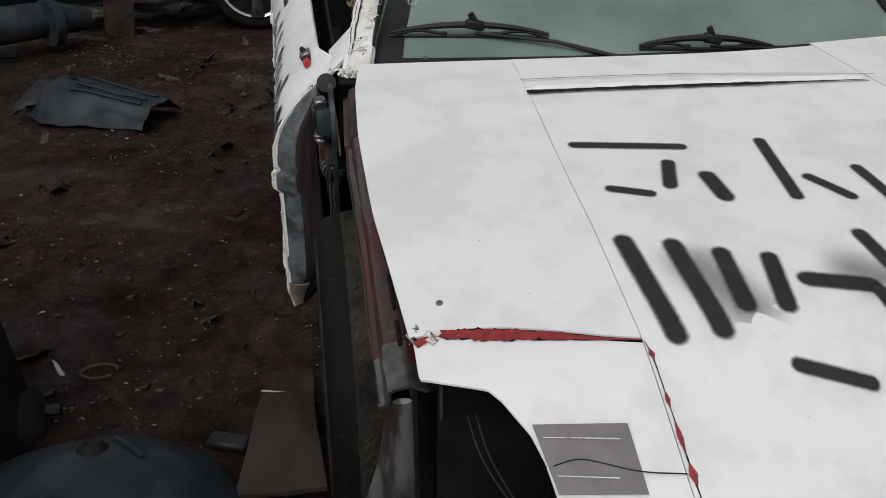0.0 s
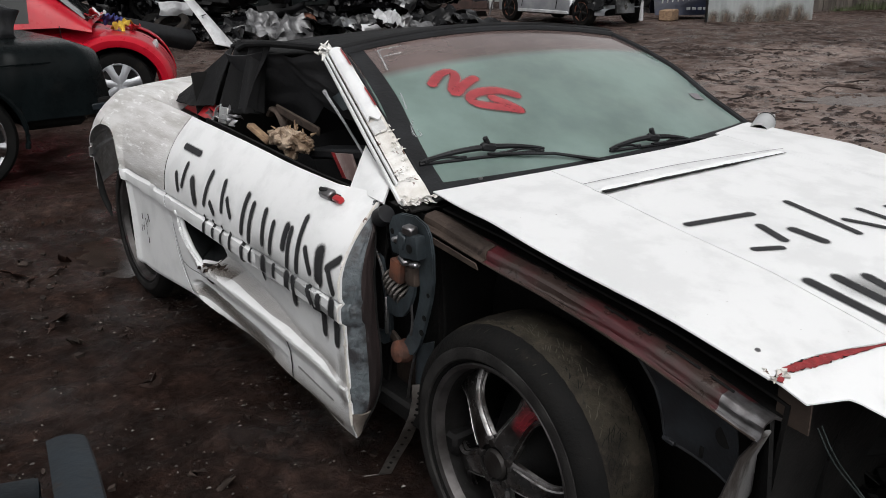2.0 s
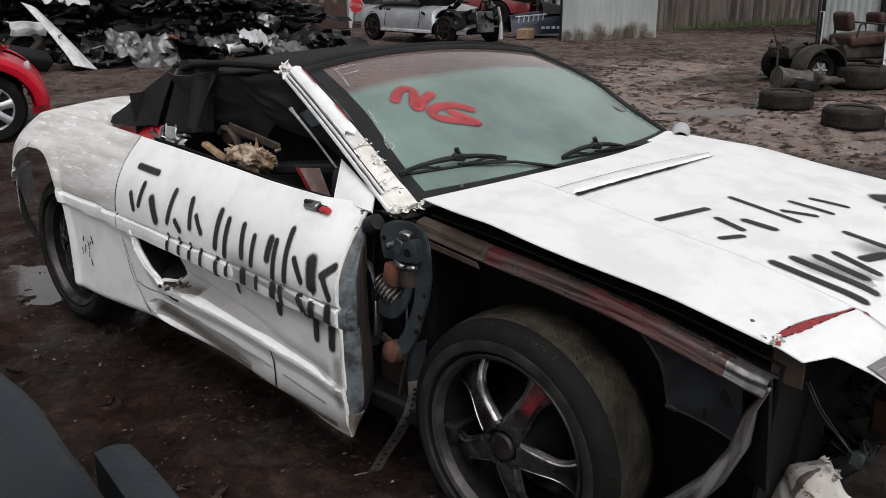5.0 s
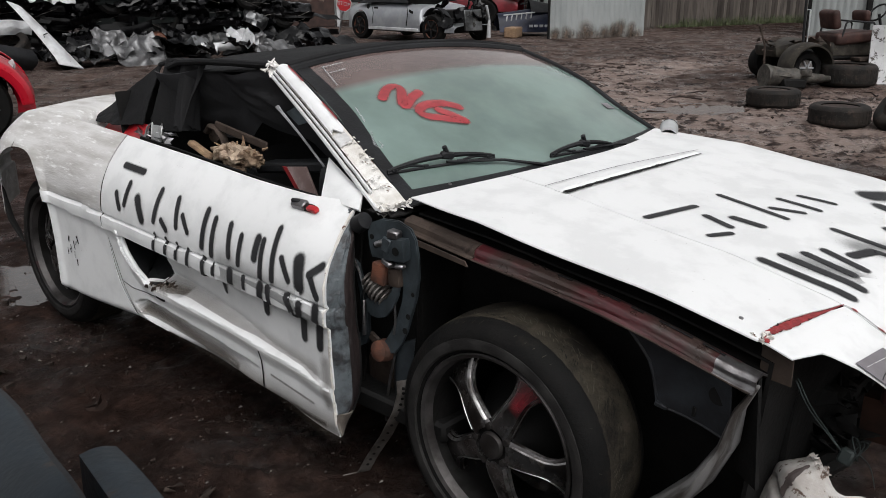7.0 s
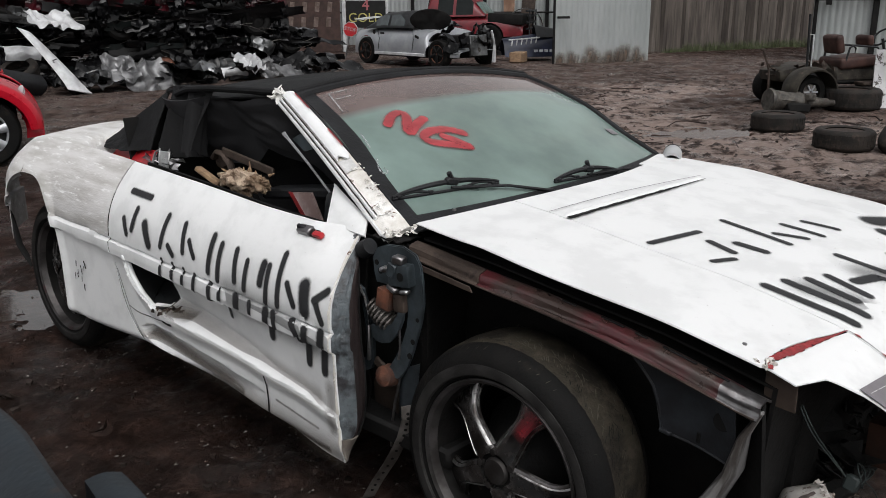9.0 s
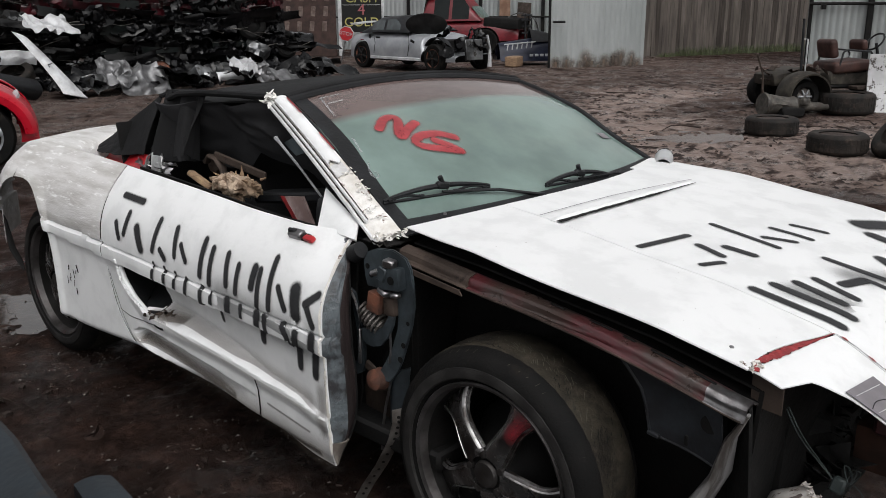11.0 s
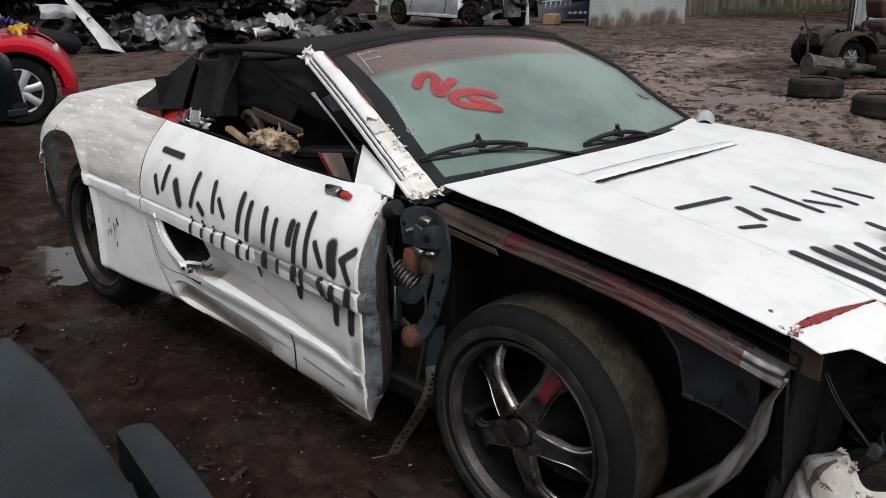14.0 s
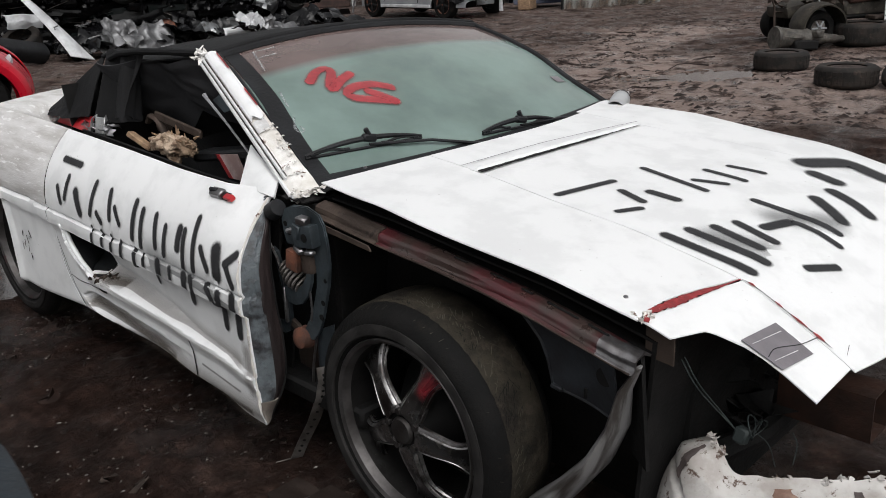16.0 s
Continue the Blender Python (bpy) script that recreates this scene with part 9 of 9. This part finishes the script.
for k in range(34):
    x0, y0, a = rng.uniform(6.5, 13), rng.uniform(3.4, 9.0), rng.uniform(0, 6.3)
    L1 = rng.uniform(0.15, 0.5)
    ob = thing("twig", "dark bent twig lying on wet mud", "twig", (x0, y0, mud_z(x0, y0)), "twigs on the mud")
    pts = [(x0 + L1 * f * math.cos(a + 0.9 * f), y0 + L1 * f * math.sin(a + 0.9 * f), mud_z(x0 + L1 * f * math.cos(a + 0.9 * f), y0 + L1 * f * math.sin(a + 0.9 * f)) + 0.012 + rng.uniform(0, 0.02)) for f in (0, 0.25, 0.5, 0.75, 1)]
    part("stick", tube(pts, [0.011, 0.010, 0.009, 0.007, 0.004], 5), M["dark_clod"], ob)
bm = bmesh.new()
spots = [(rng.uniform(-1.7, 0.3), 1.5 + 4.6 * rng.random() ** 1.2, rng.uniform(0.06, 0.30)) for _ in range(46)]
for k in range(1100):
    cx, cy, cr = rng.choice(spots)
    x0, y0 = (cx + rng.gauss(0, cr), cy + rng.gauss(0, cr)) if k % 4 else (rng.uniform(-1.9, 0.35), 1.3 + 5.5 * rng.random() ** 1.2)
    s, a = rng.uniform(0.0009, 0.0026), rng.uniform(-0.6, 0.4)
    L1 = s * rng.uniform(1.5, 4.5)
    z0 = mud_z(x0, y0) + 0.005
    vs = [bm.verts.new((x0 + dx * L1 * math.cos(a) - dy * s * math.sin(a), y0 + dx * L1 * math.sin(a) + dy * s * math.cos(a), z0 + rng.uniform(0, 0.005))) for dx, dy in ((-1, -0.5), (0.6, -1), (1, 0.3), (-0.4, 1))]
    top_v = bm.verts.new((x0, y0, z0 + 0.008))
    for a0, b0 in zip(vs, vs[1:] + vs[:1]):
        bm.faces.new((a0, b0, top_v))
M["chip"] = material("pale_chips", (0.14, 0.128, 0.116), 0.55, dark=(0.06, 0.052, 0.047), scale=30, bump=0, island=0.8)
tagged(part("pale_chips", bm, M["chip"]), "tiny pale chips of paint and plastic on the mud", "chips", kind="stuff")
bm = bmesh.new()
for k in range(210):
    x0, y0 = rng.uniform(-1.8, 0.1), 1.5 + 4.8 * rng.random()
    r0, n0, e = rng.uniform(0.006, 0.024) * (1.5 if k % 19 == 0 else 1), rng.randint(8, 12), Euler((rng.gauss(0, 0.12), rng.gauss(0, 0.12), rng.uniform(0, 6.3)))
    up, dn = [], []
    for j in range(n0):
        q = Vector((r0 * rng.uniform(0.5, 1.2) * math.cos(j * math.tau / n0), 0.55 * r0 * rng.uniform(0.35, 1.3) * math.sin(j * math.tau / n0), 0))
        q.rotate(e)
        q += Vector((x0, y0, mud_z(x0, y0) + 0.006))
        up.append(bm.verts.new(q + Vector((0, 0, 0.004))))
        dn.append(bm.verts.new(q - Vector((0, 0, 0.010))))
    bm.faces.new(up)
    for j in range(n0):
        bm.faces.new((up[j], dn[j], dn[(j + 1) % n0], up[(j + 1) % n0]))
tagged(part("mud_flakes", bm, M["flake"]), "broken flat flakes of drying mud", "mud", kind="stuff")
for k in range(26):
    x0, y0 = rng.uniform(-1.6, 0.0), rng.uniform(2.2, 6.2)
    if -0.16 < x0:
        x0 -= 0.35
    ob = thing("litter_scrap", "small torn plastic scrap trodden into the mud", "litter", (x0, y0, mud_z(x0, y0)), "litter on the mud")
    part("scrap", shard(rng, (x0, y0, mud_z(x0, y0) + 0.012), (rng.uniform(0.03, 0.10), rng.uniform(0.02, 0.06), 0.02), None, 4, 0.5), M[rng.choice(["oxide", "brown_steel", "oxide", "brown_steel", "oxide", "dark_clod"])], ob)
ob = thing("wire_loop", "small bent wire loop lying on the mud", "wire", (-0.63, 2.15, 0))
part("wire", tube([(-0.63 + 0.05 * math.cos(a), 2.15 + 0.035 * math.sin(a), mud_z(-0.63, 2.15) + 0.012) for a in [k * 0.42 for k in range(14)]], 0.005, 6), M["brown_steel"], ob)
ob = thing("paper_scrap", "pale paper scrap on the mud", "litter", (-0.74, 2.17, 0))
part("paper", shard(rng, (-0.74, 2.17, mud_z(-0.74, 2.17) + 0.012), (0.06, 0.02, 0.015), None, 3, 0.4), M["scrap_white"], ob)

for ob, m in PLACED:
    ob.matrix_basis = m
